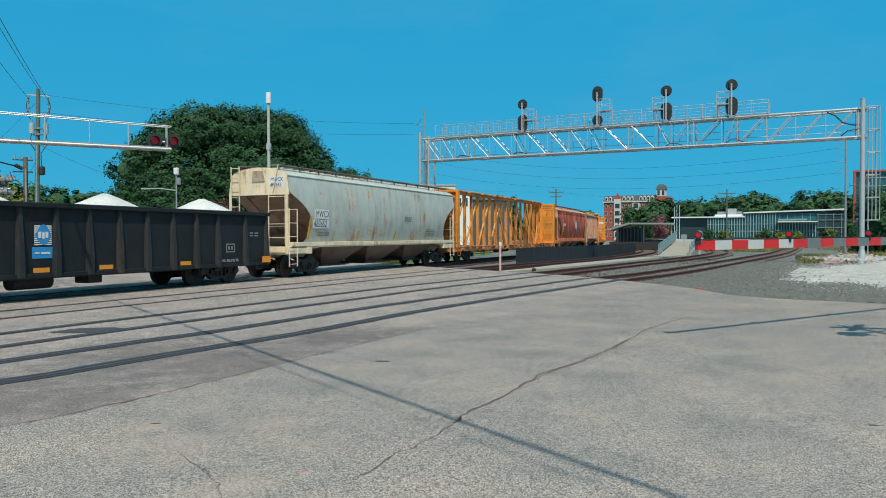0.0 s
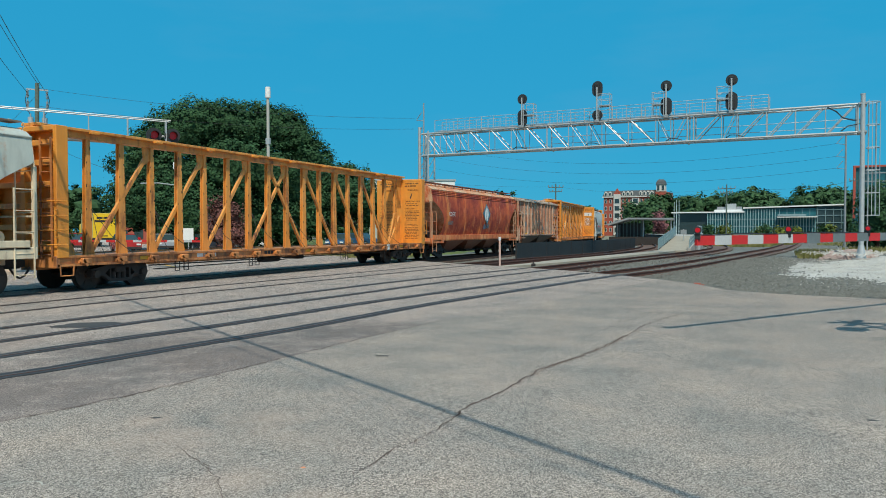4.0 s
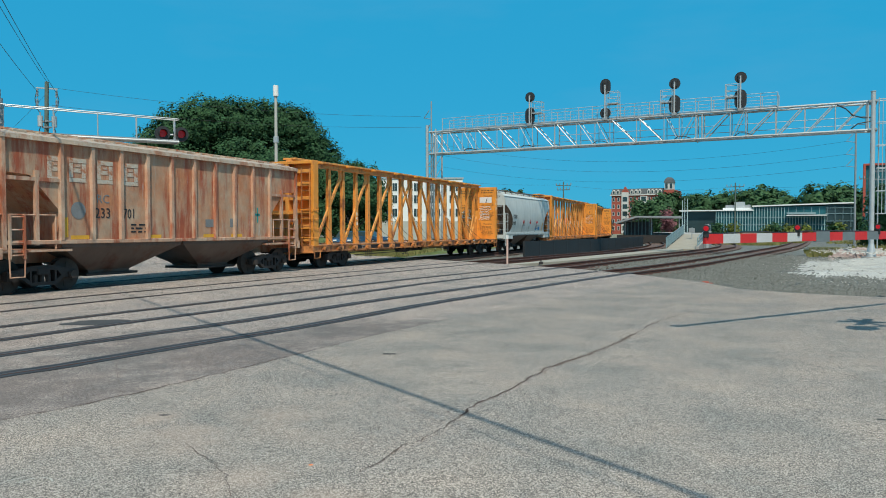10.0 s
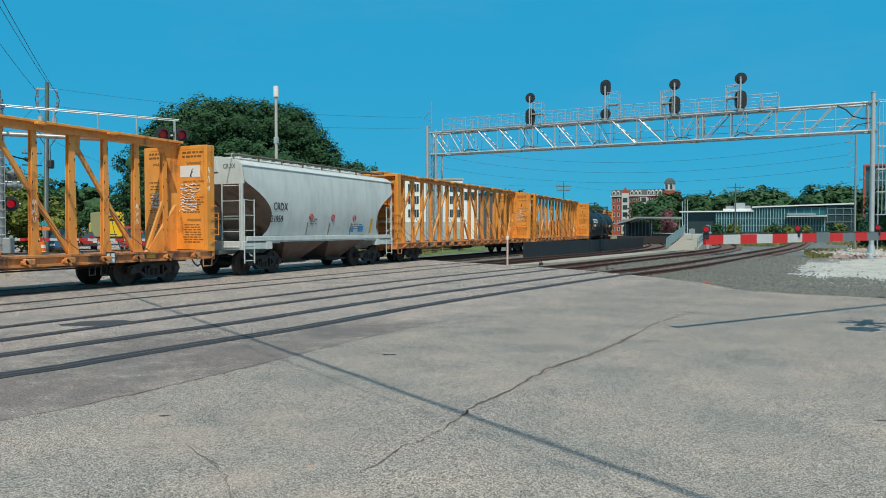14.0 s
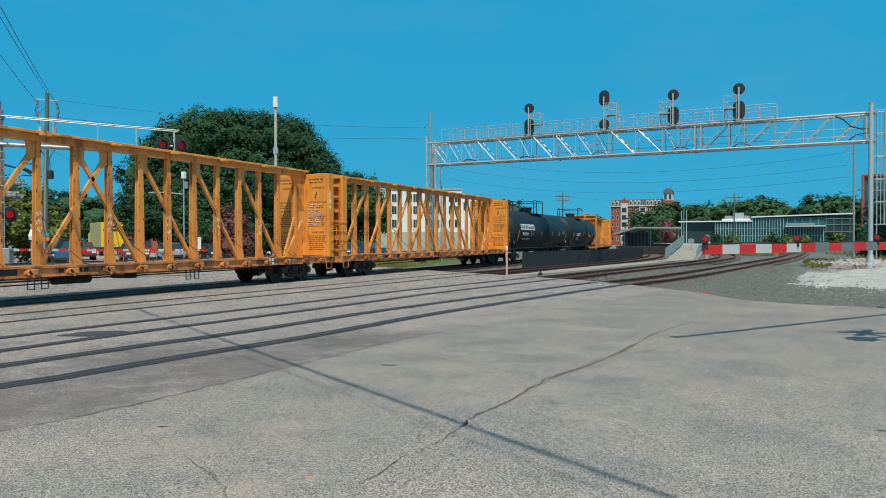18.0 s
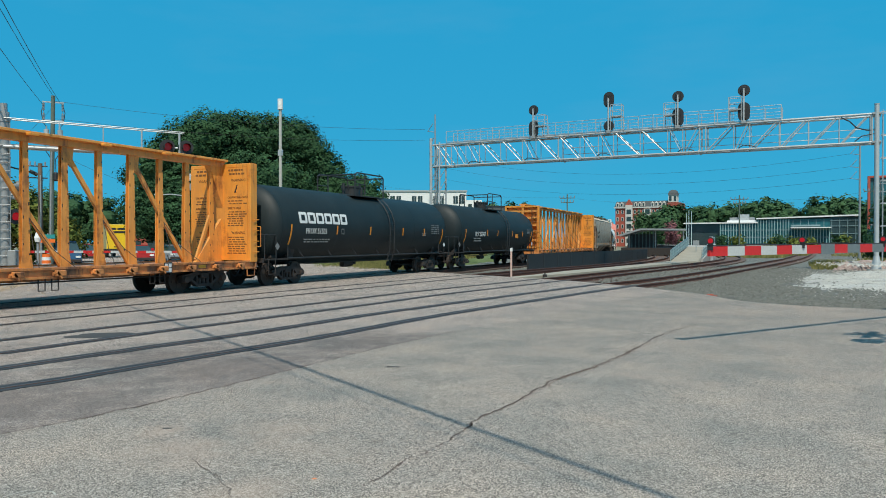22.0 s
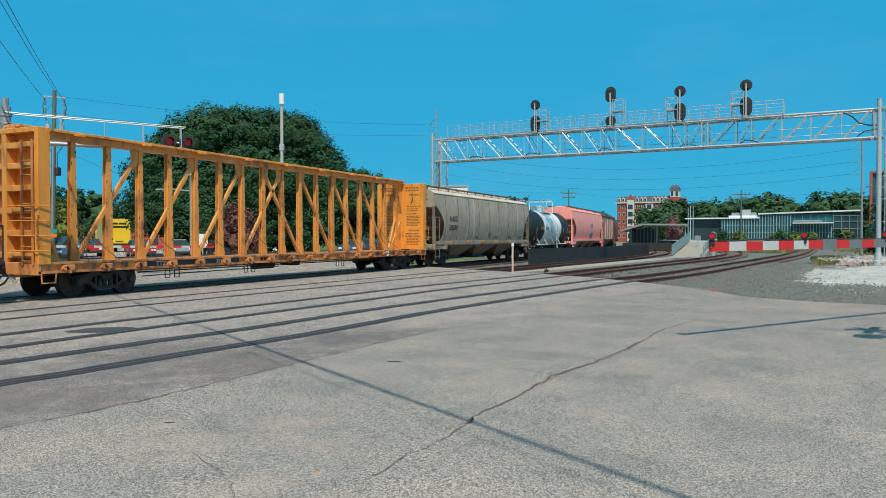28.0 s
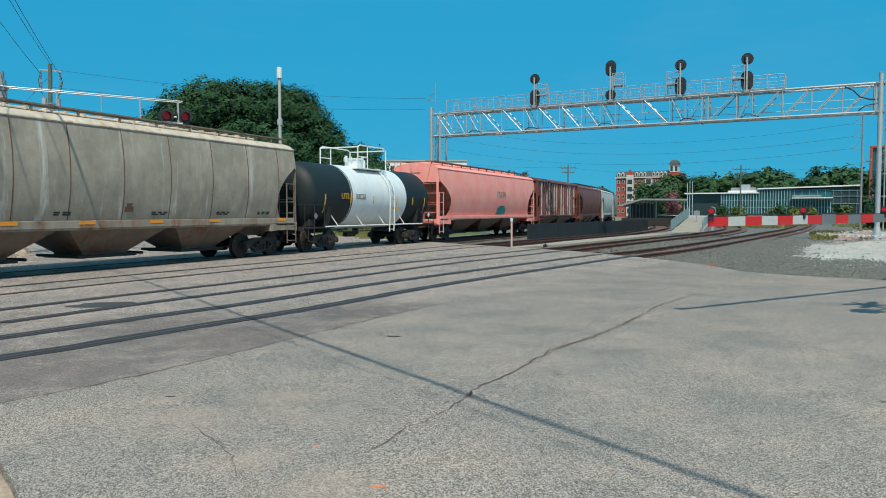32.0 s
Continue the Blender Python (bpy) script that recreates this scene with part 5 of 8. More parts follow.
    part("ladder", q, rail_mat, car)
    q = Shape()
    q.rod((0.4, -1.5, 0.66), (0.4, -0.7, 0.66), 0.13, 12)
    q.rod((0, 0.1, 0.62), (0, 0.1, 1.2), 0.16, 12)
    q.path([(0.9, -half + 3.4, 0.8), (0.9, half - 3.4, 0.8)], 0.022, 6)
    part("outlet_valve", q, "dark", car)
    # yellow reflective bars set in the shell
    for k, y in enumerate((-length + 1.12, -length * second, -length * 0.11, length * 0.29, length * 0.59, length - 1.0)):
        h, mid = (0.82, -0.24) if k in (0, 5) else (0.38, -0.10)
        q = Shape()
        a0, a1 = math.asin(-h / 2 / radius) + mid, math.asin(h / 2 / radius) + mid
        pts = [((radius + 0.012) * math.cos(a0 + (a1 - a0) * i / 5), zc + (radius + 0.012) * math.sin(a0 + (a1 - a0) * i / 5)) for i in range(6)]
        for (x0, z0), (x1, z1) in zip(pts, pts[1:]):
            q.bar((x0, y, z0), (x1, y, z1), 0.075, 0.012)
        part("reflector", q, marker, car, "yellow reflective strip")
    return car, half


def gondola(near, far, label):
    car, half = rail_car("gondola_car", near, far, label, "gondola car", (far - near) / 2 - 2.5)
    for sx in (-1, 1):
        part("body_side", Shape().box(*sorted((sx * 1.36, sx * 1.40)), -half + 0.05, half - 0.05, 0.66, 2.50), "gon_black", car)
    part("floor_plate", Shape().box(-1.36, 1.36, -half + 0.05, half - 0.05, 0.78, 0.90), "gon_black", car)
    for y in (-half + 0.05, half - 0.12):
        part("end_wall", Shape().box(-1.36, 1.36, y, y + 0.07, 0.90, 2.50), "gon_black", car)
    for sx in (-1, 1):
        part("top_chord", Shape().box(*sorted((sx * 1.34, sx * 1.54)), -half, half, 2.50, 2.64, soft=0.02), "gon_black", car)
        part("bottom_chord", Shape().box(*sorted((sx * 1.40, sx * 1.46)), -half, half, 0.62, 0.74, soft=0.012), "gon_black", car)
    for y in [-9.9, -8.65] + [-7.95 + 1.08 * k for k in range(15)] + [8.65, 9.9]:
        for sx in (-1, 1):
            q = Shape()
            q.rings([[(sx * 1.398, y - w, z), (sx * d, y - w * 0.62, z), (sx * d, y + w * 0.62, z), (sx * 1.398, y + w, z)] for z, w, d in ((0.64, 0.13, 1.53), (1.2, 0.12, 1.53), (2.2, 0.085, 1.48), (2.51, 0.08, 1.46))])
            part("side_post", q, "gon_post", car)
    stirrup(half - 0.6, "gon_black", car, 1.46, 0.8)
    for y in (-8.4, -4.2, 0.0, 2.12, 5.36):
        bars([(0, 0.49, 0, 0.13)], "amber", near_side(y, 0.76, 1.403), car, "reflector")
    bars([(0, 0.52, 0, 0.24)], "amber", near_side(9.50, 0.72, 1.545), car, "reflector")
    bars([(0, 0.52, 0.055 * k, 0.055 * k + 0.034) for k in range(10)], "letter_white", near_side(0.04, 1.50, 1.404), car, "company_panel")
    q = Shape()
    q.prism([(0.02, 0.27), (0.10, 0.40), (0.18, 0.52), (0.27, 0.56), (0.36, 0.52), (0.44, 0.40), (0.50, 0.27), (0.44, 0.14), (0.36, 0.04), (0.27, 0.0), (0.18, 0.04), (0.10, 0.14)], 0, 0.005, "z")
    part("emblem", q, "blue", car, at=near_side(0.04, 1.50, 1.410))
    bars([(0.11, 0.20, 0.19, 0.36), (0.23, 0.30, 0.17, 0.34), (0.33, 0.41, 0.19, 0.36)], "letter_white", near_side(0.04, 1.50, 1.417), car)
    bars([(0, 0.62, 0, 0.31)], "blue", near_side(-0.03, 1.14, 1.404), car, "company_panel")
    bars([(0.08, 0.22, 0.13, 0.17), (0.26, 0.54, 0.12, 0.17)], "letter_white", near_side(-0.03, 1.14, 1.410), car)
    bars([(0, 0.47, 0, 0.04), (0, 0.47, 0.28, 0.32), (0, 0.04, 0.04, 0.28), (0.43, 0.47, 0.04, 0.28), (0.10, 0.20, 0.10, 0.22), (0.26, 0.36, 0.10, 0.22)], "letter_dim", near_side(7.62, 1.14, 1.404), car)
    small_print(8.95, 1.72, 0.5, 0.2, 1.404, car)
    small_print(7.4, 0.80, 0.9, 0.1, 1.404, car)
    for y, r, h in ((-5.2, 1.75, 0.85), (-0.85, 1.75, 0.85), (3.58, 1.75, 0.83), (7.96, 1.8, 0.86)):
        q = Shape()
        rings = []
        for f in (1.0, 0.82, 0.6, 0.4, 0.2, 0.05):
            rings.append([(max(-1.33, min(1.34, f * r * math.cos(a) * (1 + 0.06 * noise.noise(Vector((f * 3, i, y)))))), y + f * r * math.sin(a) * (1 + 0.08 * noise.noise(Vector((i, f * 4, y)))),
                           2.28 + h * (1 - f ** 1.15)) for i, a in enumerate([2 * math.pi * j / 28 for j in range(28)])])
        q.rings(rings)
        part("stone_mound", q, "load", car, "heap of white crushed stone", smooth=True)
    q = Shape()
    q.box(-1.35, 1.35, -half + 0.12, half - 0.12, 1.9, 2.3)
    part("load_bed", q, "load", car, "white crushed stone filling the gondola")
    q = Shape()
    q.rod((0.7, -0.2, 0.50), (0.7, 1.0, 0.50), 0.22, 14)
    q.box(0.5, 1.1, 2.0, 2.5, 0.36, 0.62, soft=0.03)
    q.rod((1.1, -half + 4, 0.60), (1.1, half - 4, 0.60), 0.03, 6)
    part("brake_gear", q, "dark", car)
    return car, half


def small_print(y, z, wide, high, x, car, mat="letter_dim"):
    """Lines of small writing that cannot be read; x None: on a bowed hopper side."""
    rows, n = [], max(2, round(high / 0.11))
    rnd = random.Random(int(y * 100))
    for k in range(n):
        u = 0.0
        while u < wide - 0.1:
            w = rnd.uniform(0.10, 0.28)
            rows.append((u, min(wide, u + w), k * high / n, k * high / n + 0.05))
            u += w + rnd.uniform(0.05, 0.12)
    bars(rows, mat, hull_side(y, z) if x is None else near_side(y, z, x), car)


def build_train():
    car, h = gondola(3.4, 23.5, "black gondola car loaded with heaps of white stone")
    car, h = long_hopper(24.65, 42.05, "weathered blue-grey covered hopper car with a cream end", "hop_grey", "hop_cream", "hop_cream", "hop_grey", "hop_cream", bay="bay_brown")
    lettering("MWCX", 0.30, "letter_dark", hull_side(-h + 1.95, 2.54, 0.007), car, squeeze=0.8)
    lettering("482652", 0.30, "letter_dark", hull_side(-h + 1.85, 2.12, 0.007), car, squeeze=0.8)
    small_print(h - 4.2, 1.75, 1.2, 0.4, None, car)
    small_print(h - 7.0, 2.5, 0.9, 0.3, None, car)
    bars([(0, 1.15, 0, 0.40)], "letter_white", hull_side(-h + 1.85, 2.48, 0.004), car, "number_panel")
    bars([(0, 1.25, 0, 0.38)], "letter_white", hull_side(-h + 1.77, 2.06, 0.004), car, "number_panel")
    lettering("MWCX", 0.15, "letter_dark", facing_back(0.62, 3.98, -h + 0.080), car, squeeze=0.9)
    lettering("482652", 0.15, "letter_dark", facing_back(0.60, 3.76, -h + 0.080), car, squeeze=0.9)
    bars([(0, 0.74, 0, 0.46)], "letter_white", facing_back(0.56, 3.72, -h + 0.088), car, "number_panel")
    bars([(0, 0.4, 0, 0.06), (0.46, 0.9, 0, 0.06), (0, 0.4, 0.12, 0.18), (0.46, 0.9, 0.12, 0.18)], "letter_dim", hull_side(-h + 2.25, 1.72), car)
    for y in (-h + 5.6, -h + 9.4, -h + 11.3, -h + 13.2):
        bars([(0, 0.14, 0, 0.42)], "yellow", hull_side(y, 1.55), car, "reflector")
    bars([(0, 0.18, 0, 0.95)], "yellow", hull_side(-h + 1.45, 1.62), car, "reflector")
    centerbeam(42.65, 66.4, "orange centre-beam flat car, empty, with scuffed bulkheads")
    car, h = long_hopper(67.2, 83.0, "rust-streaked red covered hopper car with a leaf emblem", "hop_red", "hop_roof", "hop_sill", "hop_roof", "hop_salmon", "bay_red", eave=4.15, slope_mat="hop_slope", walk="walk_red", beads=True, sill_low=1.17)
    lettering("COGX", 0.28, "letter_white", hull_side(-h + 2.4, 2.62, 0.007), car, squeeze=0.85)
    lettering("65029", 0.26, "letter_dim", hull_side(-h + 2.35, 2.10, 0.007), car, squeeze=0.85)
    q = Shape()
    q.prism([(0, 0.66), (0.74, 0), (0, -0.74), (-0.74, 0)], 0, 0.005, "z")
    part("emblem", q, "emblem_blue", car, "faded blue diamond emblem with a pale leaf", at=hull_side(1.1, 2.90))
    q = Shape()
    q.prism([(0.03, 0.50), (0.30, 0.22), (0.34, -0.12), (0.08, -0.48), (-0.34, -0.46), (-0.40, -0.10), (-0.26, 0.22)], 0, 0.005, "z")
    part("leaf_emblem", q, "letter_white", car, at=hull_side(1.1, 2.90, 0.007))
    for x in (-0.5, -0.14, 0.24):
        part("mark_block", Shape().prism([(x, 0), (x + 0.10, 0), (x + 0.16, 0.24), (x + 0.22, 0), (x + 0.32, 0), (x + 0.22, 0.34), (x + 0.10, 0.34)], 0, 0.005, "z"), "emblem_blue", car, at=hull_side(1.1, 1.86))
    part("leaf_vein", Shape().path([(-0.16, -0.56, 0), (-0.14, -0.30, 0), (-0.06, -0.02, 0), (0.04, 0.22, 0), (0.08, 0.36, 0)], 0.016, 5), "emblem_blue", car, at=hull_side(1.1, 2.90, 0.012))
    car, h = rib_hopper(83.4, 96.3, "rust-stained salmon two-bay covered hopper car with side posts", "hop_salmon", "hop_rib", "hop_dull", "hop_rib", ribs=9)
    for y in (-h + 2.2, -h + 4.9, -h + 7.4, -h + 8.8):
        bars([(0, 0.6, 0, 0.11)], "yellow", near_side(y, 1.44, 1.387), car, "reflector")
    bars([(0, 0.12, 0, 0.55)], "yellow", near_side(-h + 2.0, 1.50, 1.387), car, "reflector")
    bars([(0.10, 0.18, -0.28, 0.28), (0, 0.28, -0.02, 0.06)], "teal", near_side(h - 2.75, 2.25, 1.387), car, "graffiti")
    small_print(-h + 4.3, 1.62, 0.7, 0.32, 1.386, car, "letter_dark")
    lettering("233", 0.30, "letter_dark", near_side(-h + 3.0, 2.05, 1.386), car, squeeze=0.9)
    lettering("701", 0.30, "letter_dark", near_side(-h + 4.0, 2.05, 1.386), car, squeeze=0.78)
    # large worn company letters across the panels, eaten away in strips
    for x0 in (-4.95, -4.28, -3.36, -2.42):
        w = 0.56 if x0 > -4.5 else 0.5
        bars([(0, w, 0.54, 0.66), (0.14, w - 0.17, 0.27, 0.38), (0, w, 0.0, 0.11), (0, 0.13, 0.12, 0.53), (w - 0.15, w - 0.02, 0.12, 0.52), (0.18, w - 0.2, 0.42, 0.50)], "worn_white", near_side(x0, 3.04, 1.386), car, "company_mark")
    lettering("RC", 0.26, "letter_dim", near_side(-h + 3.05, 2.48, 1.386), car, squeeze=1.0)
    part("stencil_disc", Shape().rod((0, 0, 0), (0, 0, 0.005), 0.24, 20), "letter_dim", car, at=near_side(-h + 2.45, 2.25, 1.386))
    bars([(0, 0.42, 0, 0.26), (1.25, 1.65, 0, 0.30)], "letter_dim", near_side(h - 5.4, 1.8, 1.386), car)
    centerbeam(97.3, 119.95, "orange centre-beam flat car, empty, with painted scrawls on its bulkhead", ("TTZX", "857097", 3.6), scribble=12)
    car, h = long_hopper(121.3, 132.9, "pale grey two-bay covered hopper car", "hop_pale", "hop_pale", "hop_pale", "hop_pale", "hop_pale", "bay_brown", bays=2, eave=4.1, cut=1.7)
    for y in (0.0, 1.65, 3.45):
        ring = Shape()
        ring.path([(0.13 * math.cos(a * math.pi / 6), 0.13 * math.sin(a * math.pi / 6), 0.0) for a in range(13)] + [(-0.13, 0.0, 0.0)], 0.016, 5)
        part("caution_ring", ring, "red", car, "small red ring marking", at=hull_side(-h + 4.35 + y, 2.25))
        bars([(0, 0.05, 0, 0.55)], "walk_rust", hull_side(-h + 4.1 + y, 1.50), car, "stain_streak")
    bars([(0, 0.34, 0, 0.22), (0.75, 1.2, 0.02, 0.3)], "blue", hull_side(h - 4.1, 1.62), car, "data_panel")
    lettering("CRDX", 0.17, "letter_dim", facing_back(0.55, 4.0, -h + 0.078), car, squeeze=0.9)
    lettering("CRDX", 0.30, "letter_dark", hull_side(-h + 1.75, 2.50, 0.007), car, squeeze=0.8)
    lettering("21959", 0.28, "letter_dark", hull_side(-h + 1.65, 2.02, 0.007), car, squeeze=0.8)
    small_print(-h + 4.3, 1.95, 0.5, 0.3, None, car)
    small_print(h - 4.0, 1.75, 1.0, 0.3, None, car)
    bars([(0, 0.16, 0, 0.70)], "yellow", hull_side(h - 2.3, 1.56), car, "reflector")
    centerbeam(133.5, 156.4, "orange centre-beam flat car, empty, with graffiti on its posts", ("TTZX", "866826", 3.6), scribble=5)
    centerbeam(157.1, 179.9, "orange centre-beam flat car, empty, with clean bulkheads", ("TTZX", "865310", 3.36, "close"))
    car, h = tank_car(180.2, 197.5, "black tank car with large white lettering on its side", 1.64, 2.40, marker="amber")
    # six rounded block marks laid on the curve of the tank
    for k in range(6):
        y0 = -6.57 + 0.612 * k
        mark = None
        for a, b, z0, z1 in ((0, 0.14, 0.03, 0.43), (0.40, 0.54, 0.03, 0.43), (0.03, 0.51, 0.35, 0.46), (0.03, 0.51, 0.0, 0.11)):
            s = Shape()
            n = 5
            s.v = [(math.sqrt(1.64 ** 2 - (0.08 + z0 + (z1 - z0) * i / n) ** 2) + 0.008, y0 + y, 2.48 + z0 + (z1 - z0) * i / n) for i in range(n + 1) for y in (a, b)]
            s.f = [(2 * i, 2 * i + 1, 2 * i + 3, 2 * i + 2) for i in range(n)]
            if mark is None:
                mark = part("company_mark", s, "letter_white", car)
            else:
                part("mark_stroke", s, "letter_white", mark)
    lettering("PROX 51503", 0.24, "letter_white", near_side(-6.12, 2.06, 1.616) @ pose(0, 0, 0, 7.7), car, squeeze=0.86)
    small_print(h - 2.9, 2.15, 1.0, 0.55, 1.644, car)
    small_print(h - 4.0, 2.05, 0.5, 0.16, 1.620, car)
    small_print(-6.2, 1.70, 1.9, 0.2, 1.56, car)
    bars([(0, 0.03, 0, 0.24), (0.19, 0.22, 0, 0.24), (0.03, 0.19, 0, 0.03), (0.03, 0.19, 0.21, 0.24)], "letter_dim", near_side(-3.45, 2.06, 1.634), car)
    car, h = tank_car(198.1, 214.2, "black tank car with small white lettering", 1.62, 2.46, marker="amber", second=0.37)
    lettering("TILX 252963", 0.30, "letter_white", near_side(-h + 3.03, 2.07, 1.590) @ pose(0, 0, 0, 8.5), car, squeeze=0.85)
    bars([(0, 0.5, 0, 0.07), (0.6, 1.3, 0, 0.07), (0, 0.5, 0.15, 0.22), (0.6, 1.2, 0.15, 0.22)], "letter_dim", near_side(-h + 2.95, 1.74, 1.545), car)
    bars([(0, 0.03, 0, 0.2), (0.17, 0.2, 0, 0.2), (0.03, 0.17, 0, 0.03), (0.03, 0.17, 0.17, 0.2)], "letter_dim", near_side(-h + 5.3, 2.09, 1.60), car)
    bars([(0, 0.62, 0, 0.28)], "amber", near_side(h - 5.2, 1.98, 1.602), car, "warning_panel")
    small_print(h - 2.5, 2.30, 0.8, 0.4, 1.624, car)
    centerbeam(215.05, 238.4, "orange centre-beam flat car, empty, with lettered bulkheads", ("TTZX", "857775", 3.6))
    car, h = long_hopper(239.3, 256.4, "warm grey covered hopper car with dark lettering", "hop_tan", "hop_tan", "sill_tan", "hop_tan_lit_roof", "walk_rust", "bay_tan", seam_mat="seam_rust", sill_low=1.26, walk="walk_rust",
                         seams=[-7.05, -5.25, -3.55, -1.89, -0.07, 1.77, 3.67, 5.52, 7.30], eave=4.18, cut=1.25)
    lettering("NAHX", 0.34, "letter_dark", hull_side(-h + 2.0, 2.62, 0.007), car, squeeze=0.85)
    lettering("508690", 0.34, "letter_dark", hull_side(-h + 1.95, 2.10, 0.007), car, squeeze=0.85)
    for y in (-h + 6.2, -h + 9.6, h - 4.6, h - 2.4):
        small_print(y, 1.62, 0.7, 0.12, None, car, "letter_dark")
    bars([(0, 0.32, 0, 0.16), (0.06, 0.26, 0.16, 0.26)], "seam_rust", hull_side(0.0, 1.72), car, "data_panel")
    for y in (-6.6, -4.0, -1.65, 0.88, 3.48, 7.2):
        bars([(0, 0.55, 0, 0.10)], "amber", near_side(y, 1.37, 1.536), car, "reflector")
    lettering("NAHX", 0.17, "letter_dark", facing_back(0.40, 4.0, -h + 0.088), car, squeeze=0.9)
    lettering("508690", 0.17, "letter_dark", facing_back(0.40, 3.78, -h + 0.088), car, squeeze=0.9)
    car, h = tank_car(256.9, 269.5, "tank car with a white middle and black ends", 1.50, 2.42, "tank_black", "tank_white", (-2.55, 2.75), "white", "yellow")
    lettering("300226", 0.26, "letter_dark", near_side(-2.3, 2.3, 1.512), car, squeeze=0.85)
    lettering("UTLX", 0.26, "yellow", near_side(-3.5, 2.3, 1.508), car, squeeze=1.1)
    bars([(0, 0.62, 0, 0.34)], "yellow", near_side(1.4, 1.85, 1.43), car, "warning_panel")
    car, h = long_hopper(269.9, 287.95, "faded pink covered hopper car with a green graffiti patch", "hop_pink", "hop_pink", "hop_pink", "hop_pink", "hop_pink", "bay_brown")
    bars([(0, 0.7, 0, 0.12), (0.1, 0.5, 0.12, 0.5), (0.5, 1.2, 0.0, 0.35), (1.2, 1.8, 0.0, 0.45), (0.4, 1.5, 0.35, 0.62)], "teal", hull_side(0.5, 1.52), car, "graffiti")
    bars([(0, 0.25, 0, 0.4), (0.35, 0.6, 0, 0.4), (0.7, 0.95, 0, 0.4), (1.05, 1.3, 0, 0.4), (1.4, 1.65, 0, 0.4)], "white_fade", hull_side(0.4, 2.7), car)
    rib_hopper(288.6, 302.9, "oxide-brown ribbed covered hopper car with faded white streaks", "hop_brown", "hop_brown", "hop_brown", "hop_brown", ("white_fade", "hop_brown", "white_fade"), 14, 4.2, 1.5)
    long_hopper(303.6, 317.9, "oxide-brown covered hopper car", "hop_brown", "hop_brown", "hop_brown", "hop_brown", "hop_brown", "bay_brown", bays=3, eave=4.1)
    long_hopper(318.6, 333.0, "pale grey covered hopper car at the back", "hop_pale", "hop_pale", "hop_pale", "hop_pale", "hop_pale", "bay_brown", eave=4.1)
    long_hopper(333.7, 350.0, "warm grey covered hopper car at the back", "hop_tan", "hop_tan", "hop_tan", "hop_tan", "hop_tan", "bay_brown", eave=4.1)


build_train()

# ---- signal bridge over the tracks ----
BRIDGE = Matrix.Translation((0, 55.19, 0)) @ Matrix.Rotation(-math.atan(0.058), 4, "Z")   # x along the bridge, y away
PANELS = (-26.75, -25.15, -23.8, -22.55, -20.65, -18.75, -17.6, -15.75, -14.0, -12.55, -11.4, -9.4, -7.42, -6.35, -5.2, -4.78, -2.9, -1.88, 0.0, 1.78, 3.6, 5.4)


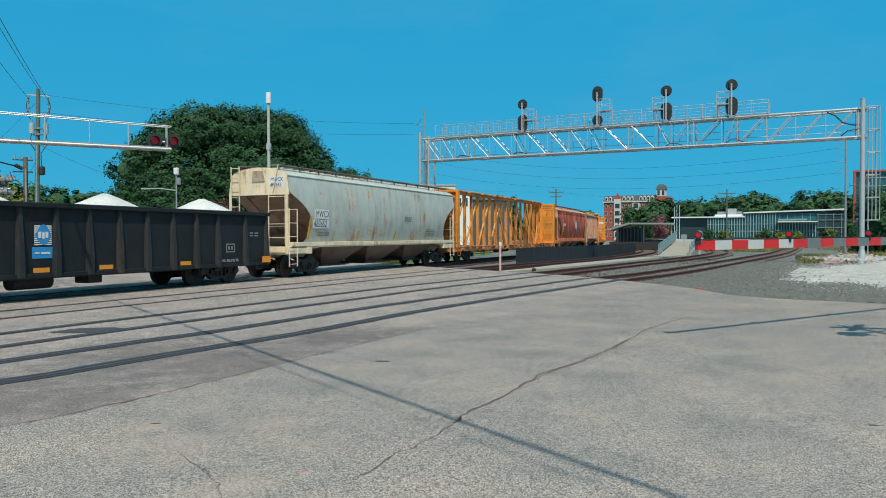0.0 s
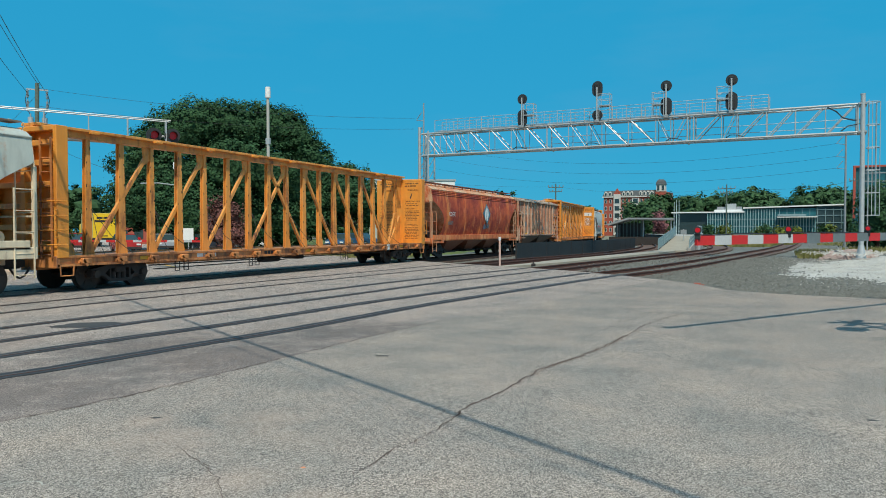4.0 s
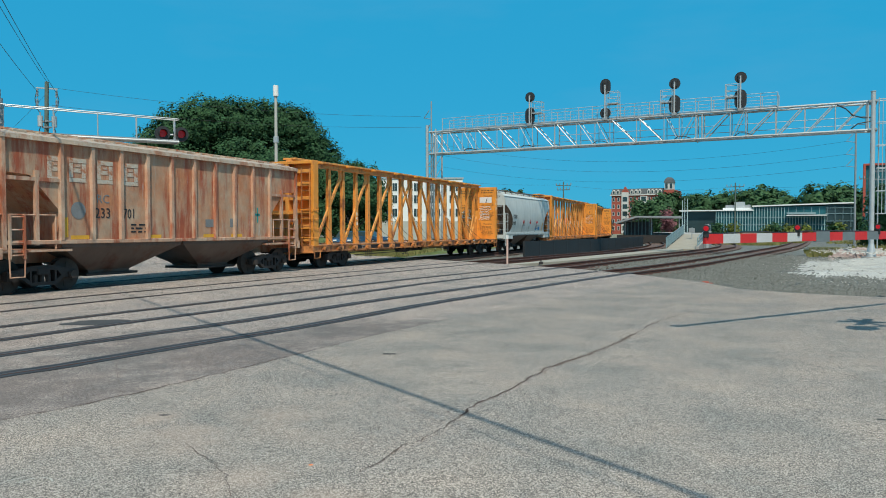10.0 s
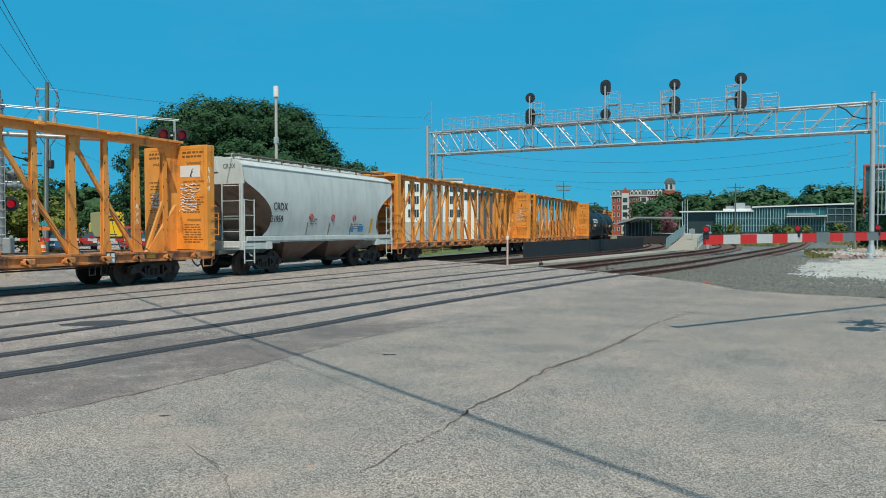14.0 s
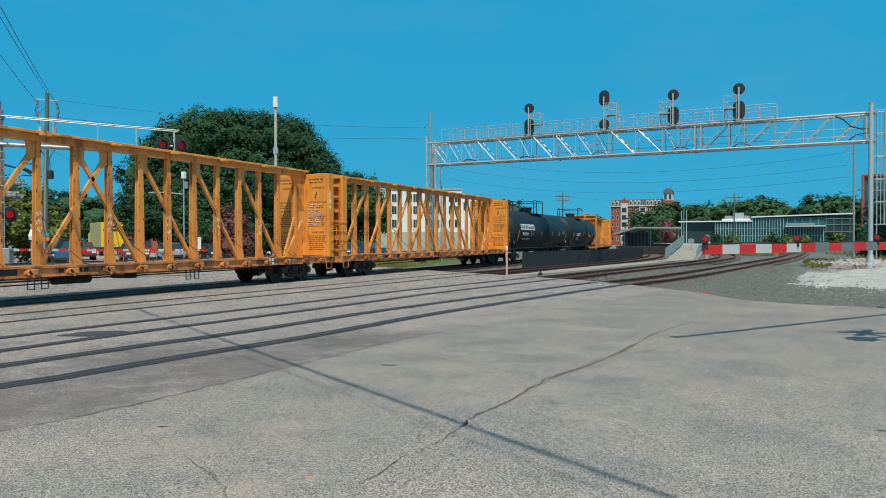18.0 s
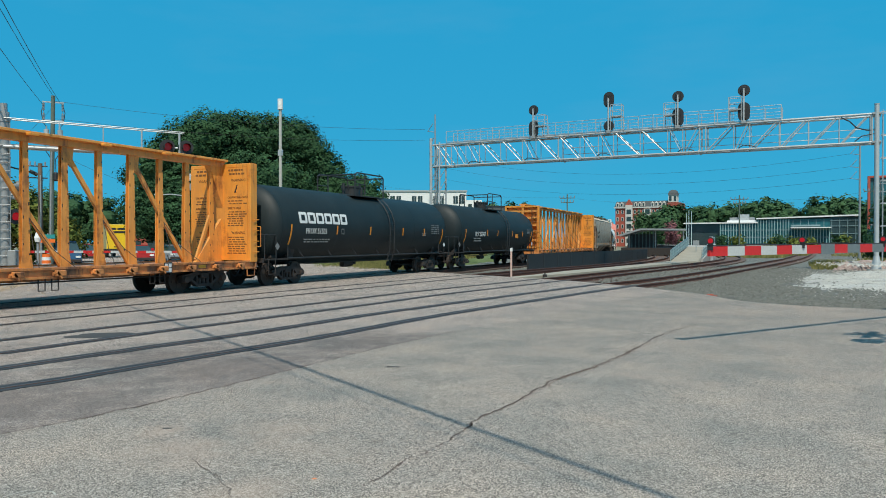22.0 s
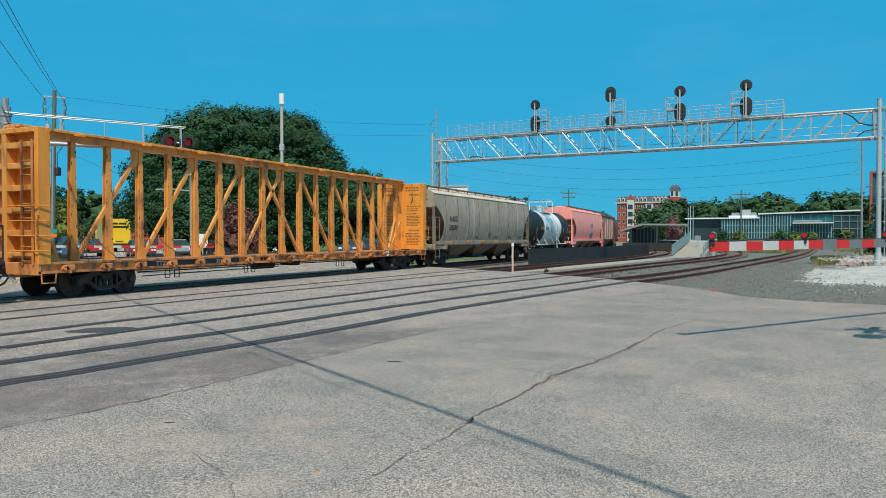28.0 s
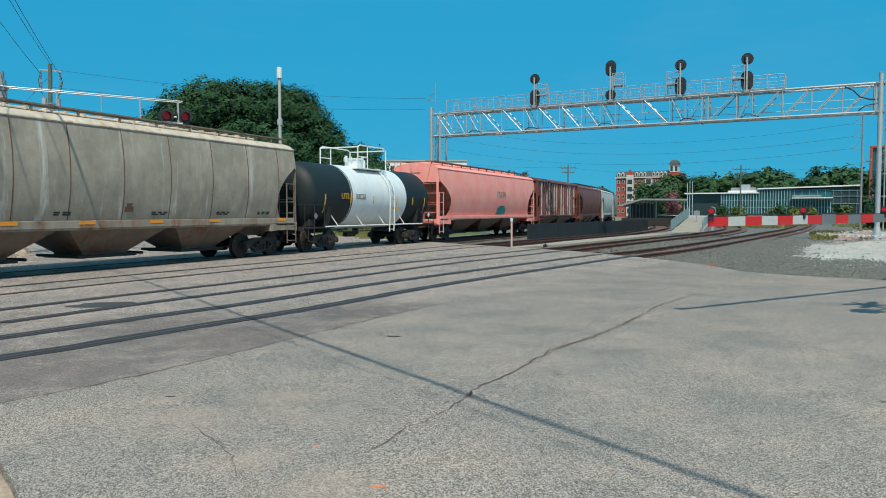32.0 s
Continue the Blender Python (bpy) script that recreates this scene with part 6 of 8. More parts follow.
def signal_bridge():
    deep, zb, zt = 1.15, 8.13, 9.96
    g = thing("signal_bridge", BRIDGE, "galvanised steel signal bridge with a railed walkway across the tracks", "signal bridge")
    xl, xr = PANELS[0], PANELS[-1] + 0.3
    for y in (0.0, deep):
        for z, r in ((zb, 0.068), (zt, 0.075)):
            chord = part("chord", Shape().rod((xl - 0.15, y, z), (xr, y, z), r, 10), "galv", g, smooth=True)
            for x in (-15.6, -5.25):
                part("flange", Shape().rod((x - 0.05, y, z), (x + 0.05, y, z), r * 1.9, 12), "galv", chord)
    # near leg: one stout tube; far legs: a laced pair
    s = Shape()
    s.rod((xr + 0.05, -0.02, -0.1), (xr + 0.05, -0.02, 10.55), 0.155, 18, 0.145)
    s.rod((xr + 0.05, -0.02, -0.3), (xr + 0.05, -0.02, 0.75), 0.34, 16, 0.165)
    s.rod((xr + 0.05, -0.02, 10.55), (xr + 0.05, -0.02, 10.60), 0.165, 18)
    part("leg", s, "galv", g, smooth=True)
    part("footing", Shape().rod((xr + 0.05, 0, -0.5), (xr + 0.05, 0, -0.1), 0.55, 16), "concrete", g)
    for z in (zb, zt):
        part("leg_clamp", Shape().box(xr - 0.22, xr + 0.30, -0.14, deep + 0.12, z - 0.07, z + 0.07, soft=0.015), "galv_d", g)
    part("end_post", Shape().rod((xr - 0.22, 0, zb), (xr - 0.22, 0, zt), 0.055, 8), "galv", g, smooth=True)
    part("end_post", Shape().rod((xr - 0.22, deep, zb), (xr - 0.22, deep, zt), 0.055, 8), "galv", g, smooth=True)
    for x, y, r, top in ((xl - 0.38, 0.0, 0.125, 10.55), (xl + 0.45, 0.0, 0.075, 10.2), (xl - 0.38, deep, 0.085, 10.1), (xl + 0.45, deep, 0.075, 9.9)):
        part("leg", Shape().rod((x, y, -0.3), (x, y, top), r, 12), "galv", g, smooth=True)
    for k in range(9):
        z = 0.2 + k * 0.98
        for a, b in (((xl - 0.38, 0, z), (xl + 0.45, 0, z + 0.98)), ((xl - 0.38, 0, z + 0.98), (xl + 0.45, 0, z + 0.98)), ((xl + 0.45, 0, z), (xl + 0.45, deep, z + 0.98))):
            part("leg_lacing", Shape().rod(a, b, 0.03, 6), "galv_d", g)
    # climbing ladder in its cage behind the near leg
    s = Shape()
    for y in (0.45, 0.90):
        s.rod((xr + 0.42, y, 0.4), (xr + 0.42, y, 10.25), 0.028, 6)
    z = 0.6
    while z < 10.2:
        s.rod((xr + 0.42, 0.45, z), (xr + 0.42, 0.90, z), 0.016, 6)
        z += 0.32
    part("ladder", s, "galv", g, "caged climbing ladder")
    s = Shape()
    for k in range(6):
        z = 2.7 + k * 1.48
        s.path([(xr + 0.30, 0.30, z), (xr + 0.85, 0.28, z), (xr + 1.08, 0.66, z), (xr + 0.85, 1.05, z), (xr + 0.30, 1.02, z)], 0.03, 6)
    for x, y in ((xr + 0.85, 0.28), (xr + 1.08, 0.66), (xr + 0.85, 1.05), (xr + 0.62, 0.29)):
        s.rod((x, y, 2.7), (x, y, 10.15), 0.022, 6)
    part("ladder_cage", s, "galv", g)
    # truss panels of uneven length: posts, diagonals on both faces, lacing between them
    for k, x in enumerate(PANELS):
        s = Shape()
        r = 0.05 if x in (-15.75, -5.2, -4.78) else 0.032
        for y in (0.0, deep):
            s.rod((x, y, zb), (x, y, zt), r, 6)
        s.rod((x, 0, zb), (x, deep, zb), 0.026, 6)
        s.rod((x, 0, zt), (x, deep, zt), 0.026, 6)
        part("truss_post", s, "galv", g)
    for k, (a, b) in enumerate(zip(PANELS, PANELS[1:])):
        if b - a < 0.6:
            continue
        fall = b < -6.0
        for y in (0.0, deep):
            w = 0.042 if b - a > 1.5 else 0.03
            part("truss_diagonal", Shape().rod((a + 0.08, y, zt if fall else zb), (b - 0.10, y, zb if fall else zt), w, 6), "galv", g)
        part("plan_brace", Shape().rod((a, 0, zb), (b, deep, zb), 0.022, 6), "galv_d", g)
        part("plan_brace", Shape().rod((a, deep, zt), (b, 0, zt), 0.022, 6), "galv_d", g)
    for z in (zb + 0.47, zb + 0.98):
        part("cable_tray", Shape().rod((-15.6, deep - 0.2, z), (xr - 0.3, deep - 0.2, z), 0.022, 6), "galv", g)
    part("cable_tray", Shape().rod((xl + 0.8, deep - 0.2, zb + 0.3), (-15.6, deep - 0.2, zb + 0.3), 0.02, 6), "galv", g)
    # walkway with its open railings
    s = Shape()
    for y in (0.08, 0.32, 0.56, 0.80, 1.04):
        s.box(-25.6, 0.13, y - 0.04, y + 0.04, zt + 0.09, zt + 0.13)
    part("walkway", s, "galv_d", g)
    for y in (-0.10, deep + 0.10):
        s = Shape()
        s.rod((-25.6, y, zt + 1.05), (0.13, y, zt + 1.05), 0.02, 6)
        s.rod((-25.6, y, zt + 0.58), (0.13, y, zt + 0.58), 0.013, 6)
        s.rod((-25.6, y, zt + 0.16), (0.13, y, zt + 0.16), 0.02, 6)
        for k in range(25):
            x = -25.6 + 25.73 * k / 24
            s.rod((x, y, zt + 0.05), (x, y, zt + 1.05), 0.022 if k % 4 else 0.032, 6)
        part("railing", s, "galv", g)
    # mesh infill of thin uprights along the far half
    s = Shape()
    for k in range(72):
        x = -25.4 + 0.25 * k
        s.rod((x, deep + 0.10, zt + 0.16), (x, deep + 0.10, zt + 1.05), 0.006, 4)
    part("railing_mesh", s, "galv", g)
    for x in (-23.2, -18.2, -12.3, -6.3, -2.2):
        part("cable", Shape().path([(x - 0.4, 0, zb + 0.08), (x - 0.1, -0.08, zb + 0.26), (x + 0.35, -0.06, zb + 0.24), (x + 0.75, 0, zb + 0.10)], 0.032, 6), "black", g)
    part("cable", Shape().path([(xr - 2.0, 0, zt - 0.1), (xr - 1.5, -0.05, zt - 0.4), (xr - 1.1, -0.05, zt - 0.85), (xr - 0.5, 0, zt - 1.05), (xr, 0, zt - 1.05)], 0.04, 6), "black", g)
    part("cable", Shape().path([(xr - 1.2, 0, zb + 0.1), (xr - 0.8, -0.05, zb + 0.42), (xr, 0, zb + 0.55)], 0.04, 6), "black", g)
    return g


def signal_head(x, tall_top, top, low, flip):
    """A mast on the bridge with two black signal heads and its access cage."""
    base = 10.0
    g = thing("railway_signal", BRIDGE @ Matrix.Translation((x, -0.28, 0)), "railway signal mast with two black heads seen from behind", "railway signal", "signals on the bridge")
    part("mast", Shape().rod((0, 0, base - 0.1), (0, 0, top + 0.1), 0.062, 10), "galv", g, smooth=True)
    part("mast_base", Shape().box(-0.16, 0.16, -0.14, 0.30, base - 0.14, base + 0.08, soft=0.02), "galv_d", g)
    def head(z, h):
        pts = []
        for k in range(28):
            a = 2 * math.pi * k / 28
            pts.append((0.40 * math.cos(a), z + 0.40 * math.sin(a) + (h if math.sin(a) > 0.001 else -h if math.sin(a) < -0.001 else 0)))
        ob = part("signal_head", Shape().prism(pts, 0.12, 0.17, "y"), "black", g, "black target plate")
        part("lamp_case", Shape().box(-0.17, 0.17, 0.0, 0.12, z - 0.24 - h, z + 0.24 + h, soft=0.03), "black", ob)
        for dz in ((0,) if h < 0.1 else (-0.3, 0.05, 0.4)):
            part("visor", Shape().rod((0, 0.17, z + dz * 0.8), (0, 0.42, z + dz * 0.8), 0.12, 12), "black", ob)
            part("case_door", Shape().rod((0, -0.02, z + dz * 0.8), (0, 0.0, z + dz * 0.8), 0.09, 12), "dark", ob)
    head(top, 0.19 if tall_top else 0.0)
    head(low, 0.0 if tall_top else 0.26)
    e = -1 if flip else 1
    s = Shape()
    hi = top - 0.42
    for xx in (0.16, 0.98):
        for yy in (0.0, 0.62):
            s.rod((e * xx, yy, base), (e * xx, yy, hi), 0.026, 6)
    for z in (hi - 0.86, hi - 0.42, hi):
        s.path([(e * 0.16, 0.0, z), (e * 0.98, 0.0, z), (e * 0.98, 0.62, z), (e * 0.16, 0.62, z), (e * 0.16, 0.0, z)], 0.022, 6)
    s.box(*sorted((e * 0.16, e * 0.98)), 0.0, 0.62, hi - 0.92, hi - 0.88)
    part("access_cage", s, "galv", g)
    s = Shape()
    for k in range(6):
        z = base + 0.15 + 0.25 * k
        s.rod((e * 0.62, 0.62, z), (e * 0.98, 0.62, z), 0.014, 6)
    part("cage_ladder", s, "galv", g)


signal_bridge()
signal_head(-17.75, False, 12.14, 10.66, False)
signal_head(-11.72, True, 12.42, 10.44, False)
signal_head(-6.66, False, 12.19, 10.70, True)
signal_head(-2.23, False, 12.20, 10.72, True)

# ---- trees ----
def crown_mesh(name, mat, lobes, leaves, size, seed, clump=None):
    """Leaves gathered in clumps over the outsides of several uneven lobes, round a dark leafy core."""
    rnd = random.Random(seed)
    v, f = [], []
    clump = clump or size * 6.5
    total = sum(r[0] * r[1] for _, r in lobes)
    corner = ((-1, -0.5, 0), (0.9, -0.7, 0.2), (0.8, 0.6, -0.1), (-0.5, 0.8, 0.15))
    each = 34
    for c, r in lobes:
        cv = Vector(c)
        for _ in range(max(1, int(leaves * r[0] * r[1] / total / each))):
            d = Vector((rnd.gauss(0, 1), rnd.gauss(0, 1), rnd.gauss(0, 1))).normalized()
            k = rnd.uniform(0.80, 1.02) + 0.20 * noise.noise(cv * 0.7 + d * 2.3)
            mid = Vector((c[0] + d.x * r[0] * k, c[1] + d.y * r[0] * k, c[2] + d.z * r[1] * k))
            spin = clump * rnd.uniform(0.5, 1.25)
            for _ in range(each):
                u = Vector((rnd.gauss(0, 0.55), rnd.gauss(0, 0.55), rnd.gauss(0, 0.38)))
                p = mid + u * spin
                o = (d * 1.1 + u * 1.0 + Vector((rnd.uniform(-0.4, 0.4), rnd.uniform(-0.4, 0.4), rnd.uniform(0.0, 0.6))))
                q = o.to_track_quat("Z", "Y")
                s = size * rnd.uniform(0.6, 1.4)
                n0 = len(v)
                for a, b, h in corner:
                    w = q @ Vector((a * s, b * s, h * s))
                    v.append((p.x + w.x, p.y + w.y, p.z + w.z))
                f.append((n0, n0 + 1, n0 + 2, n0 + 3))
        # core
        n0, rows, cols = len(v), 7, 12
        for i in range(rows):
            th = math.pi * (i + 0.5) / rows
            for j in range(cols):
                ph = 2 * math.pi * j / cols
                d = Vector((math.sin(th) * math.cos(ph), math.sin(th) * math.sin(ph), math.cos(th)))
                k = 0.60 + 0.16 * noise.noise(cv * 0.7 + d * 2.3) + rnd.uniform(-0.05, 0.05)
                v.append((c[0] + d.x * r[0] * k, c[1] + d.y * r[0] * k, c[2] + d.z * r[1] * k))
        f += [(n0 + i * cols + j, n0 + i * cols + (j + 1) % cols, n0 + (i + 1) * cols + (j + 1) % cols, n0 + (i + 1) * cols + j) for i in range(rows - 1) for j in range(cols)]
    me = bpy.data.meshes.new(name)
    me.from_pydata(v, [], f)
    me.materials.append(M[mat])
    return me


def tree(x, y, height, spread, label, leaves=6000, size=0.3, seed=1, mat="leaf", trunk=0.35, low=0.25, z=-0.3, category="tree", dome=None):
    rnd = random.Random(seed)
    t = thing("tree", (x, y, z), label, category)
    s = Shape()
    s.rod((0, 0, 0), (0.1, 0, height * 0.35), trunk, 10, trunk * 0.7)
    lobes = []
    n = 9
    for k in range(n if not dome else 0):
        a = 2 * math.pi * k / n + rnd.uniform(-0.3, 0.3)
        rr = spread * rnd.uniform(0.38, 0.62)
        c = (rr * math.cos(a), rr * math.sin(a), height * rnd.uniform(low + 0.12, 0.66))
        lobes.append((c, (spread * rnd.uniform(0.34, 0.46), height * rnd.uniform(0.17, 0.24))))
    for off, top, r in dome or ():                       # billows: across, height of the top, radius; a front and a back one each
        for deep in (-1, 1):
            lobes.append(((off * 0.57 - deep * 0.66 * rnd.uniform(0.4, 1.1) * r, off * 0.50 + deep * 0.75 * rnd.uniform(0.4, 1.1) * r, 1.7 + (top - 1.7) * (1 + 0.0105 * off) - r - 0.15 - rnd.uniform(0, 0.5)), (r * rnd.uniform(0.9, 1.05), r * rnd.uniform(0.85, 0.95))))
    for k in range(0 if dome else 4):
        a = 2 * math.pi * k / 4 + 0.5
        lobes.append(((spread * 0.25 * math.cos(a), spread * 0.25 * math.sin(a), height * rnd.uniform(0.68, 0.78)), (spread * 0.38, height * 0.20)))
    for c, r in lobes:
        s.rod((0.1, 0, height * rnd.uniform(0.2, 0.34)), c, trunk * 0.4, 6, trunk * 0.12)
    part("trunk", s, "bark", t)
    part("crown", crown_mesh("crown", mat, lobes, leaves, size, seed), mat, t)
    return t


# ---- trees and woods ----
# the billows fall away unevenly from the crown to both sides
OAK = ((-9.7, 7.2, 1.7), (-9.3, 8.9, 2.1), (-8.6, 11.3, 2.1), (-7.4, 13.3, 2.1), (-5.4, 14.3, 2.3), (-3.4, 14.65, 2.5), (-1.2, 14.85, 2.7), (1.4, 14.75, 2.6), (3.9, 14.5, 2.6), (6.3, 14.0, 2.4), (8.4, 13.6, 2.2), (9.4, 12.9, 2.0), (10.8, 11.7, 2.0), (11.9, 10.3, 2.0), (12.7, 8.6, 2.0),
       (-8.4, 7.2, 2.1), (-6.8, 9.2, 3.0), (-3.4, 11.2, 3.8), (1.2, 11.6, 3.8), (5.6, 11.0, 3.6), (9.4, 8.8, 3.0), (-5.6, 7.6, 2.7), (-1.0, 7.4, 3.8), (4.4, 7.2, 3.6), (8.8, 6.0, 3.0), (11.8, 6.0, 2.4))
tree(-48.0, 55.0, 14.9, 11.2, "large dense oak tree with dark green leaves", 230000, 0.090, 4, trunk=0.6, low=0.0, dome=OAK)
tree(-37.2, 61.5, 9.2, 3.8, "oak tree at the side of a larger one", 26000, 0.095, 6, trunk=0.35, low=0.1)
tree(-40.3, 47.6, 5.0, 1.9, "crape myrtle in pink flower", 9000, 0.07, 9, "myrtle", 0.12, 0.2)
tree(-49.2, 34.2, 6.6, 3.2, "small broad-leaved tree beside the road", 12000, 0.10, 12, "leaf_mid", 0.2, 0.1)
tree(-53.0, 40.5, 5.0, 2.8, "low rounded tree beside the road", 8000, 0.10, 13, "leaf_mid", 0.2, 0.05)
tree(9.6, 79.0, 6.8, 2.9, "dark evergreen tree beside the signal bridge", 10000, 0.10, 14, "leaf", 0.2, 0.0)
for x, y, h, r, k in ((-42.2, 255, 11.4, 1.7, 21), (-38.6, 257, 11.6, 1.8, 22), (-35.4, 255, 9.6, 1.5, 23)):
    tree(x, y, h, r, "tree in front of a brick hotel", 5000, 0.34, k, "leaf_far", 0.3, 0.0)


def woods(name, label, spots, leaves, size, seed):
    """A far wood as one mass of crowns."""
    rnd = random.Random(seed)
    lobes = []
    for x, y, h, r in spots:
        for k in range(5):
            lobes.append(((x + rnd.uniform(-r, r) * 0.7, y + rnd.uniform(-r, r) * 0.5, h * rnd.uniform(0.25, 0.72)), (r * rnd.uniform(0.5, 0.7), h * rnd.uniform(0.2, 0.3))))
    ob = new(name, crown_mesh(name, "leaf_far", lobes, leaves, size, seed, size * 3.6))
    return tagged(ob, label, "woods", kind="stuff")


rnd = random.Random(31)
LINE = ((-38, 12.5), (-34, 13.2), (-27, 14.4), (-24, 12.8), (-18, 14.2), (-13, 14.8), (-6, 16.2), (-0.5, 15.1), (4.5, 13.0), (7, 13.3), (12.5, 13.9), (17, 15.4), (20.5, 13.8), (30, 13.5), (80, 14.5))


def line_height(x):
    for (a, h), (b, k) in zip(LINE, LINE[1:]):
        if a <= x <= b:
            return h + (k - h) * (x - a) / (b - a)
    return 13.0


woods("far_woods", "line of dark green trees far behind the station", [(x, 262 + rnd.uniform(-6, 14), line_height(x) * rnd.uniform(1.06, 1.20), rnd.uniform(4.5, 6.5)) for x in (-37 + 2.0 * k for k in range(54))], 130000, 0.42, 5)
woods("hotel_woods", "trees beside the brick hotel", [(-70 + rnd.uniform(-3, 3), 300 + 4 * k, 13 + rnd.uniform(-2, 2), 7) for k in range(3)] + [(-62, 270, 9, 5)], 10000, 0.40, 6)
woods("left_woods", "trees behind the road's far end", [(-128 + 2.6 * k + rnd.uniform(-2, 2), 84 + 3.25 * k + rnd.uniform(-5, 5), 11.4 + rnd.uniform(-1.0, 1.1), 6.0) for k in range(28)], 90000, 0.24, 7)
woods("tracks_woods", "bushes and trees along the tracks", [(-58 - k * 4, 92 + k * 9 + rnd.uniform(-3, 3), 4.5 + rnd.uniform(-1, 1), 4) for k in range(5)], 9000, 0.22, 8)


def tufts(name, label, spots, seed, tall=0.35):
    rnd = random.Random(seed)
    v, f = [], []
    for x, y, z, r, n in spots:
        for _ in range(n):
            a, d = rnd.uniform(0, 6.28), r * math.sqrt(rnd.random())
            px, py = x + d * math.cos(a), y + d * math.sin(a)
            h, b, w = tall * rnd.uniform(0.4, 1.3), rnd.uniform(0, 6.28), rnd.uniform(0.007, 0.016) * (1 + abs(py) / 40)
            lx, ly = math.cos(b) * h * 0.4, math.sin(b) * h * 0.4
            k = len(v)
            v += [(px - w, py, z), (px + w, py, z), (px + lx, py + ly, z + h)]
            f.append((k, k + 1, k + 2))
    me = bpy.data.meshes.new(name)
    me.from_pydata(v, [], f)
    me.materials.append(M["blade"])
    return tagged(new(name, me), label, "grass", kind="stuff")


tufts("weeds", "dry green weeds beside the tracks", [(2.9, 56.0, -0.2, 0.9, 420), (3.2, 60, -0.1, 1.2, 700), (3.9, 65, -0.2, 1.4, 1100), (8.5, 72, -0.15, 2.5, 1400), (-3.0, 97, -0.25, 4.0, 1400), (0.0, 108, -0.25, 4.0, 1000), (14, 105, -0.15, 8, 1200)], 3, 0.42)
tufts("verge_grass", "rough green grass behind the train", [(-23.5 - k * 0.6, 42 + 2.2 * k, -0.08, 1.9, 420) for k in range(22)] + [(-27.5 - k, 45 + 2.6 * k, -0.08, 3.0, 420) for k in range(16)], 4, 0.32)


# ---- signal posts, gates and poles round the crossing ----
def stripes_arm(parent, a, b, h, deep, first, count, pale="arm_white", name="stripe"):
    """Red and white bands along a gate arm."""
    a, b = Vector(a), Vector(b)
    d = (b - a)
    for k in range(count):
        p, q = a + d * (k / count), a + d * ((k + 1) / count)
        part(name, Shape().bar(p, q, deep, h), "red" if (k + first) % 2 == 0 else pale, parent)


def warning_lamp(parent, at, lit=True, r=0.15, shell="black"):
    """A red lamp in a round black hood, looking along its -y."""
    n, v, f = 18, [], []
    for k in range(n + 1):
        a = math.pi * (-0.15 + 1.3 * k / n)
        v += [(q * r * math.cos(a), y, q * r * math.sin(a)) for q, y in ((1.12, -0.30), (1.12, -0.02), (1.06, -0.02), (1.06, -0.30))]
    for k in range(n):
        f += [(4 * k + i, 4 * k + (i + 1) % 4, 4 * k + 4 + (i + 1) % 4, 4 * k + 4 + i) for i in range(4)]
    f += [(0, 3, 2, 1), (4 * n, 4 * n + 1, 4 * n + 2, 4 * n + 3)]
    hood = part("lamp_hood", Shape().add(v, f), shell, parent, at=at)
    part("backboard", Shape().rod((0, -0.02, 0), (0, 0.10, 0), r * 2.0, 20), shell, hood)
    part("lamp_body", Shape().rod((0, 0.10, 0), (0, 0.26, 0), r * 1.1, 14, r * 0.7), shell, hood)
    part("lens", Shape().rod((0, -0.05, 0), (0, -0.018, 0), r, 18), "glow" if lit else ("glow_dim" if lit is None else "dimred"), hood, "lit red lens" if lit else "dark red lens")


def face(x, y, z, tx, ty):
    """A pose at a place whose -y looks towards (tx, ty)."""
    return Matrix.Translation((x, y, z)) @ Matrix.Rotation(math.atan2(tx - x, -(ty - y)), 4, "Z")


def near_gate():
    g = thing("crossing_gate", (0, 0, 0), "lowered red-and-white striped crossing gate arm with red lamps", "crossing gate")
    tip, way = Vector((-1.04, 12.46, 1.555)), Vector((0.546, 0.837, 0.006))
    stripes_arm(g, tip + way * 0.03, tip + way * 3.15, 0.155, 0.05, 0, 7)
    part("arm_joint", Shape().bar(tip + way * 3.15, tip + way * 3.59, 0.06, 0.19), "arm_grey", g, "dark grey splice of the arm")
    a = tip + way * 3.59
    # pale bands of this section are a darker grey than the tip's
    stripes_arm(g, a, a + way * 4.84, 0.16, 0.055, 0, 11, "arm_grey")
    part("arm_cable", Shape().path([tip + way * s0 + Vector((0, 0, 0.095 + 0.012 * math.sin(9 * s0))) for s0 in (0.0, 0.5, 1.0, 1.5, 2.0, 2.5, 3.0, 3.6, 4.2, 4.8, 5.4)], 0.012, 6), "black", g)
    for k, (s, lit) in enumerate(((0.07, True), (2.60, True), (5.36, True))):
        p = tip + way * s + Vector((0, 0, 0.17))
        q = Shape()
        q.rod((0, 0, -0.12), (0, 0, 0.0), 0.03, 8)
        q.rod((0, 0.05, 0.0), (0, -0.07, 0.0), 0.064, 16)
        q.box(-0.045, 0.045, -0.05, 0.05, -0.15, -0.05, soft=0.01)
        lamp = part("arm_lamp", q, "black", g, at=face(p.x, p.y, p.z, 0, 0))
        part("lens", Shape().rod((0, -0.080, 0.0), (0, -0.065, 0.0), 0.040, 16), "glow", lamp, "lit red lens")
    e = tip + way * 9.6
    q = Shape()
    q.box(-0.35, 0.35, -0.3, 0.3, 0.0, 1.35, soft=0.04)
    q.rod((0, 0, 1.3), (0, 0, 4.4), 0.075, 12)
    part("mechanism", q, "galv", g, at=pose(e.x, e.y, 0))
    q = Shape()
    q.bar(tip + way * 8.95, tip + way * 11.2, 0.09, 0.20)
    part("counterweight", q, "dark", g)


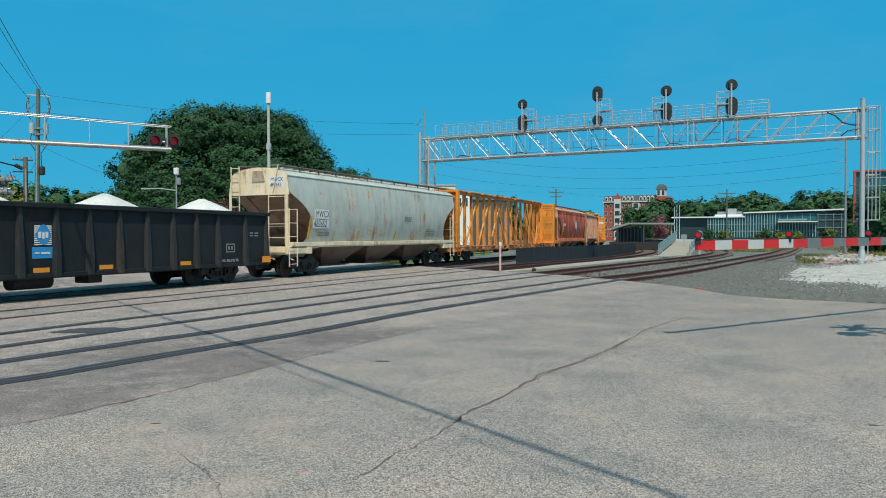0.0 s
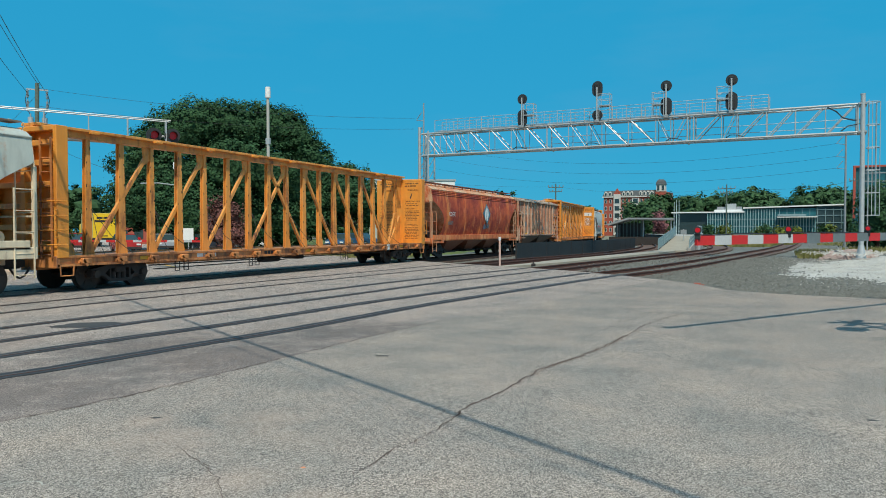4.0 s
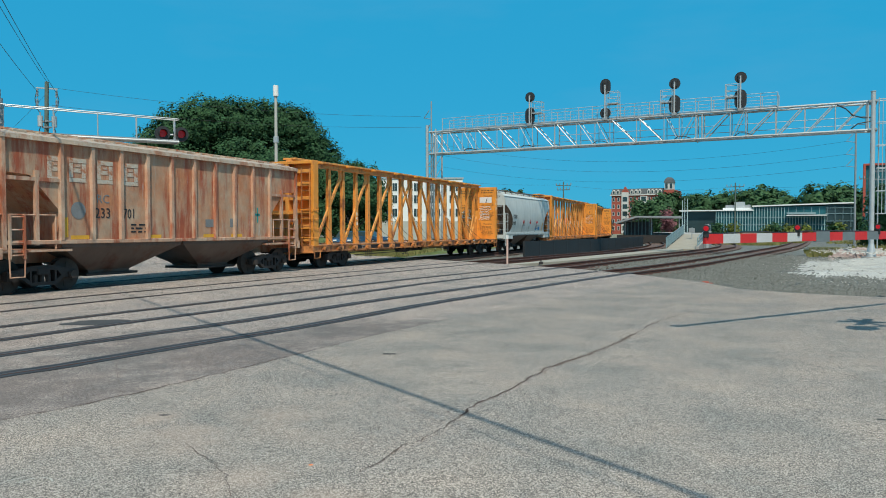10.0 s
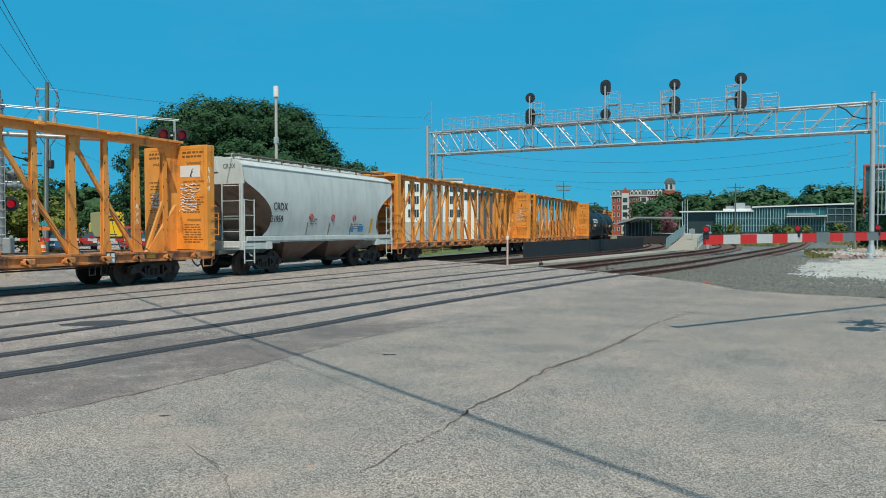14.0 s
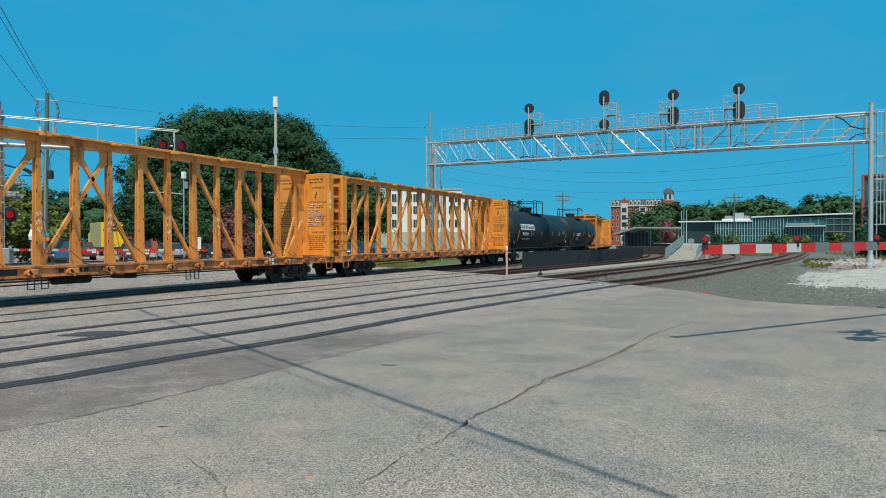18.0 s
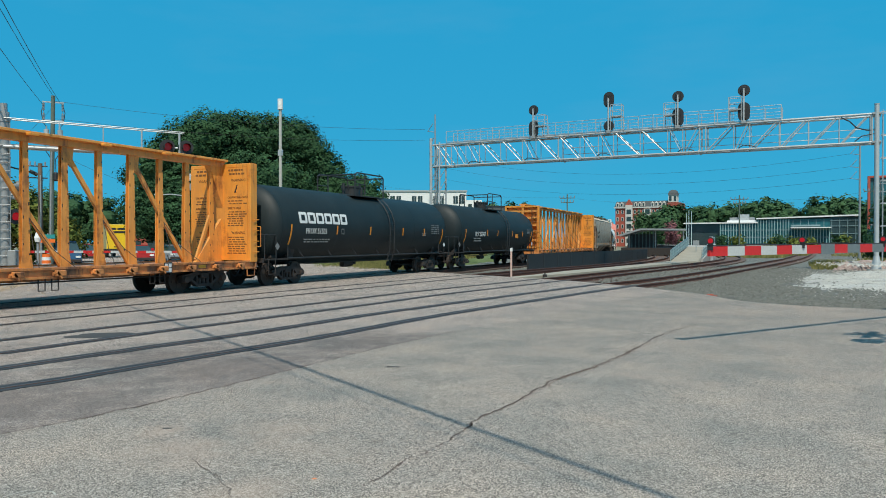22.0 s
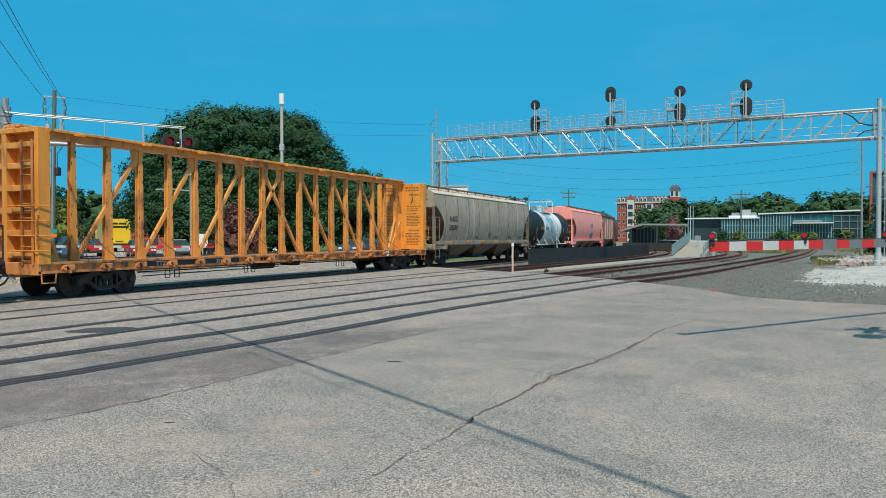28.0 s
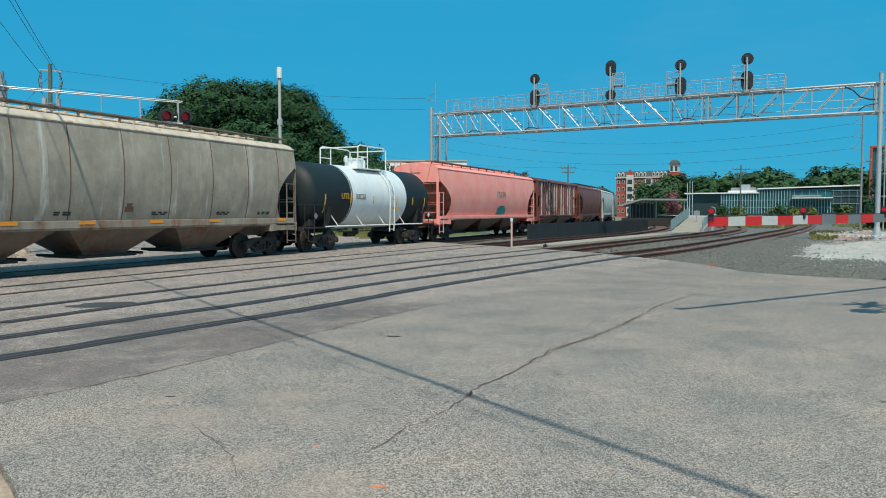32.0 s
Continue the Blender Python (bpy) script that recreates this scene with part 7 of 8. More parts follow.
def signal_mast(x, y, tx, ty, height, label, cross=True, lit=(True, False)):
    g = thing("crossing_signal", face(x, y, 0, tx, ty), label, "crossing signal")
    s = Shape()
    s.rod((0, 0, -0.1), (0, 0, height), 0.07, 12)
    s.rod((0, 0, -0.1), (0, 0, 0.35), 0.22, 12, 0.16)
    part("mast", s, "galv", g, smooth=True)
    part("cross_bar", Shape().rod((-0.62, 0, 2.75), (0.62, 0, 2.75), 0.04, 8), "galv", g)
    for k, sx in enumerate((-0.62, 0.62)):
        warning_lamp(g, pose(sx, -0.08, 2.75), lit[k])
    if cross:
        for a in (45, -45):
            part("crossbuck_board", Shape().box(-0.6, 0.6, -0.012, 0.012, -0.11, 0.11), "white", g, at=pose(0, -0.10, 3.7, 0, a, 0))
    return g


near_gate()
signal_mast(2.75, 13.35, 12, 5, 4.1, "crossing signal mast with crossed boards and red lamps")


def cantilever_signal():
    """A flashing signal on an arm over the road, beyond the tracks."""
    g = thing("cantilever_signal", (0, 0, -0.09), "galvanised cantilever signal with a railed arm and red lamps", "crossing signal")
    m = Vector((-28.36, 19.56, 0))
    tip = Vector((-23.95, 24.79, 0))
    d = (tip - m).normalized()
    side = Vector((d.y, -d.x, 0))
    s = Shape()
    s.rod(m + Vector((0, 0, -0.3)), m + Vector((0, 0, 7.05)), 0.20, 16)
    s.rod(m + Vector((0, 0, -0.3)), m + Vector((0, 0, 0.4)), 0.40, 16, 0.24)
    s.rod(m + Vector((0, 0, 7.0)), m + Vector((0, 0, 7.40)), 0.13, 12)
    for z in (5.2, 5.66, 6.1, 6.7):
        s.rod(m + Vector((0, 0, z - 0.04)), m + Vector((0, 0, z + 0.04)), 0.235, 16)
    part("mast", s, "galv_d", g, smooth=True)
    for off in (-0.22, 0.22):
        part("arm_tube", Shape().rod(m + side * off + Vector((0, 0, 5.66)), tip + side * off + Vector((0, 0, 5.62)), 0.065, 10), "galv", g, smooth=True)
    part("arm_deck", Shape().bar(m + Vector((0, 0, 5.74)), tip + Vector((0, 0, 5.70)), 0.5, 0.03), "galv_d", g)
    s = Shape()
    for off in (-0.22, 0.22):
        s.rod(m + side * off + Vector((0, 0, 6.80)), tip + side * off + Vector((0, 0, 6.62)), 0.024, 8)
    for k in (0.29, 0.53, 0.75, 0.975):
        for off in (-0.22, 0.22):
            p = m + (tip - m) * k + side * off
            s.rod(p + Vector((0, 0, 5.66)), p + Vector((0, 0, 6.80 - 0.18 * k)), 0.024, 8)
    s.rod(m + side * 0.22 + Vector((0, 0, 6.80)), m - side * 0.22 + Vector((0, 0, 6.80)), 0.024, 8)
    s.rod(tip + side * 0.22 + Vector((0, 0, 6.62)), tip - side * 0.22 + Vector((0, 0, 6.62)), 0.024, 8)
    part("arm_railing", s, "galv", g)
    part("cross_bar", Shape().rod(tip - d * 0.72 + Vector((0, 0, 5.95)), tip + d * 0.12 + Vector((0, 0, 5.95)), 0.04, 8), "galv", g)
    warning_lamp(g, face((tip - d * 0.66).x + 0.1, (tip - d * 0.66).y - 0.1, 5.97, 2, 6), None, 0.16)
    warning_lamp(g, face((tip + d * 0.10).x + 0.1, (tip + d * 0.10).y - 0.1, 5.97, 2, 6), None, 0.16)
    # lamps, boards, ladder and relay box at the mast
    part("lamp_bar", Shape().rod(m + Vector((0, 0, 2.86)), m + Vector((0.42, 0.62, 2.86)), 0.04, 8), "galv", g)
    warning_lamp(g, face(m.x + 0.30, m.y + 0.26, 2.86, 4, 4), True, 0.155)
    part("lamp_bar", Shape().rod(m + Vector((0, 0, 3.75)), m + Vector((0.40, 0.60, 3.75)), 0.04, 8), "galv", g)
    for z, tx, ty in ((4.10, -8, 48), (3.60, -48, -8)):
        warning_lamp(g, face(m.x + 0.30, m.y + 0.42, z, tx, ty), False, 0.105, "arm_grey")
    for a in (38, -38):
        part("crossbuck_board", Shape().box(-0.6, 0.6, -0.012, 0.012, -0.11, 0.11), "pole_grey", g, at=face(m.x + 0.22, m.y + 0.30, 3.9, -60, 40) @ pose(0, -0.12, 0, 0, a, 0))
    part("relay_box", Shape().box(0.16, 0.46, -0.3, 0.3, 0.35, 1.5, soft=0.03), "galv_d", g, at=pose(m.x, m.y, 0, 0, 0, 40))
    s = Shape()
    c, o = Vector((0.20, -0.14, 0)), Vector((0.11, 0.17, 0))
    for e in (-1, 1):
        s.rod(m + c + o * e + Vector((0, 0, 0.4)), m + c + o * e + Vector((0, 0, 6.6)), 0.018, 6)
    for k in range(18):
        s.rod(m + c - o + Vector((0, 0, 0.6 + 0.34 * k)), m + c + o + Vector((0, 0, 0.6 + 0.34 * k)), 0.015, 6)
    part("ladder", s, "galv_d", g)


def far_gate():
    g = thing("crossing_gate", (0, 0, 0), "lowered striped gate arm across the far road", "crossing gate")
    a, b = Vector((-36.9, 26.0, 1.22)), Vector((-31.0, 34.4, 1.12))
    stripes_arm(g, b, a, 0.13, 0.05, 0, 22)
    for s in (0.02, 0.33, 0.62):
        p = b + (a - b) * s + Vector((0, 0, 0.16))
        lamp = part("arm_lamp", Shape().rod((0, 0.05, 0), (0, -0.05, 0), 0.09, 12), "black", g, at=face(p.x, p.y, p.z, 0, 0))
        part("lens", Shape().rod((0, -0.07, 0), (0, -0.045, 0), 0.08, 12), "glow", lamp, "lit red lens")
    e = a + (a - b).normalized() * 0.9
    part("mechanism", Shape().box(-0.3, 0.3, -0.3, 0.3, -0.1, 1.4, soft=0.04), "galv", g, at=pose(e.x, e.y, 0, 0, 0, 35))


cantilever_signal()
far_gate()
g = thing("crossing_bell", (-35.36, 26.19, -0.1), "pale rounded bell housing on a grey post beyond the gate", "crossing bell")
part("post", Shape().rod((0, 0, -0.2), (0, 0, 2.55), 0.06, 10), "galv_d", g, smooth=True)
part("post_cap", Shape().rod((0, 0, 2.55), (0, 0, 2.68), 0.09, 10), "galv", g)
part("housing", Shape().rod((0, 0, 1.84), (0, 0, 2.06), 0.13, 14, 0.17), "white", g, smooth=True)
part("housing_top", Shape().rod((0, 0, 2.06), (0, 0, 2.40), 0.17, 14, 0.07), "white", g, smooth=True)


def utility_pole():
    g = thing("utility_pole", (-45.2, 34.7, 0), "tall wooden utility pole with transformers and insulators", "utility pole")
    u = Vector((0.61, 0.79, 0))
    part("pole", Shape().rod(-u * 0.22 + Vector((0, 0, -0.3)), (0, 0, 11.75), 0.16, 12, 0.13), "wood_pole", g, smooth=True)
    part("pole_sleeve", Shape().rod(-u * 0.27 + Vector((0.11, -0.08, -0.3)), -u * 0.12 + Vector((0.11, -0.08, 7.9)), 0.062, 10), "galv_d", g, smooth=True)
    for z in (11.3, 10.05):
        part("cross_arm", Shape().bar(-u * 0.66 + Vector((0, 0, z)), u * 0.66 + Vector((0, 0, z)), 0.07, 0.08), "galv", g)
    for k in (-1, 1):
        for z0, z1 in ((10.10, 10.55), (10.75, 11.25)):
            s = Shape()
            n = 5
            s.rod(u * k * 0.58 + Vector((0, 0, z0 - 0.08)), u * k * 0.58 + Vector((0, 0, z1 + 0.08)), 0.025, 6)
            for j in range(n):
                z = z0 + (z1 - z0) * j / n
                s.rod(u * k * 0.58 + Vector((0, 0, z)), u * k * 0.58 + Vector((0, 0, z + 0.05)), 0.085, 8)
            part("insulator", s, "galv_d", g)
        t = part("transformer", Shape().rod(u * k * 0.42 + Vector((0, 0, 8.7)), u * k * 0.42 + Vector((0, 0, 9.42)), 0.17, 14), "galv", g, smooth=True)
        part("bushing", Shape().rod(u * k * 0.42 + Vector((0, 0, 9.4)), u * k * 0.42 + Vector((0, 0, 9.66)), 0.05, 8), "galv_d", t)
        s = Shape()
        s.path([u * k * 0.58 + Vector((0, 0, 11.2)), u * k * 0.72 + Vector((0, 0, 10.6)), u * k * 0.62 + Vector((0, 0, 9.9)), u * k * 0.42 + Vector((0, 0, 9.6))], 0.025, 6)
        s.path([u * k * 0.42 + Vector((0, 0, 8.7)), u * k * 0.55 + Vector((0, 0, 8.1)), u * k * 0.12 + Vector((0, 0, 7.4)), u * k * 0.15 + Vector((0, 0, 6.2))], 0.03, 6)
        part("jumper_wire", s, "wire", g)
    part("splice_box", Shape().box(0.10, 0.42, -0.2, 0.2, 5.9, 6.5, soft=0.08), "black", g)
    for z0, z1 in ((8.6, 9.5), (9.0, 9.9)):
        part("mount_bracket", Shape().box(-0.30, 0.30, -0.22, 0.10, z0, z0 + 0.10, soft=0.01), "galv_d", g)
    o = thing("utility_pole", (-45.75, 34.1, 0), "short weathered brown wooden pole with cable boxes", "utility pole")
    part("pole", Shape().rod((0, 0, -0.3), (0, 0, 7.1), 0.17, 12, 0.14), "wood_brown", o, smooth=True)
    part("conduit", Shape().rod((0.2, -0.12, -0.3), (0.2, -0.12, 6.3), 0.05, 8), "galv_d", o)
    for z in (6.1, 6.9):
        part("cross_arm", Shape().bar(-u * 0.75 + Vector((0, 0, z)), u * 0.45 + Vector((0, 0, z)), 0.06, 0.08), "wire", o)
    for k in (-0.6, -0.3, 0.3):
        part("insulator", Shape().rod(u * k + Vector((0, 0, 6.9)), u * k + Vector((0, 0, 7.2)), 0.05, 8), "galv_d", o)
    part("splice_box", Shape().rod(-u * 0.62 + Vector((0, 0, 6.55)), -u * 0.15 + Vector((0, 0, 6.3)), 0.13, 10), "black", o)


def hang(s, a, b, sag, r, n=14):
    a, b = Vector(a), Vector(b)
    s.path([a.lerp(b, k / n) - Vector((0, 0, 4 * sag * (k / n) * (1 - k / n))) for k in range(n + 1)], r, 5)


utility_pole()
s = Shape()
top = Vector((-45.2, 34.7, 11.75))
for off, z in (((-0.35, -0.46), -0.70), ((0.0, 0.0), 0.0), ((0.35, 0.46), -0.70)):
    s = Shape()
    hang(s, top + Vector((*off, z)), Vector((-4.5 + off[0], -2.0 + off[1], 11.0 + z)), 0.5, 0.014)
    tagged(new("overhead_wire", s.mesh("overhead_wire", "wire")), "dark power wire between two utility poles", "power line", "overhead wires")
for a, r, sag in (((-20.0, 4.0, 9.0), 0.05, 1.1), ((-20.5, 3.6, 7.6), 0.035, 0.7)):
    s = Shape()
    hang(s, a, (-46.0, 33.9, 6.45), sag, r)
    tagged(new("overhead_cable", s.mesh("overhead_cable", "wire")), "thick black cable sagging to an old wooden pole", "power line")
# the thick cables whose shadow lies over the crossing
s = Shape()
for off, r in ((-0.9, 0.011), (0.0, 0.037)):
    hang(s, (-50.0, 31.64 + off, 9.75), (30.0, -17.40, 9.75), 0.15, r, 24)
tagged(new("overhead_cable", s.mesh("overhead_cable", "wire")), "pair of thick overhead cables crossing the tracks", "power line")
g = thing("utility_pole", (30.0, -17.4, 0), "wooden utility pole behind the crossing", "utility pole")
part("pole", Shape().rod((0, 0, -0.3), (0, 0, 11.2), 0.19, 12, 0.14), "wood_pole", g, smooth=True)
g = thing("utility_pole", (-4.5, -2.2, 0), "wooden utility pole at the road's edge", "utility pole")
part("pole", Shape().rod((0, 0, -0.3), (0, 0, 11.2), 0.19, 12, 0.14), "wood_pole", g, smooth=True)
part("cross_arm", Shape().bar((-0.9, 0.5, 10.4), (0.9, -0.3, 10.4), 0.10, 0.12), "wood_pole", g)


def mast_pole(x, y, h, r, label, mat="pole_grey", head="antenna"):
    g = thing("light_pole" if head == "lamp" else "antenna_pole", (x, y, 0), label, "pole")
    part("pole", Shape().rod((0, 0, -0.4), (0, 0, h), r, 12, r * 0.75), mat, g, smooth=True)
    if head == "antenna":
        part("antenna", Shape().rod((0, 0, h - 0.05), (0, 0, h + 0.62), 0.17, 14), "white", g, smooth=True)
        part("bracket", Shape().box(-0.14, 0.14, -0.10, 0.10, h - 3.0, h - 2.6, soft=0.02), "galv", g)
    else:
        part("antenna", Shape().box(-0.14, 0.14, -0.12, 0.12, h - 0.1, h + 0.34, soft=0.04), "white", g)
        part("antenna", Shape().box(0.12, 0.30, -0.10, 0.10, h - 0.75, h - 0.3, soft=0.03), "galv_d", g)
        part("lamp_arm", Shape().path([(0, 0, h - 1.1), (-1.2, -0.3, h - 0.95), (-1.9, -0.45, h - 0.97)], 0.03, 6), "galv", g)
        part("lamp_head", Shape().box(-2.4, -1.85, -0.6, -0.4, h - 1.0, h - 0.92, soft=0.02), "galv", g)
    return g


mast_pole(-28.9, 38.3, 10.2, 0.12, "slim grey pole with a white cylindrical antenna on top")
mast_pole(-34.35, 36.0, 5.75, 0.06, "short grey pole with antenna boxes and a lamp arm", "galv_d", "boxes")


def far_pole(x, y, h, arms, label, slant=False, thick=0.13):
    g = thing("utility_pole", (x, y, 0), label, "utility pole")
    part("pole", Shape().rod((0, 0, -0.5), (0, 0, h), thick, 8, thick * 0.75), "galv_d" if slant else "wood_pole", g)
    for z, w in arms:
        if slant:
            part("cross_arm", Shape().path([(0, 0, z - 0.12), (-w, 0, z), (-w * 0.3, 0, z + 0.62)], 0.035, 6), "galv_d", g)
        else:
            part("cross_arm", Shape().bar((-w, 0, z), (w, 0, z), 0.12, 0.12), "wood_pole", g)
            for sx in (-w, -w * 0.5, w * 0.5, w):
                part("insulator", Shape().rod((sx, 0, z + 0.05), (sx, 0, z + 0.38), 0.07, 6), "galv_d", g)


far_pole(6.52, 74.7, 10.2, ((9.5, 0.75), (8.35, 0.75), (7.3, 0.75)), "slim steel pole with three slanted wire arms", True, 0.10)
far_pole(-5.9, 129.9, 9.3, ((8.6, 1.3), (7.9, 0.9)), "wooden utility pole beside the station")
far_pole(-31.0, 115.9, 9.3, ((8.7, 1.2), (8.0, 1.0)), "wooden utility pole behind the tracks")
far_pole(12.2, 120.0, 9.6, ((8.8, 1.2),), "wooden utility pole beside the trees")
far_pole(-26.75, 56.9, 12.6, ((11.2, 0.7), (10.0, 0.45)), "thin pole with wire arms beside the signal bridge", True, 0.075)
s = Shape()
for a, b, sag in (((-5.9, 129.9, 8.7), (-31.0, 115.9, 8.8), 0.9), ((-5.9, 129.9, 8.7), (12.2, 120.0, 8.9), 0.7), ((-31.0, 115.9, 8.8), (-62.0, 92.0, 11.5), 1.0),
                  ((5.8, 74.7, 9.5), (-46.0, 96.0, 14.5), 2.4), ((5.8, 74.7, 8.35), (-46.0, 96.0, 12.9), 2.2), ((5.8, 74.7, 7.3), (-46.0, 96.0, 11.2), 2.0),
                  ((-45.2, 34.7, 11.4), (-27.2, 55.9, 11.2), 0.5), ((-45.2, 34.7, 10.2), (-27.2, 55.9, 10.3), 0.5), ((-45.2, 34.7, 8.0), (-34.7, 36.0, 4.6), 0.4), ((-45.2, 34.7, 7.2), (-95, 68, 9.0), 1.2), ((-45.2, 34.7, 11.0), (-95, 60, 11.0), 1.2)):
    s = Shape()
    hang(s, a, b, sag, 0.010)
    tagged(new("overhead_wire", s.mesh("overhead_wire", "wire")), "thin dark overhead wire against the sky", "power line", "overhead wires")

# ---- small things round the tracks ----
g = thing("marker_post", (-12.2, 34.9, 0), "weathered white marker post beside the track", "post")
part("post", Shape().box(-0.045, 0.045, -0.03, 0.03, -0.3, 1.22, soft=0.01), "postpink", g)
part("cap", Shape().box(-0.06, 0.06, -0.035, 0.035, 1.22, 1.40, soft=0.012), "white", g)
g = thing("switch_lamp", (-10.9, 36.4, 0), "small black track-side fitting", "fitting")
part("base", Shape().box(-0.10, 0.10, -0.08, 0.08, -0.1, 0.04, soft=0.02), "dark", g)
part("stem", Shape().rod((0, 0, 0.03), (0, 0, 0.15), 0.03, 8), "dark", g)
wall = thing("barrier_wall", (0, 0, 0), "long low wall of black panels between two tracks", "wall", kind="structure")
line = [Vector((-15.0, 46.2, 0)), Vector((-14.2, 54, 0)), Vector((-13.4, 62, 0)), Vector((-12.9, 72, 0)), Vector((-12.9, 81, 0))]
for a, b in zip(line, line[1:]):
    n = max(1, round((b - a).length / 2.6))
    for k in range(n):
        p, q = a.lerp(b, (k + 0.015) / n), a.lerp(b, (k + 0.985) / n)
        part("panel", Shape().bar(p + Vector((0, 0, 0.30)), q + Vector((0, 0, 0.30)), 0.10, 1.20), "wall_black", wall)
        part("panel_post", Shape().box(-0.06, 0.06, -0.09, 0.09, -0.3, 0.92), "wall_black", wall, at=pose(p.x, p.y, 0))
g = thing("traffic_barrel", (-41.51, 31.32, 0), "orange and white striped traffic barrel", "barrel")
for k in range(5):
    part("band", Shape().rod((0, 0, 0.20 * k), (0, 0, 0.20 * k + 0.199), 0.29 - 0.012 * k, 16), "cone" if k % 2 == 0 else "white", g)
part("base", Shape().rod((0, 0, -0.1), (0, 0, 0.0), 0.40, 16), "black", g)
g = thing("street_sign", (-43.9, 33.25, 0), "teal and orange street signs on a post", "sign")
part("post", Shape().rod((0, 0, -0.3), (0, 0, 2.3), 0.04, 8), "galv", g)
part("sign_board", Shape().box(-0.52, 0.46, -0.012, 0.012, 1.98, 2.24), "teal", g, at=pose(0, -0.05, 0, 0, 0, 53))
part("sign_board", Shape().box(-0.42, 0.46, -0.012, 0.012, 1.70, 1.93), "cone", g, at=pose(0, -0.05, 0, 0, 0, 53))
g = thing("notice_board", (-31.4, 33.9, 0), "small white notice board on a post", "sign")
part("post", Shape().rod((0, 0, -0.3), (0, 0, 1.9), 0.03, 8), "galv", g)
part("sign_board", Shape().box(-0.3, 0.3, -0.012, 0.012, 1.2, 1.9), "white", g, at=pose(0, -0.03, 0, 0, 0, 45))


# ---- vehicles waiting on the far road ----
def road_car(x, y, turn, paint, label, tall=1.0, name="car"):
    g = thing(name, pose(x, y, 0, 0, 0, turn), label, "car", "cars waiting at the crossing")
    s = Shape()
    s.prism([(-2.2, 0.35), (-2.15, 0.85 * tall), (-1.3, 0.95 * tall), (1.9, 0.98 * tall), (2.2, 0.85 * tall), (2.25, 0.35)], -0.88, 0.88, "x")
    part("body", s, paint, g)
    s = Shape()
    s.rings([[(-w, y0, z), (w, y0, z), (w, y1, z), (-w, y1, z)] for z, w, y0, y1 in ((0.94 * tall, 0.82, -1.25, 1.85), (1.42 * tall, 0.68, -0.45, 1.35), (1.48 * tall, 0.62, -0.30, 1.2))])
    part("cabin", s, "pane", g)
    s = Shape()
    s.box(-0.66, 0.66, -0.40, 1.30, 1.43 * tall, 1.50 * tall, soft=0.02)
    part("roof", s, paint, g)
    for sx in (-1, 1):
        for wy in (-1.35, 1.35):
            w = part("wheel", Shape().rod((sx * 0.66, wy, 0.33), (sx * 0.90, wy, 0.33), 0.33, 16), "black", g)
            part("rim", Shape().rod((sx * 0.895, wy, 0.33), (sx * 0.91, wy, 0.33), 0.20, 12), "galv", w)
        part("headlight", Shape().box(*sorted((sx * 0.5, sx * 0.82)), -2.23, -2.15, 0.62, 0.76, soft=0.01), "white", g)
    part("bumper", Shape().box(-0.85, 0.85, -2.28, -2.16, 0.32, 0.52, soft=0.02), "dark", g)


road_car(-47.1, 37.1, 55, "car_blue", "dark blue pickup waiting at the gate", 1.2)
road_car(-46.9, 43.6, 55, "car_red", "red car waiting at the gate", 1.0)
road_car(-42.0, 47.5, 55, "car_dark", "dark car waiting at the gate", 1.0)
road_car(-46.9, 47.6, 55, "car_silver", "silver car waiting behind others", 1.0)
road_car(-43.6, 52.0, 30, "car_silver", "pale car parked beside the road", 1.0)
road_car(-55.5, 46.0, 55, "car_red", "red car waiting behind a pickup", 1.05)
road_car(-36.5, 59.0, 20, "car_blue", "dark blue car parked beside the road", 1.0)
road_car(-40.5, 70.0, 80, "car_blue", "blue car parked behind the tracks", 1.0)

g = thing("box_truck", pose(-67.4, 59.7, 0, 0, 0, 59), "yellow box truck with dark writing on its back", "truck")
part("cargo_box", Shape().box(-1.2, 1.2, 0, 7.0, 0.95, 3.75, soft=0.04), "truck_side", g)
part("rear_door", Shape().box(-1.15, 1.15, -0.03, 0.0, 1.0, 3.7), "truck_yellow", g)
bars([(-0.75, -0.15, 3.10, 3.32), (-0.05, 0.75, 3.10, 3.32), (-0.95, 0.95, 2.72, 2.96)], "letter_dark", facing_back(0, 0, -0.034), g)
bars([(-0.4, 0.4, 1.15, 1.25)], "letter_dark", facing_back(0, 0, -0.034), g)
part("cab", Shape().box(-1.1, 1.1, 7.2, 8.9, 0.7, 2.6, soft=0.12), "truck_yellow", g)
for sx in (-1, 1):
    for wy in (1.2, 7.9):
        part("wheel", Shape().rod((sx * 0.8, wy, 0.48), (sx * 1.15, wy, 0.48), 0.48, 16), "black", g)
part("under_frame", Shape().box(-1.1, 1.1, 0.0, 8.5, 0.6, 0.95), "dark", g)


# ---- buildings in the distance ----
def window_row(parent, xs, z, w, h, mat="pane", sill=True, y=-0.06, frame=None):
    """Recessed windows with frames on a wall that looks towards -y."""
    for x in xs:
        ob = part("window", Shape().box(x - w / 2, x + w / 2, y, 0.02, z, z + h), mat, parent)
        if frame:
            s = Shape()
            for x0, x1, z0, z1 in ((x - w / 2 - 0.12, x - w / 2, z - 0.1, z + h + 0.1), (x + w / 2, x + w / 2 + 0.12, z - 0.1, z + h + 0.1), (x - w / 2 - 0.12, x + w / 2 + 0.12, z + h, z + h + 0.14), (x - w / 2 - 0.16, x + w / 2 + 0.16, z - 0.16, z)):
                s.box(x0, x1, y - 0.06, 0.02, z0, z1)
            part("frame", s, frame, ob)


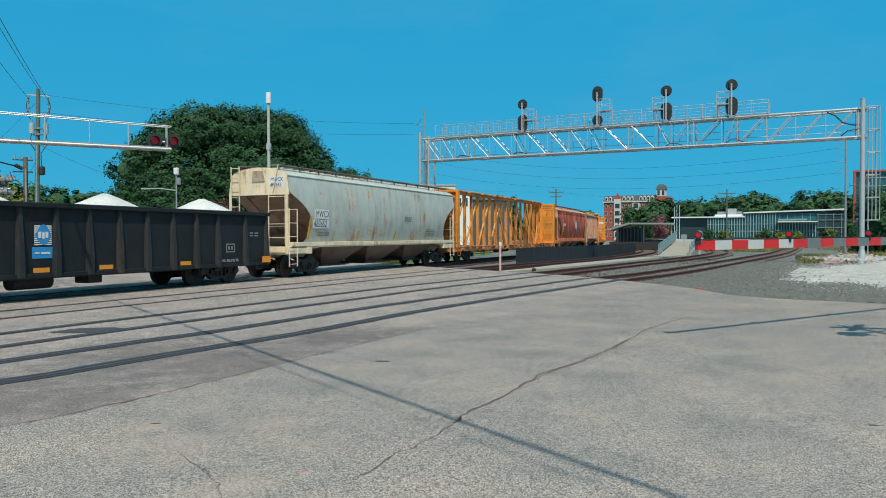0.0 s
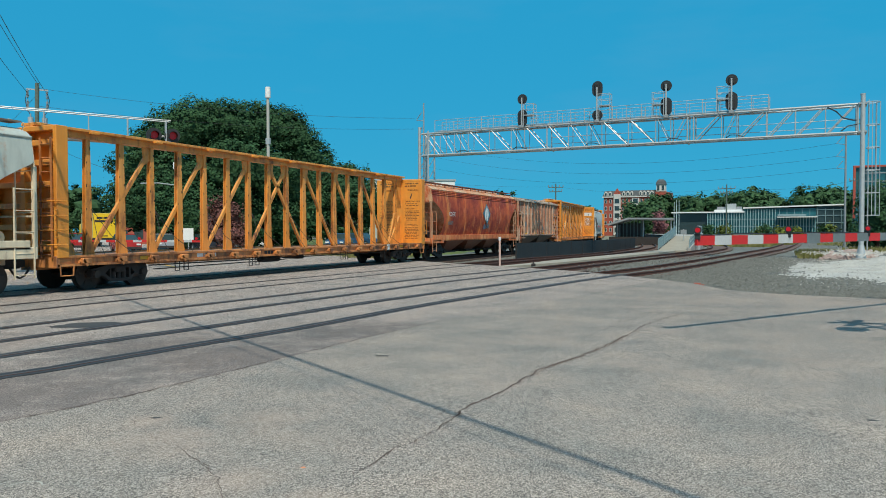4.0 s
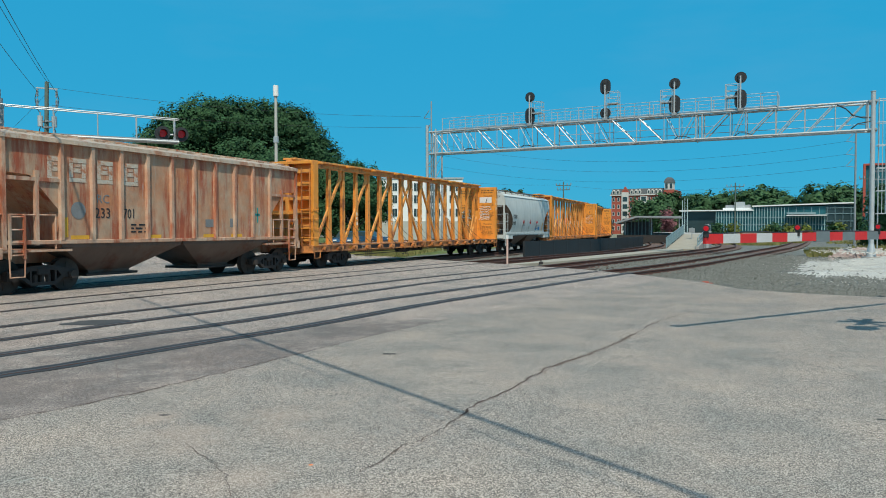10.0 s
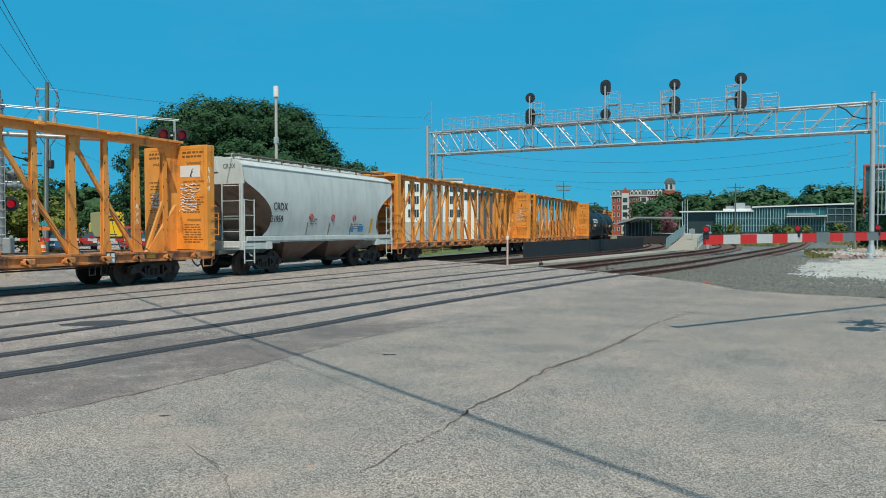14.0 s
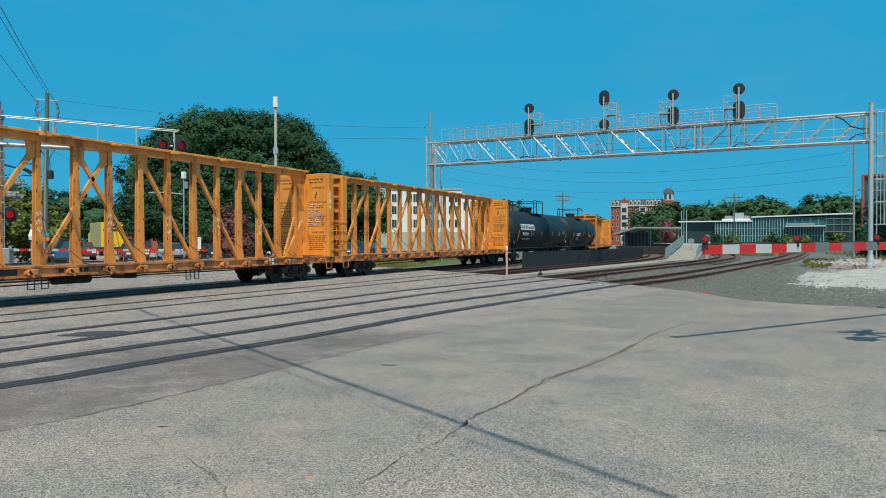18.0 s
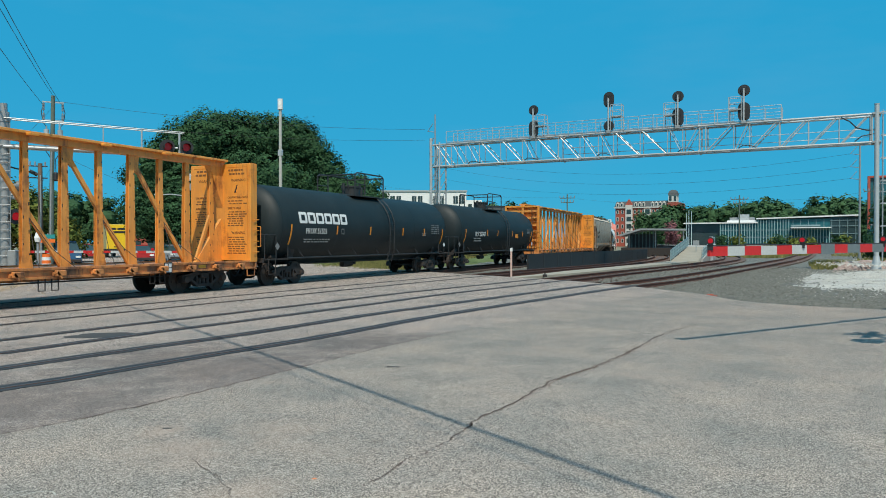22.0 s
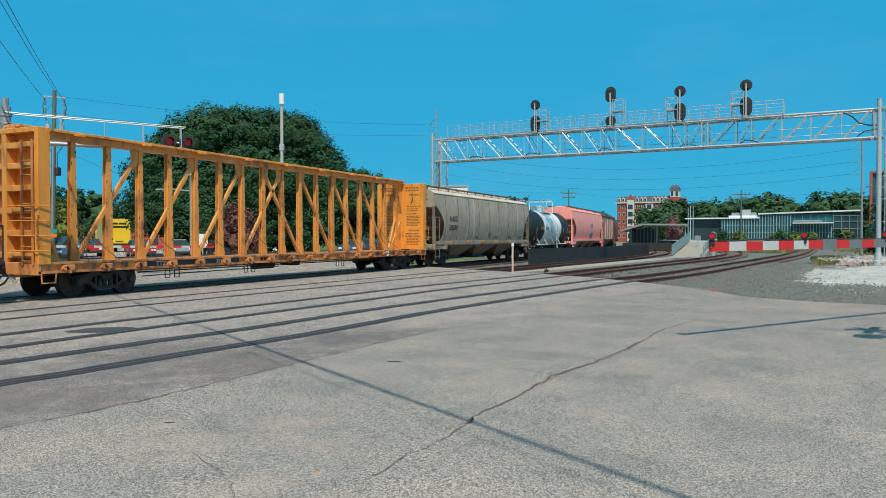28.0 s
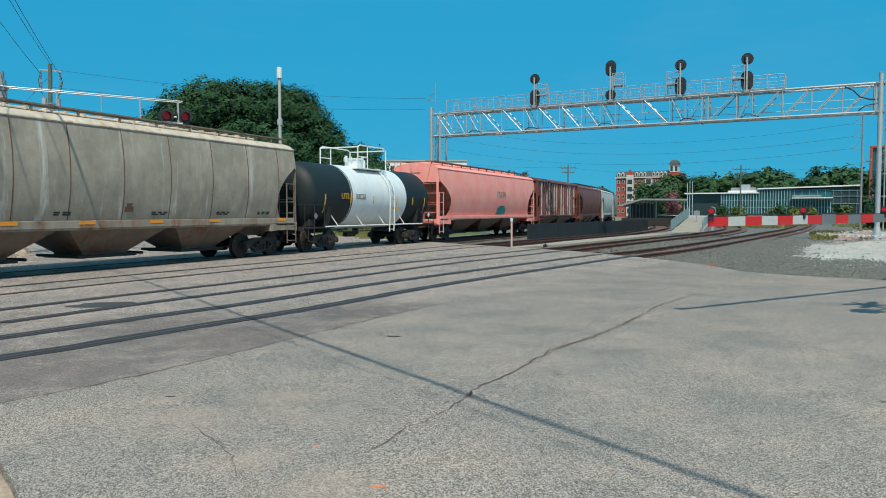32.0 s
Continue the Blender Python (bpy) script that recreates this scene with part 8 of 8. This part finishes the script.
def hotel():
    """Red brick hotel with pale bays, a mansard roof and a corner tower."""
    g = thing("brick_hotel", pose(-52.0, 325.0, 0, 0, 0, -3), "red brick hotel with pale bays, dark mansard roof and corner tower", "building")
    part("wall", Shape().box(-13.5, 8.8, 0, 18, -0.5, 16.6), "brick", g)
    part("wall", Shape().box(8.9, 13.2, -0.5, 17.5, -0.5, 18.4), "brick", g)
    r = Shape()
    r.rings([[(-13.9, -0.4, 16.6), (8.8, -0.4, 16.6), (8.8, 18.3, 16.6), (-13.9, 18.3, 16.6)], [(-13.2, 0.8, 19.2), (8.8, 0.8, 19.2), (8.8, 17.3, 19.2), (-13.2, 17.3, 19.2)]])
    part("mansard_roof", r, "slate", g)
    part("cornice", Shape().box(-14.0, 8.8, -0.6, -0.1, 16.2, 16.7), "stone_trim", g)
    for x in (-7.4, 0.6):
        b = part("bay", Shape().box(x - 1.5, x + 1.5, -0.9, 0.0, -0.3, 17.6 if x < 0 else 15.8), "stone_trim", g, "pale projecting window bay")
        for k in range(5):
            part("window", Shape().box(x - 1.0, x + 1.0, -0.95, -0.9, 1.0 + 3.15 * k, 3.0 + 3.15 * k), "pane", b)
    part("gable", Shape().prism([(-9.0, 17.6), (-5.8, 17.6), (-7.4, 20.2)], -0.8, 0.4, "y"), "brick", g)
    xs = [-12.5, -10.4, -5.0, -3.2, -1.4, 2.9, 4.6, 6.2, 7.7]
    for k in range(5):
        window_row(g, xs, 1.3 + 3.15 * k, 0.75, 1.4, "pane", frame="stone_trim")
        window_row(g, (10.0, 11.9), 1.1 + 3.15 * k, 1.1, 1.8, "pane", y=-0.56, frame="stone_trim")
    for x in (-12.4, -10.6, -4.6, -2.8, -1.2, 2.6, 4.2, 5.8, 7.4):
        d = part("dormer", Shape().prism([(x - 0.65, 16.9), (x + 0.65, 16.9), (x + 0.65, 18.2), (x, 18.9), (x - 0.65, 18.2)], -0.5, 0.8, "y"), "stone_trim", g)
        part("window", Shape().box(x - 0.36, x + 0.36, -0.55, -0.5, 17.1, 18.2), "pane", d)
    t = part("tower", Shape().box(9.3, 12.8, -0.6, 3.4, 18.4, 21.4), "stone_trim", g, "pale tower stage with arched openings")
    for x in (10.1, 12.0):
        part("window", Shape().box(x - 0.5, x + 0.5, -0.65, -0.6, 18.8, 20.9), "pane", t)
    r = Shape()
    r.rings([[(9.0, -0.9, 21.4), (13.1, -0.9, 21.4), (13.1, 3.7, 21.4), (9.0, 3.7, 21.4)], [(9.5, -0.4, 22.9), (12.6, -0.4, 22.9), (12.6, 3.2, 22.9), (9.5, 3.2, 22.9)], [(10.2, 0.3, 23.6), (11.9, 0.3, 23.6), (11.9, 2.5, 23.6), (10.2, 2.5, 23.6)]])
    part("tower_roof", r, "slate", g)


def station():
    """Long glass-walled station with pale fins and a flat overhanging roof."""
    g = thing("glass_station", (0, 189, 0), "long glass-walled station building with pale fins and a flat white roof", "building")
    part("wall", Shape().box(-21.0, -13.0, 1.5, 20, -0.5, 5.95), "pane", g, "dark glass wing")
    part("wall", Shape().box(-13.0, -4.8, 0.8, 22, -0.5, 6.0), "pane_teal", g, "teal glass wall")
    part("wall", Shape().box(-4.8, 10.7, 0.8, 22, -0.5, 6.9), "pane_teal", g, "teal glass wall")
    part("wall", Shape().box(10.7, 16.3, 0.8, 24, -0.5, 7.2), "pane", g, "dark glass wall")
    part("roof", Shape().box(-21.4, -4.6, 0.15, 22, 6.0, 6.28), "render_white", g)
    part("roof", Shape().prism([(-4.9, 6.92), (16.6, 7.45), (16.6, 7.75), (-4.9, 7.20)], 0.1, 25, "y"), "render_white", g)
    part("roof_block", Shape().box(-11.4, -4.95, 1, 14, 6.28, 6.75), "render_white", g)
    part("roof_plant", Shape().box(-10.9, -5.4, 3, 10, 6.75, 7.5), "galv_d", g)
    part("roof_plant", Shape().box(-8.9, -6.6, 2.5, 6, 6.75, 8.2), "galv", g)
    for k in range(40):
        x = -12.9 + 0.60 * k
        if x > 10.6:
            break
        top = 5.95 if x < -4.9 else (6.85 if x < 2.5 else 4.7)
        part("fin", Shape().box(x - 0.075, x + 0.075, 0.45, 0.78, 1.2, top), "fin_teal", g)
    for z in (2.6, 4.3):
        part("floor_band", Shape().box(-13.0, 10.7, 0.60, 0.79, z, z + 0.14), "teal_rail", g)
    for z in (3.4, 5.1, 6.4):
        part("floor_band", Shape().box(10.7, 16.3, 0.60, 0.79, z, z + 0.14), "teal_rail", g)
    part("balcony", Shape().box(2.6, 8.6, -0.9, 0.79, 5.1, 5.5), "teal_rail", g)
    part("entrance_roof", Shape().box(2.5, 10.8, -1.6, 0.78, 4.70, 4.92), "render_white", g)
    for k in range(9):
        x = 3.0 + 1.6 * k
        part("mullion", Shape().box(x - 0.05, x + 0.05, 0.6, 0.79, 4.95 if x < 10.7 else 0.8, 6.8), "teal_rail", g)
    part("plinth", Shape().box(-21.0, 16.6, -0.4, 0.5, -0.5, 0.75), "concrete", g)
    rnd = random.Random(17)
    for k, x in enumerate((-12.2, -8.7, -1.4, 0.2, 3.0, 6.4, 11.8, 13.2)):
        tree(x, 183.5 + rnd.uniform(-1, 1), rnd.uniform(2.4, 3.5), rnd.uniform(0.7, 1.2), "small evergreen shrub in front of the station", 500, 0.22, 40 + k, "leaf_mid" if k % 3 else "leaf", 0.08, 0.0, category="shrub")


def white_block():
    """White apartment block with rows of dark windows."""
    d = Vector((12.4, 5.9, 0)).normalized()
    g = thing("white_building", Matrix.Translation((-53.0, 96.4, 0)) @ Matrix.Rotation(math.atan2(d.y, d.x), 4, "Z"), "white rendered apartment block with dark windows and a grey base", "building")
    part("wall", Shape().box(-1.2, 11.6, 0, 14, 2.9, 9.2), "render_white", g)
    part("base_wall", Shape().box(-1.2, 11.6, -0.08, 13.9, -0.5, 2.9), "pole_grey", g)
    part("parapet", Shape().box(-1.35, 11.75, -0.14, 14.1, 9.2, 9.4), "galv", g)
    part("stair_block", Shape().box(11.6, 14.0, 1.0, 12, -0.5, 8.0), "render_white", g)
    part("accent_panel", Shape().box(2.4, 2.9, -0.06, 0.0, 5.4, 6.6), "teal", g)
    for k, z in enumerate((3.6, 5.6, 7.4)):
        for x in (0.6, 1.5, 3.8, 4.7, 7.0, 7.9, 10.0, 10.9):
            w = part("window", Shape().box(x - 0.34, x + 0.34, -0.05, 0.03, z, z + 1.15), "pane", g)
            part("mullion", Shape().box(x - 0.03, x + 0.03, -0.08, -0.05, z, z + 1.15), "galv", w)
    for x in (12.2, 13.2):
        part("window", Shape().box(x - 0.3, x + 0.3, 0.94, 1.02, 6.2, 7.4), "pane", g)
    g = thing("dark_building", pose(-47.6, 131.0, 0, 0, 0, 20), "dark grey flat-roofed building", "building")
    part("wall", Shape().box(-4.5, 3.5, 0, 10, -0.5, 8.3), "slate", g)
    part("roof_edge", Shape().box(-4.6, 3.6, -0.1, 10.1, 8.3, 8.5), "black", g)


def right_block():
    g = thing("office_building", (20.3, 160, 0), "tall office building of dark teal glass in a red frame", "building")
    part("wall", Shape().box(-4.6, 11.0, 0, 5, -0.5, 13.6), "pane_teal", g)
    part("roof", Shape().box(-4.6, 11.0, 0, 5, 13.6, 13.75), "slate", g)
    part("frame_side", Shape().box(-5.05, -4.65, -0.5, 0.4, 4.0, 14.0), "red_panel", g)
    part("frame_top", Shape().box(-4.65, 11.2, -0.5, 0.4, 13.65, 14.0), "red_panel", g)
    for k in range(8):
        part("floor_band", Shape().box(-3.6 if k > 4 else -4.5, 11.0, -0.10, 0.0, 1.6 + 1.55 * k, 1.78 + 1.55 * k), "galv_d", g)
    for k in range(14):
        x = -4.0 + 1.1 * k
        part("mullion", Shape().box(x - 0.05, x + 0.05, -0.13, 0.0, -0.5, 13.6), "slate", g)
    part("terrace_slab", Shape().box(-2.6, 11.0, -2.4, 0.0, 9.1, 9.75), "render_white", g)
    part("terrace_rail", Shape().box(-2.6, 11.0, -2.4, -2.3, 8.0, 9.1), "galv_d", g)
    for x in (-2.3, 1.2, 4.7):
        part("column", Shape().box(x - 0.2, x + 0.2, -2.2, -1.8, -0.5, 8.0), "render_white", g)


def platform():
    """Station platform with its canopy, ramp and railings."""
    g = thing("platform", (0, 0, 0), "raised concrete station platform with a dark edge", "platform", kind="structure")
    part("slab", Shape().prism([(-9.0, 80), (-6.6, 80), (-7.0, 95), (-12, 118), (-21, 134), (-24, 132), (-15.5, 114), (-10.6, 95)], -0.5, 1.15, "z"), "concrete", g)
    part("edge", Shape().prism([(-9.25, 79.9), (-9.0, 79.9), (-10.6, 95), (-15.5, 114), (-24, 132), (-24.4, 131.8), (-15.8, 113.9), (-10.85, 95)], 0.5, 1.17, "z"), "dark", g)
    r = thing("ramp", (0.42, 0, 0), "pale concrete ramp up to the platform", "ramp", kind="structure")
    s = Shape()
    s.add([(-9.0, 66.5, -0.4), (-6.5, 66.5, -0.4), (-6.6, 80, -0.4), (-9.0, 80, -0.4), (-9.0, 66.5, -0.02), (-6.5, 66.5, -0.02), (-6.6, 80, 1.15), (-9.0, 80, 1.15)],
          [(3, 2, 1, 0), (4, 5, 6, 7), (0, 1, 5, 4), (1, 2, 6, 5), (2, 3, 7, 6), (3, 0, 4, 7)])
    part("slab", s, "ramp_concrete", r)
    part("side_wall", Shape().prism([(66.5, -0.4), (80, -0.4), (80, 1.45), (66.5, 0.2)], -6.55, -6.3), "concrete", r)
    for x, name in ((-9.02, "railing"), (-6.42, "railing")):
        s = Shape()
        for dz in (0.35, 0.65, 0.95):
            s.rod((x, 66.6, 0.0 + dz), (x, 80, 1.17 + dz), 0.03, 6)
        for k in range(12):
            y = 66.6 + 13.4 * k / 11
            z = 0.0 + 1.17 * k / 11
            s.rod((x, y, z), (x, y, z + 0.98), 0.03, 6)
        part(name, s, "teal_rail", r)
    part("rail_panel", Shape().prism([(66.6, 0.08), (80, 1.25), (80, 2.05), (66.6, 0.88)], -9.06, -9.03), "teal_rail", r, "grey-teal panelled side of the ramp")
    c = thing("platform_canopy", pose(-11.0, 99, 0, 0, 0, 5), "station canopy with a pale flat roof and glass screens", "canopy")
    part("roof", Shape().prism([(-8.0, 2.38), (-5.4, 3.18), (0.1, 3.12), (0.1, 3.32), (-5.5, 3.40), (-8.2, 2.58)], -1.5, 7.0, "y"), "galv_d", c)
    for x in (-7.0, -3.7, -0.2):
        part("column", Shape().rod((x, 0.5, 0.8), (x, 0.5, 3.2 if x > -6 else 2.7), 0.09, 8), "galv", c)
    for k in range(8):
        x = -7.3 + 0.46 * k
        part("glass_screen", Shape().box(x, x + 0.12, 1.3, 1.5, 0.9, 2.5 if x < -6.6 else 3.1), "teal_rail", c)
    part("back_wall", Shape().box(-7.3, -3.6, 2.4, 2.6, 0.9, 2.7), "slate", c)
    part("deck", Shape().box(-8.0, 2.0, -0.6, 7.0, -0.5, 0.9), "dark", c)
    q = thing("signal_case", (-5.9, 72.5, 0), "grey equipment cabinet beside the ramp", "cabinet")
    part("body", Shape().box(-0.5, 0.5, -0.4, 0.4, -0.3, 1.2, soft=0.03), "galv_d", q)
    q = thing("fire_post", (-5.55, 70.5, 0), "tall grey post with a round cap beside the ramp", "post")
    part("post", Shape().rod((0, 0, -0.3), (0, 0, 2.15), 0.16, 12), "galv", q, smooth=True)
    q = thing("notice_board", (-7.3, 75.0, 0.75), "small grey notice board beside the ramp", "sign")
    part("sign_board", Shape().box(-0.28, 0.28, -0.02, 0.02, 0.6, 1.05), "galv_d", q)
    part("post", Shape().rod((0, 0.04, -0.3), (0, 0.04, 1.1), 0.04, 8), "galv", q)
    for x, h in ((-11.95, 5.7), (-11.63, 6.0), (-11.28, 5.9)):
        q = thing("flagpole", (x, 109.4, 0), "slim bare pale flagpole behind the platform", "flagpole", "flagpoles at the station")
        part("pole", Shape().rod((0, 0, -0.3), (0, 0, h), 0.045, 8, 0.03), "fin_pale", q)
        part("finial", Shape().rod((0, 0, h), (0, 0, h + 0.09), 0.055, 8), "galv", q)
    tree(-19.2, 150.0, 6.3, 1.4, "crape myrtle in pink flower behind the canopy", 2500, 0.12, 19, "myrtle_pink", 0.12, 0.2)


def street_blocks():
    g = thing("brick_shop", pose(-75.8, 72.7, 0, 0, 0, 45), "low brick shop across the road", "building")
    part("wall", Shape().box(-3.0, 3.0, 0, 8, -0.5, 2.5), "brick", g)
    part("roof", Shape().box(-3.2, 3.2, -0.2, 8.2, 2.5, 2.7), "slate", g)
    for wx in (-1.9, 0.0, 1.9):
        part("window", Shape().box(wx - 0.55, wx + 0.55, -0.05, 0.02, 0.7, 1.9), "pane", g)
    for x, y, label in ((-60.5, 66.8, "small white house with a grey roof"), (-56.0, 72.5, "white cottage with a pitched roof")):
        g = thing("house", pose(x, y, 0, 0, 0, 40), label, "house")
        part("wall", Shape().box(-2.4, 2.4, 0, 5, -0.5, 1.9), "render_white", g)
        part("roof", Shape().prism([(-2.7, 1.9), (2.7, 1.9), (0, 3.1)], -0.3, 5.3, "y"), "slate", g)
        for wx in (-1.3, 0.0, 1.3):
            part("window", Shape().box(wx - 0.35, wx + 0.35, -0.05, 0.02, 0.5, 1.4), "pane", g)


hotel()
station()
white_block()
right_block()
platform()
street_blocks()


# ---- cracks, stains and loose bits on the asphalt ----
def crack(pts, wide, name="crack", label="dark jagged crack in the asphalt", seed=1, mat="crack"):
    rnd = random.Random(seed)
    line = spline(pts, 0.07)
    lift = Vector((0, 0, 0.006 if mat == "crack" else 0.002))
    v, f = [], []
    for i, p in enumerate(line):
        d = (line[min(i + 1, len(line) - 1)] - line[max(i - 1, 0)]).normalized()
        n = Vector((d.y, -d.x, 0))
        c = p + n * (0.05 * noise.noise(p * 5.0) + rnd.uniform(-0.012, 0.012))
        w = wide * rnd.uniform(0.35, 1.3) * (1 + 0.6 * noise.noise(p * 1.7))
        v += [tuple(c - n * w / 2 + lift), tuple(c + n * w / 2 + lift)]
        if i:
            k = 2 * i
            f.append((k - 2, k - 1, k + 1, k))
    return thing(name, (0, 0, 0), label, "crack", "cracks in the asphalt", kind="structure", shape=Shape().add(v, f), mat=mat)


CRACKS = [
    ([(-2.62, 6.18), (-2.64, 6.73), (-2.55, 7.41), (-2.56, 8.05), (-2.49, 9.01), (-2.29, 10.01), (-2.14, 11.24), (-2.05, 12.42), (-1.97, 13.82), (-1.54, 16.02)], 0.034),
    ([(-2.64, 4.45), (-2.66, 5.0), (-2.59, 5.64), (-2.63, 6.41)], 0.012), ([(-7.85, 6.97), (-6.4, 5.75), (-5.27, 4.95), (-4.6, 4.56)], 0.005),
    ([(-7.48, 8.01), (-6.62, 7.29), (-6.01, 6.95), (-5.51, 6.4)], 0.006), ([(-2.47, 8.93), (-3.15, 9.06), (-3.77, 9.51)], 0.010),
    ([(-4.23, 4.46), (-3.83, 4.24), (-3.42, 3.95), (-3.18, 3.69)], 0.006),
    (SEAM[1:6], 0.024), ([(1.2, 9.0), (0.4, 10.4), (-0.2, 11.0), (-1.2, 11.8)], 0.008), ([(0.6, 6.4), (1.6, 7.4), (2.4, 9.2)], 0.004),
]
for k, (pts, w) in enumerate(CRACKS):
    crack(pts, w, seed=k + 1)
# brown crumbled rim along the widest stretch of the main crack
for k, off in enumerate((-0.03, 0.025)):
    crack([(-2.51 + off, 8.4), (-2.49 + off, 9.01), (-2.29 + off, 10.01), (-2.14 + off, 11.24), (-2.07 + off, 12.2)], 0.022, "crack_rim", "brown crumbled edge of a crack", 40 + k, "crumb")
for k, pts in enumerate(([(-4.66, 3.30), (-4.64, 3.40), (-4.60, 3.47), (-4.53, 3.48), (-4.46, 3.44)], [(-4.78, 3.30), (-4.76, 3.36), (-4.72, 3.40)])):
    crack(pts, 0.012, "scale_mark", "pale dried scale line on the asphalt", 30 + k, "salt")


def stain(x, y, rx, ry, turn, mat, label, z=0.003, seed=0):
    pts = []
    for k in range(26):
        a = 2 * math.pi * k / 26
        r = 1 + 0.35 * noise.noise(Vector((math.cos(a) * 1.4, math.sin(a) * 1.4, seed)))
        q = Matrix.Rotation(radians(turn), 3, "Z") @ Vector((rx * r * math.cos(a), ry * r * math.sin(a), 0))
        pts.append((x + q.x, y + q.y, z))
    return thing("stain", (0, 0, 0), label, "stain", kind="structure", shape=Shape().add(pts, [tuple(range(26))]), mat=mat)


stain(-11.35, 9.72, 0.62, 0.40, 40, "oil", "dark oily patch between the rails", 0.002, 1)
stain(-5.12, 5.09, 0.055, 0.022, 30, "oil", "small dark tar spot", 0.003, 2)
stain(-2.25, 3.94, 0.055, 0.018, 30, "paint_mark", "small orange spray-paint mark", 0.003, 5)
stain(-3.06, 4.44, 0.02, 0.014, 30, "paint_mark", "small orange spray-paint mark", 0.003, 6)
stain(0.9, 7.6, 0.05, 0.03, 10, "oil", "small dark tar spot", 0.003, 4)
g = thing("stick", (-4.8, 8.85, 0.0), "short dark strip lying on the asphalt", "debris")
part("strip", Shape().box(-0.09, 0.09, -0.009, 0.009, 0.002, 0.012), "black", g, at=pose(0, 0, 0, 0, 0, 20))
g = thing("broken_brick", (-2.08, 26.0, -0.15), "broken red brick at the edge of the asphalt", "brick")
part("piece", Shape().box(-0.11, 0.11, -0.06, 0.06, 0, 0.11, soft=0.02), "brick", g)
part("piece", Shape().box(0.14, 0.22, -0.06, 0.03, 0, 0.07, soft=0.015), "brick", g)
thing("road_marking", (0, 0, 0), "worn yellow line on the far road", "road marking", kind="structure",
      shape=Shape().box(-1.6, 1.6, -0.07, 0.07, 0.0, 0.001, Matrix.Rotation(radians(-35), 3, "Z")), mat="yellow").location = (-26.8, 27.7, 0.001)


def stones(name, label, spots, seed, mat="stone"):
    """Loose stones scattered as one mass."""
    rnd = random.Random(seed)
    v, f = [], []
    for x, y, z, rx, ry, n, size in spots:
        for _ in range(n):
            px, py, s = x + rx * rnd.gauss(0, 0.55), y + ry * rnd.gauss(0, 0.55), size * rnd.uniform(0.5, 1.5)
            if size < 0.3 and inside(px, py, ROAD) and rnd.random() < 0.93:
                continue
            if mat == "stone" and inside(px, py, PATCH) and rnd.random() < 0.92:
                continue
            k = len(v)
            for d in ((-1, -0.6, 0), (0.9, -0.8, 0), (0.7, 0.9, 0), (-0.8, 0.7, 0), (-0.4, -0.3, 0.8), (0.5, 0.2, 0.9)):
                v.append((px + s * (d[0] + rnd.uniform(-0.3, 0.3)), py + s * (d[1] + rnd.uniform(-0.3, 0.3)), z + s * (d[2] + rnd.uniform(-0.2, 0.2))))
            f += [(k + a, k + b, k + c) for a, b, c in ((0, 1, 5), (0, 5, 4), (1, 2, 5), (2, 3, 5), (3, 4, 5), (3, 0, 4), (0, 3, 2), (0, 2, 1))]
    me = bpy.data.meshes.new(name)
    me.from_pydata(v, [], f)
    me.materials.append(M[mat])
    return tagged(new(name, me), label, "stones", kind="stuff")


stones("ballast_stones", "loose grey ballast stones beside the rails", [(-1.5, 33, -0.17, 4.5, 9, 9000, 0.038), (-1.0, 48, -0.17, 5, 8, 5000, 0.045), (4.5, 24, -0.15, 5.5, 3.2, 5000, 0.035), (-7.0, 45, -0.16, 1.4, 10, 3000, 0.04)], 5)
stones("gravel_stones", "loose pale gravel stones", [(5.0, 38, -0.17, 3.4, 4.5, 5000, 0.018), (3.0, 31, -0.20, 4.0, 3.5, 500, 0.02), (5.0, 45, -0.15, 3.4, 7, 5000, 0.02), (5.2, 59, 0.15, 2.4, 6, 700, 0.07)], 6, "gravel")
stones("near_stones", "tan gravel stones at the road's edge", [(-5.7, 2.6, -0.03, 1.2, 0.9, 900, 0.018), (-22.5, 13.0, 0.0, 3.2, 2.0, 1500, 0.03), (-27.0, 17.0, 0.0, 4.0, 3.0, 2500, 0.035)], 7, "tan_gravel")


def car_pose(mid, reach, t):
    """A car stands on its two truck centres, each on the track."""
    s = mid - run(t)
    (a, _), (b, _) = on_track(s - reach), on_track(s + reach)
    c = (a + b) / 2
    d = b - a
    return Matrix.Translation(c) @ Matrix.Rotation(math.atan2(-d.x, d.y), 4, "Z")


def motions():
    steps = [k * 1.0 for k in range(33)]
    for car, mid, reach in CARS:
        walk(car, [(t, car_pose(mid, reach, t)) for t in steps])
    # all wheelsets roll alike: the cars go towards -y
    lead = {}
    for w in WHEELSETS:
        y = round(w.location.y, 2)
        if y not in lead:
            walk(w, [(k / 15, pose(0, y, 0.457) @ Matrix.Rotation(run(k / 15) / 0.457, 4, "X")) for k in range(481)])
            lead[y] = w
        else:
            w.rotation_mode = "QUATERNION"
            w.animation_data_create()
            w.animation_data.action = lead[y].animation_data.action
            w.animation_data.action_slot = lead[y].animation_data.action_slot


motions()
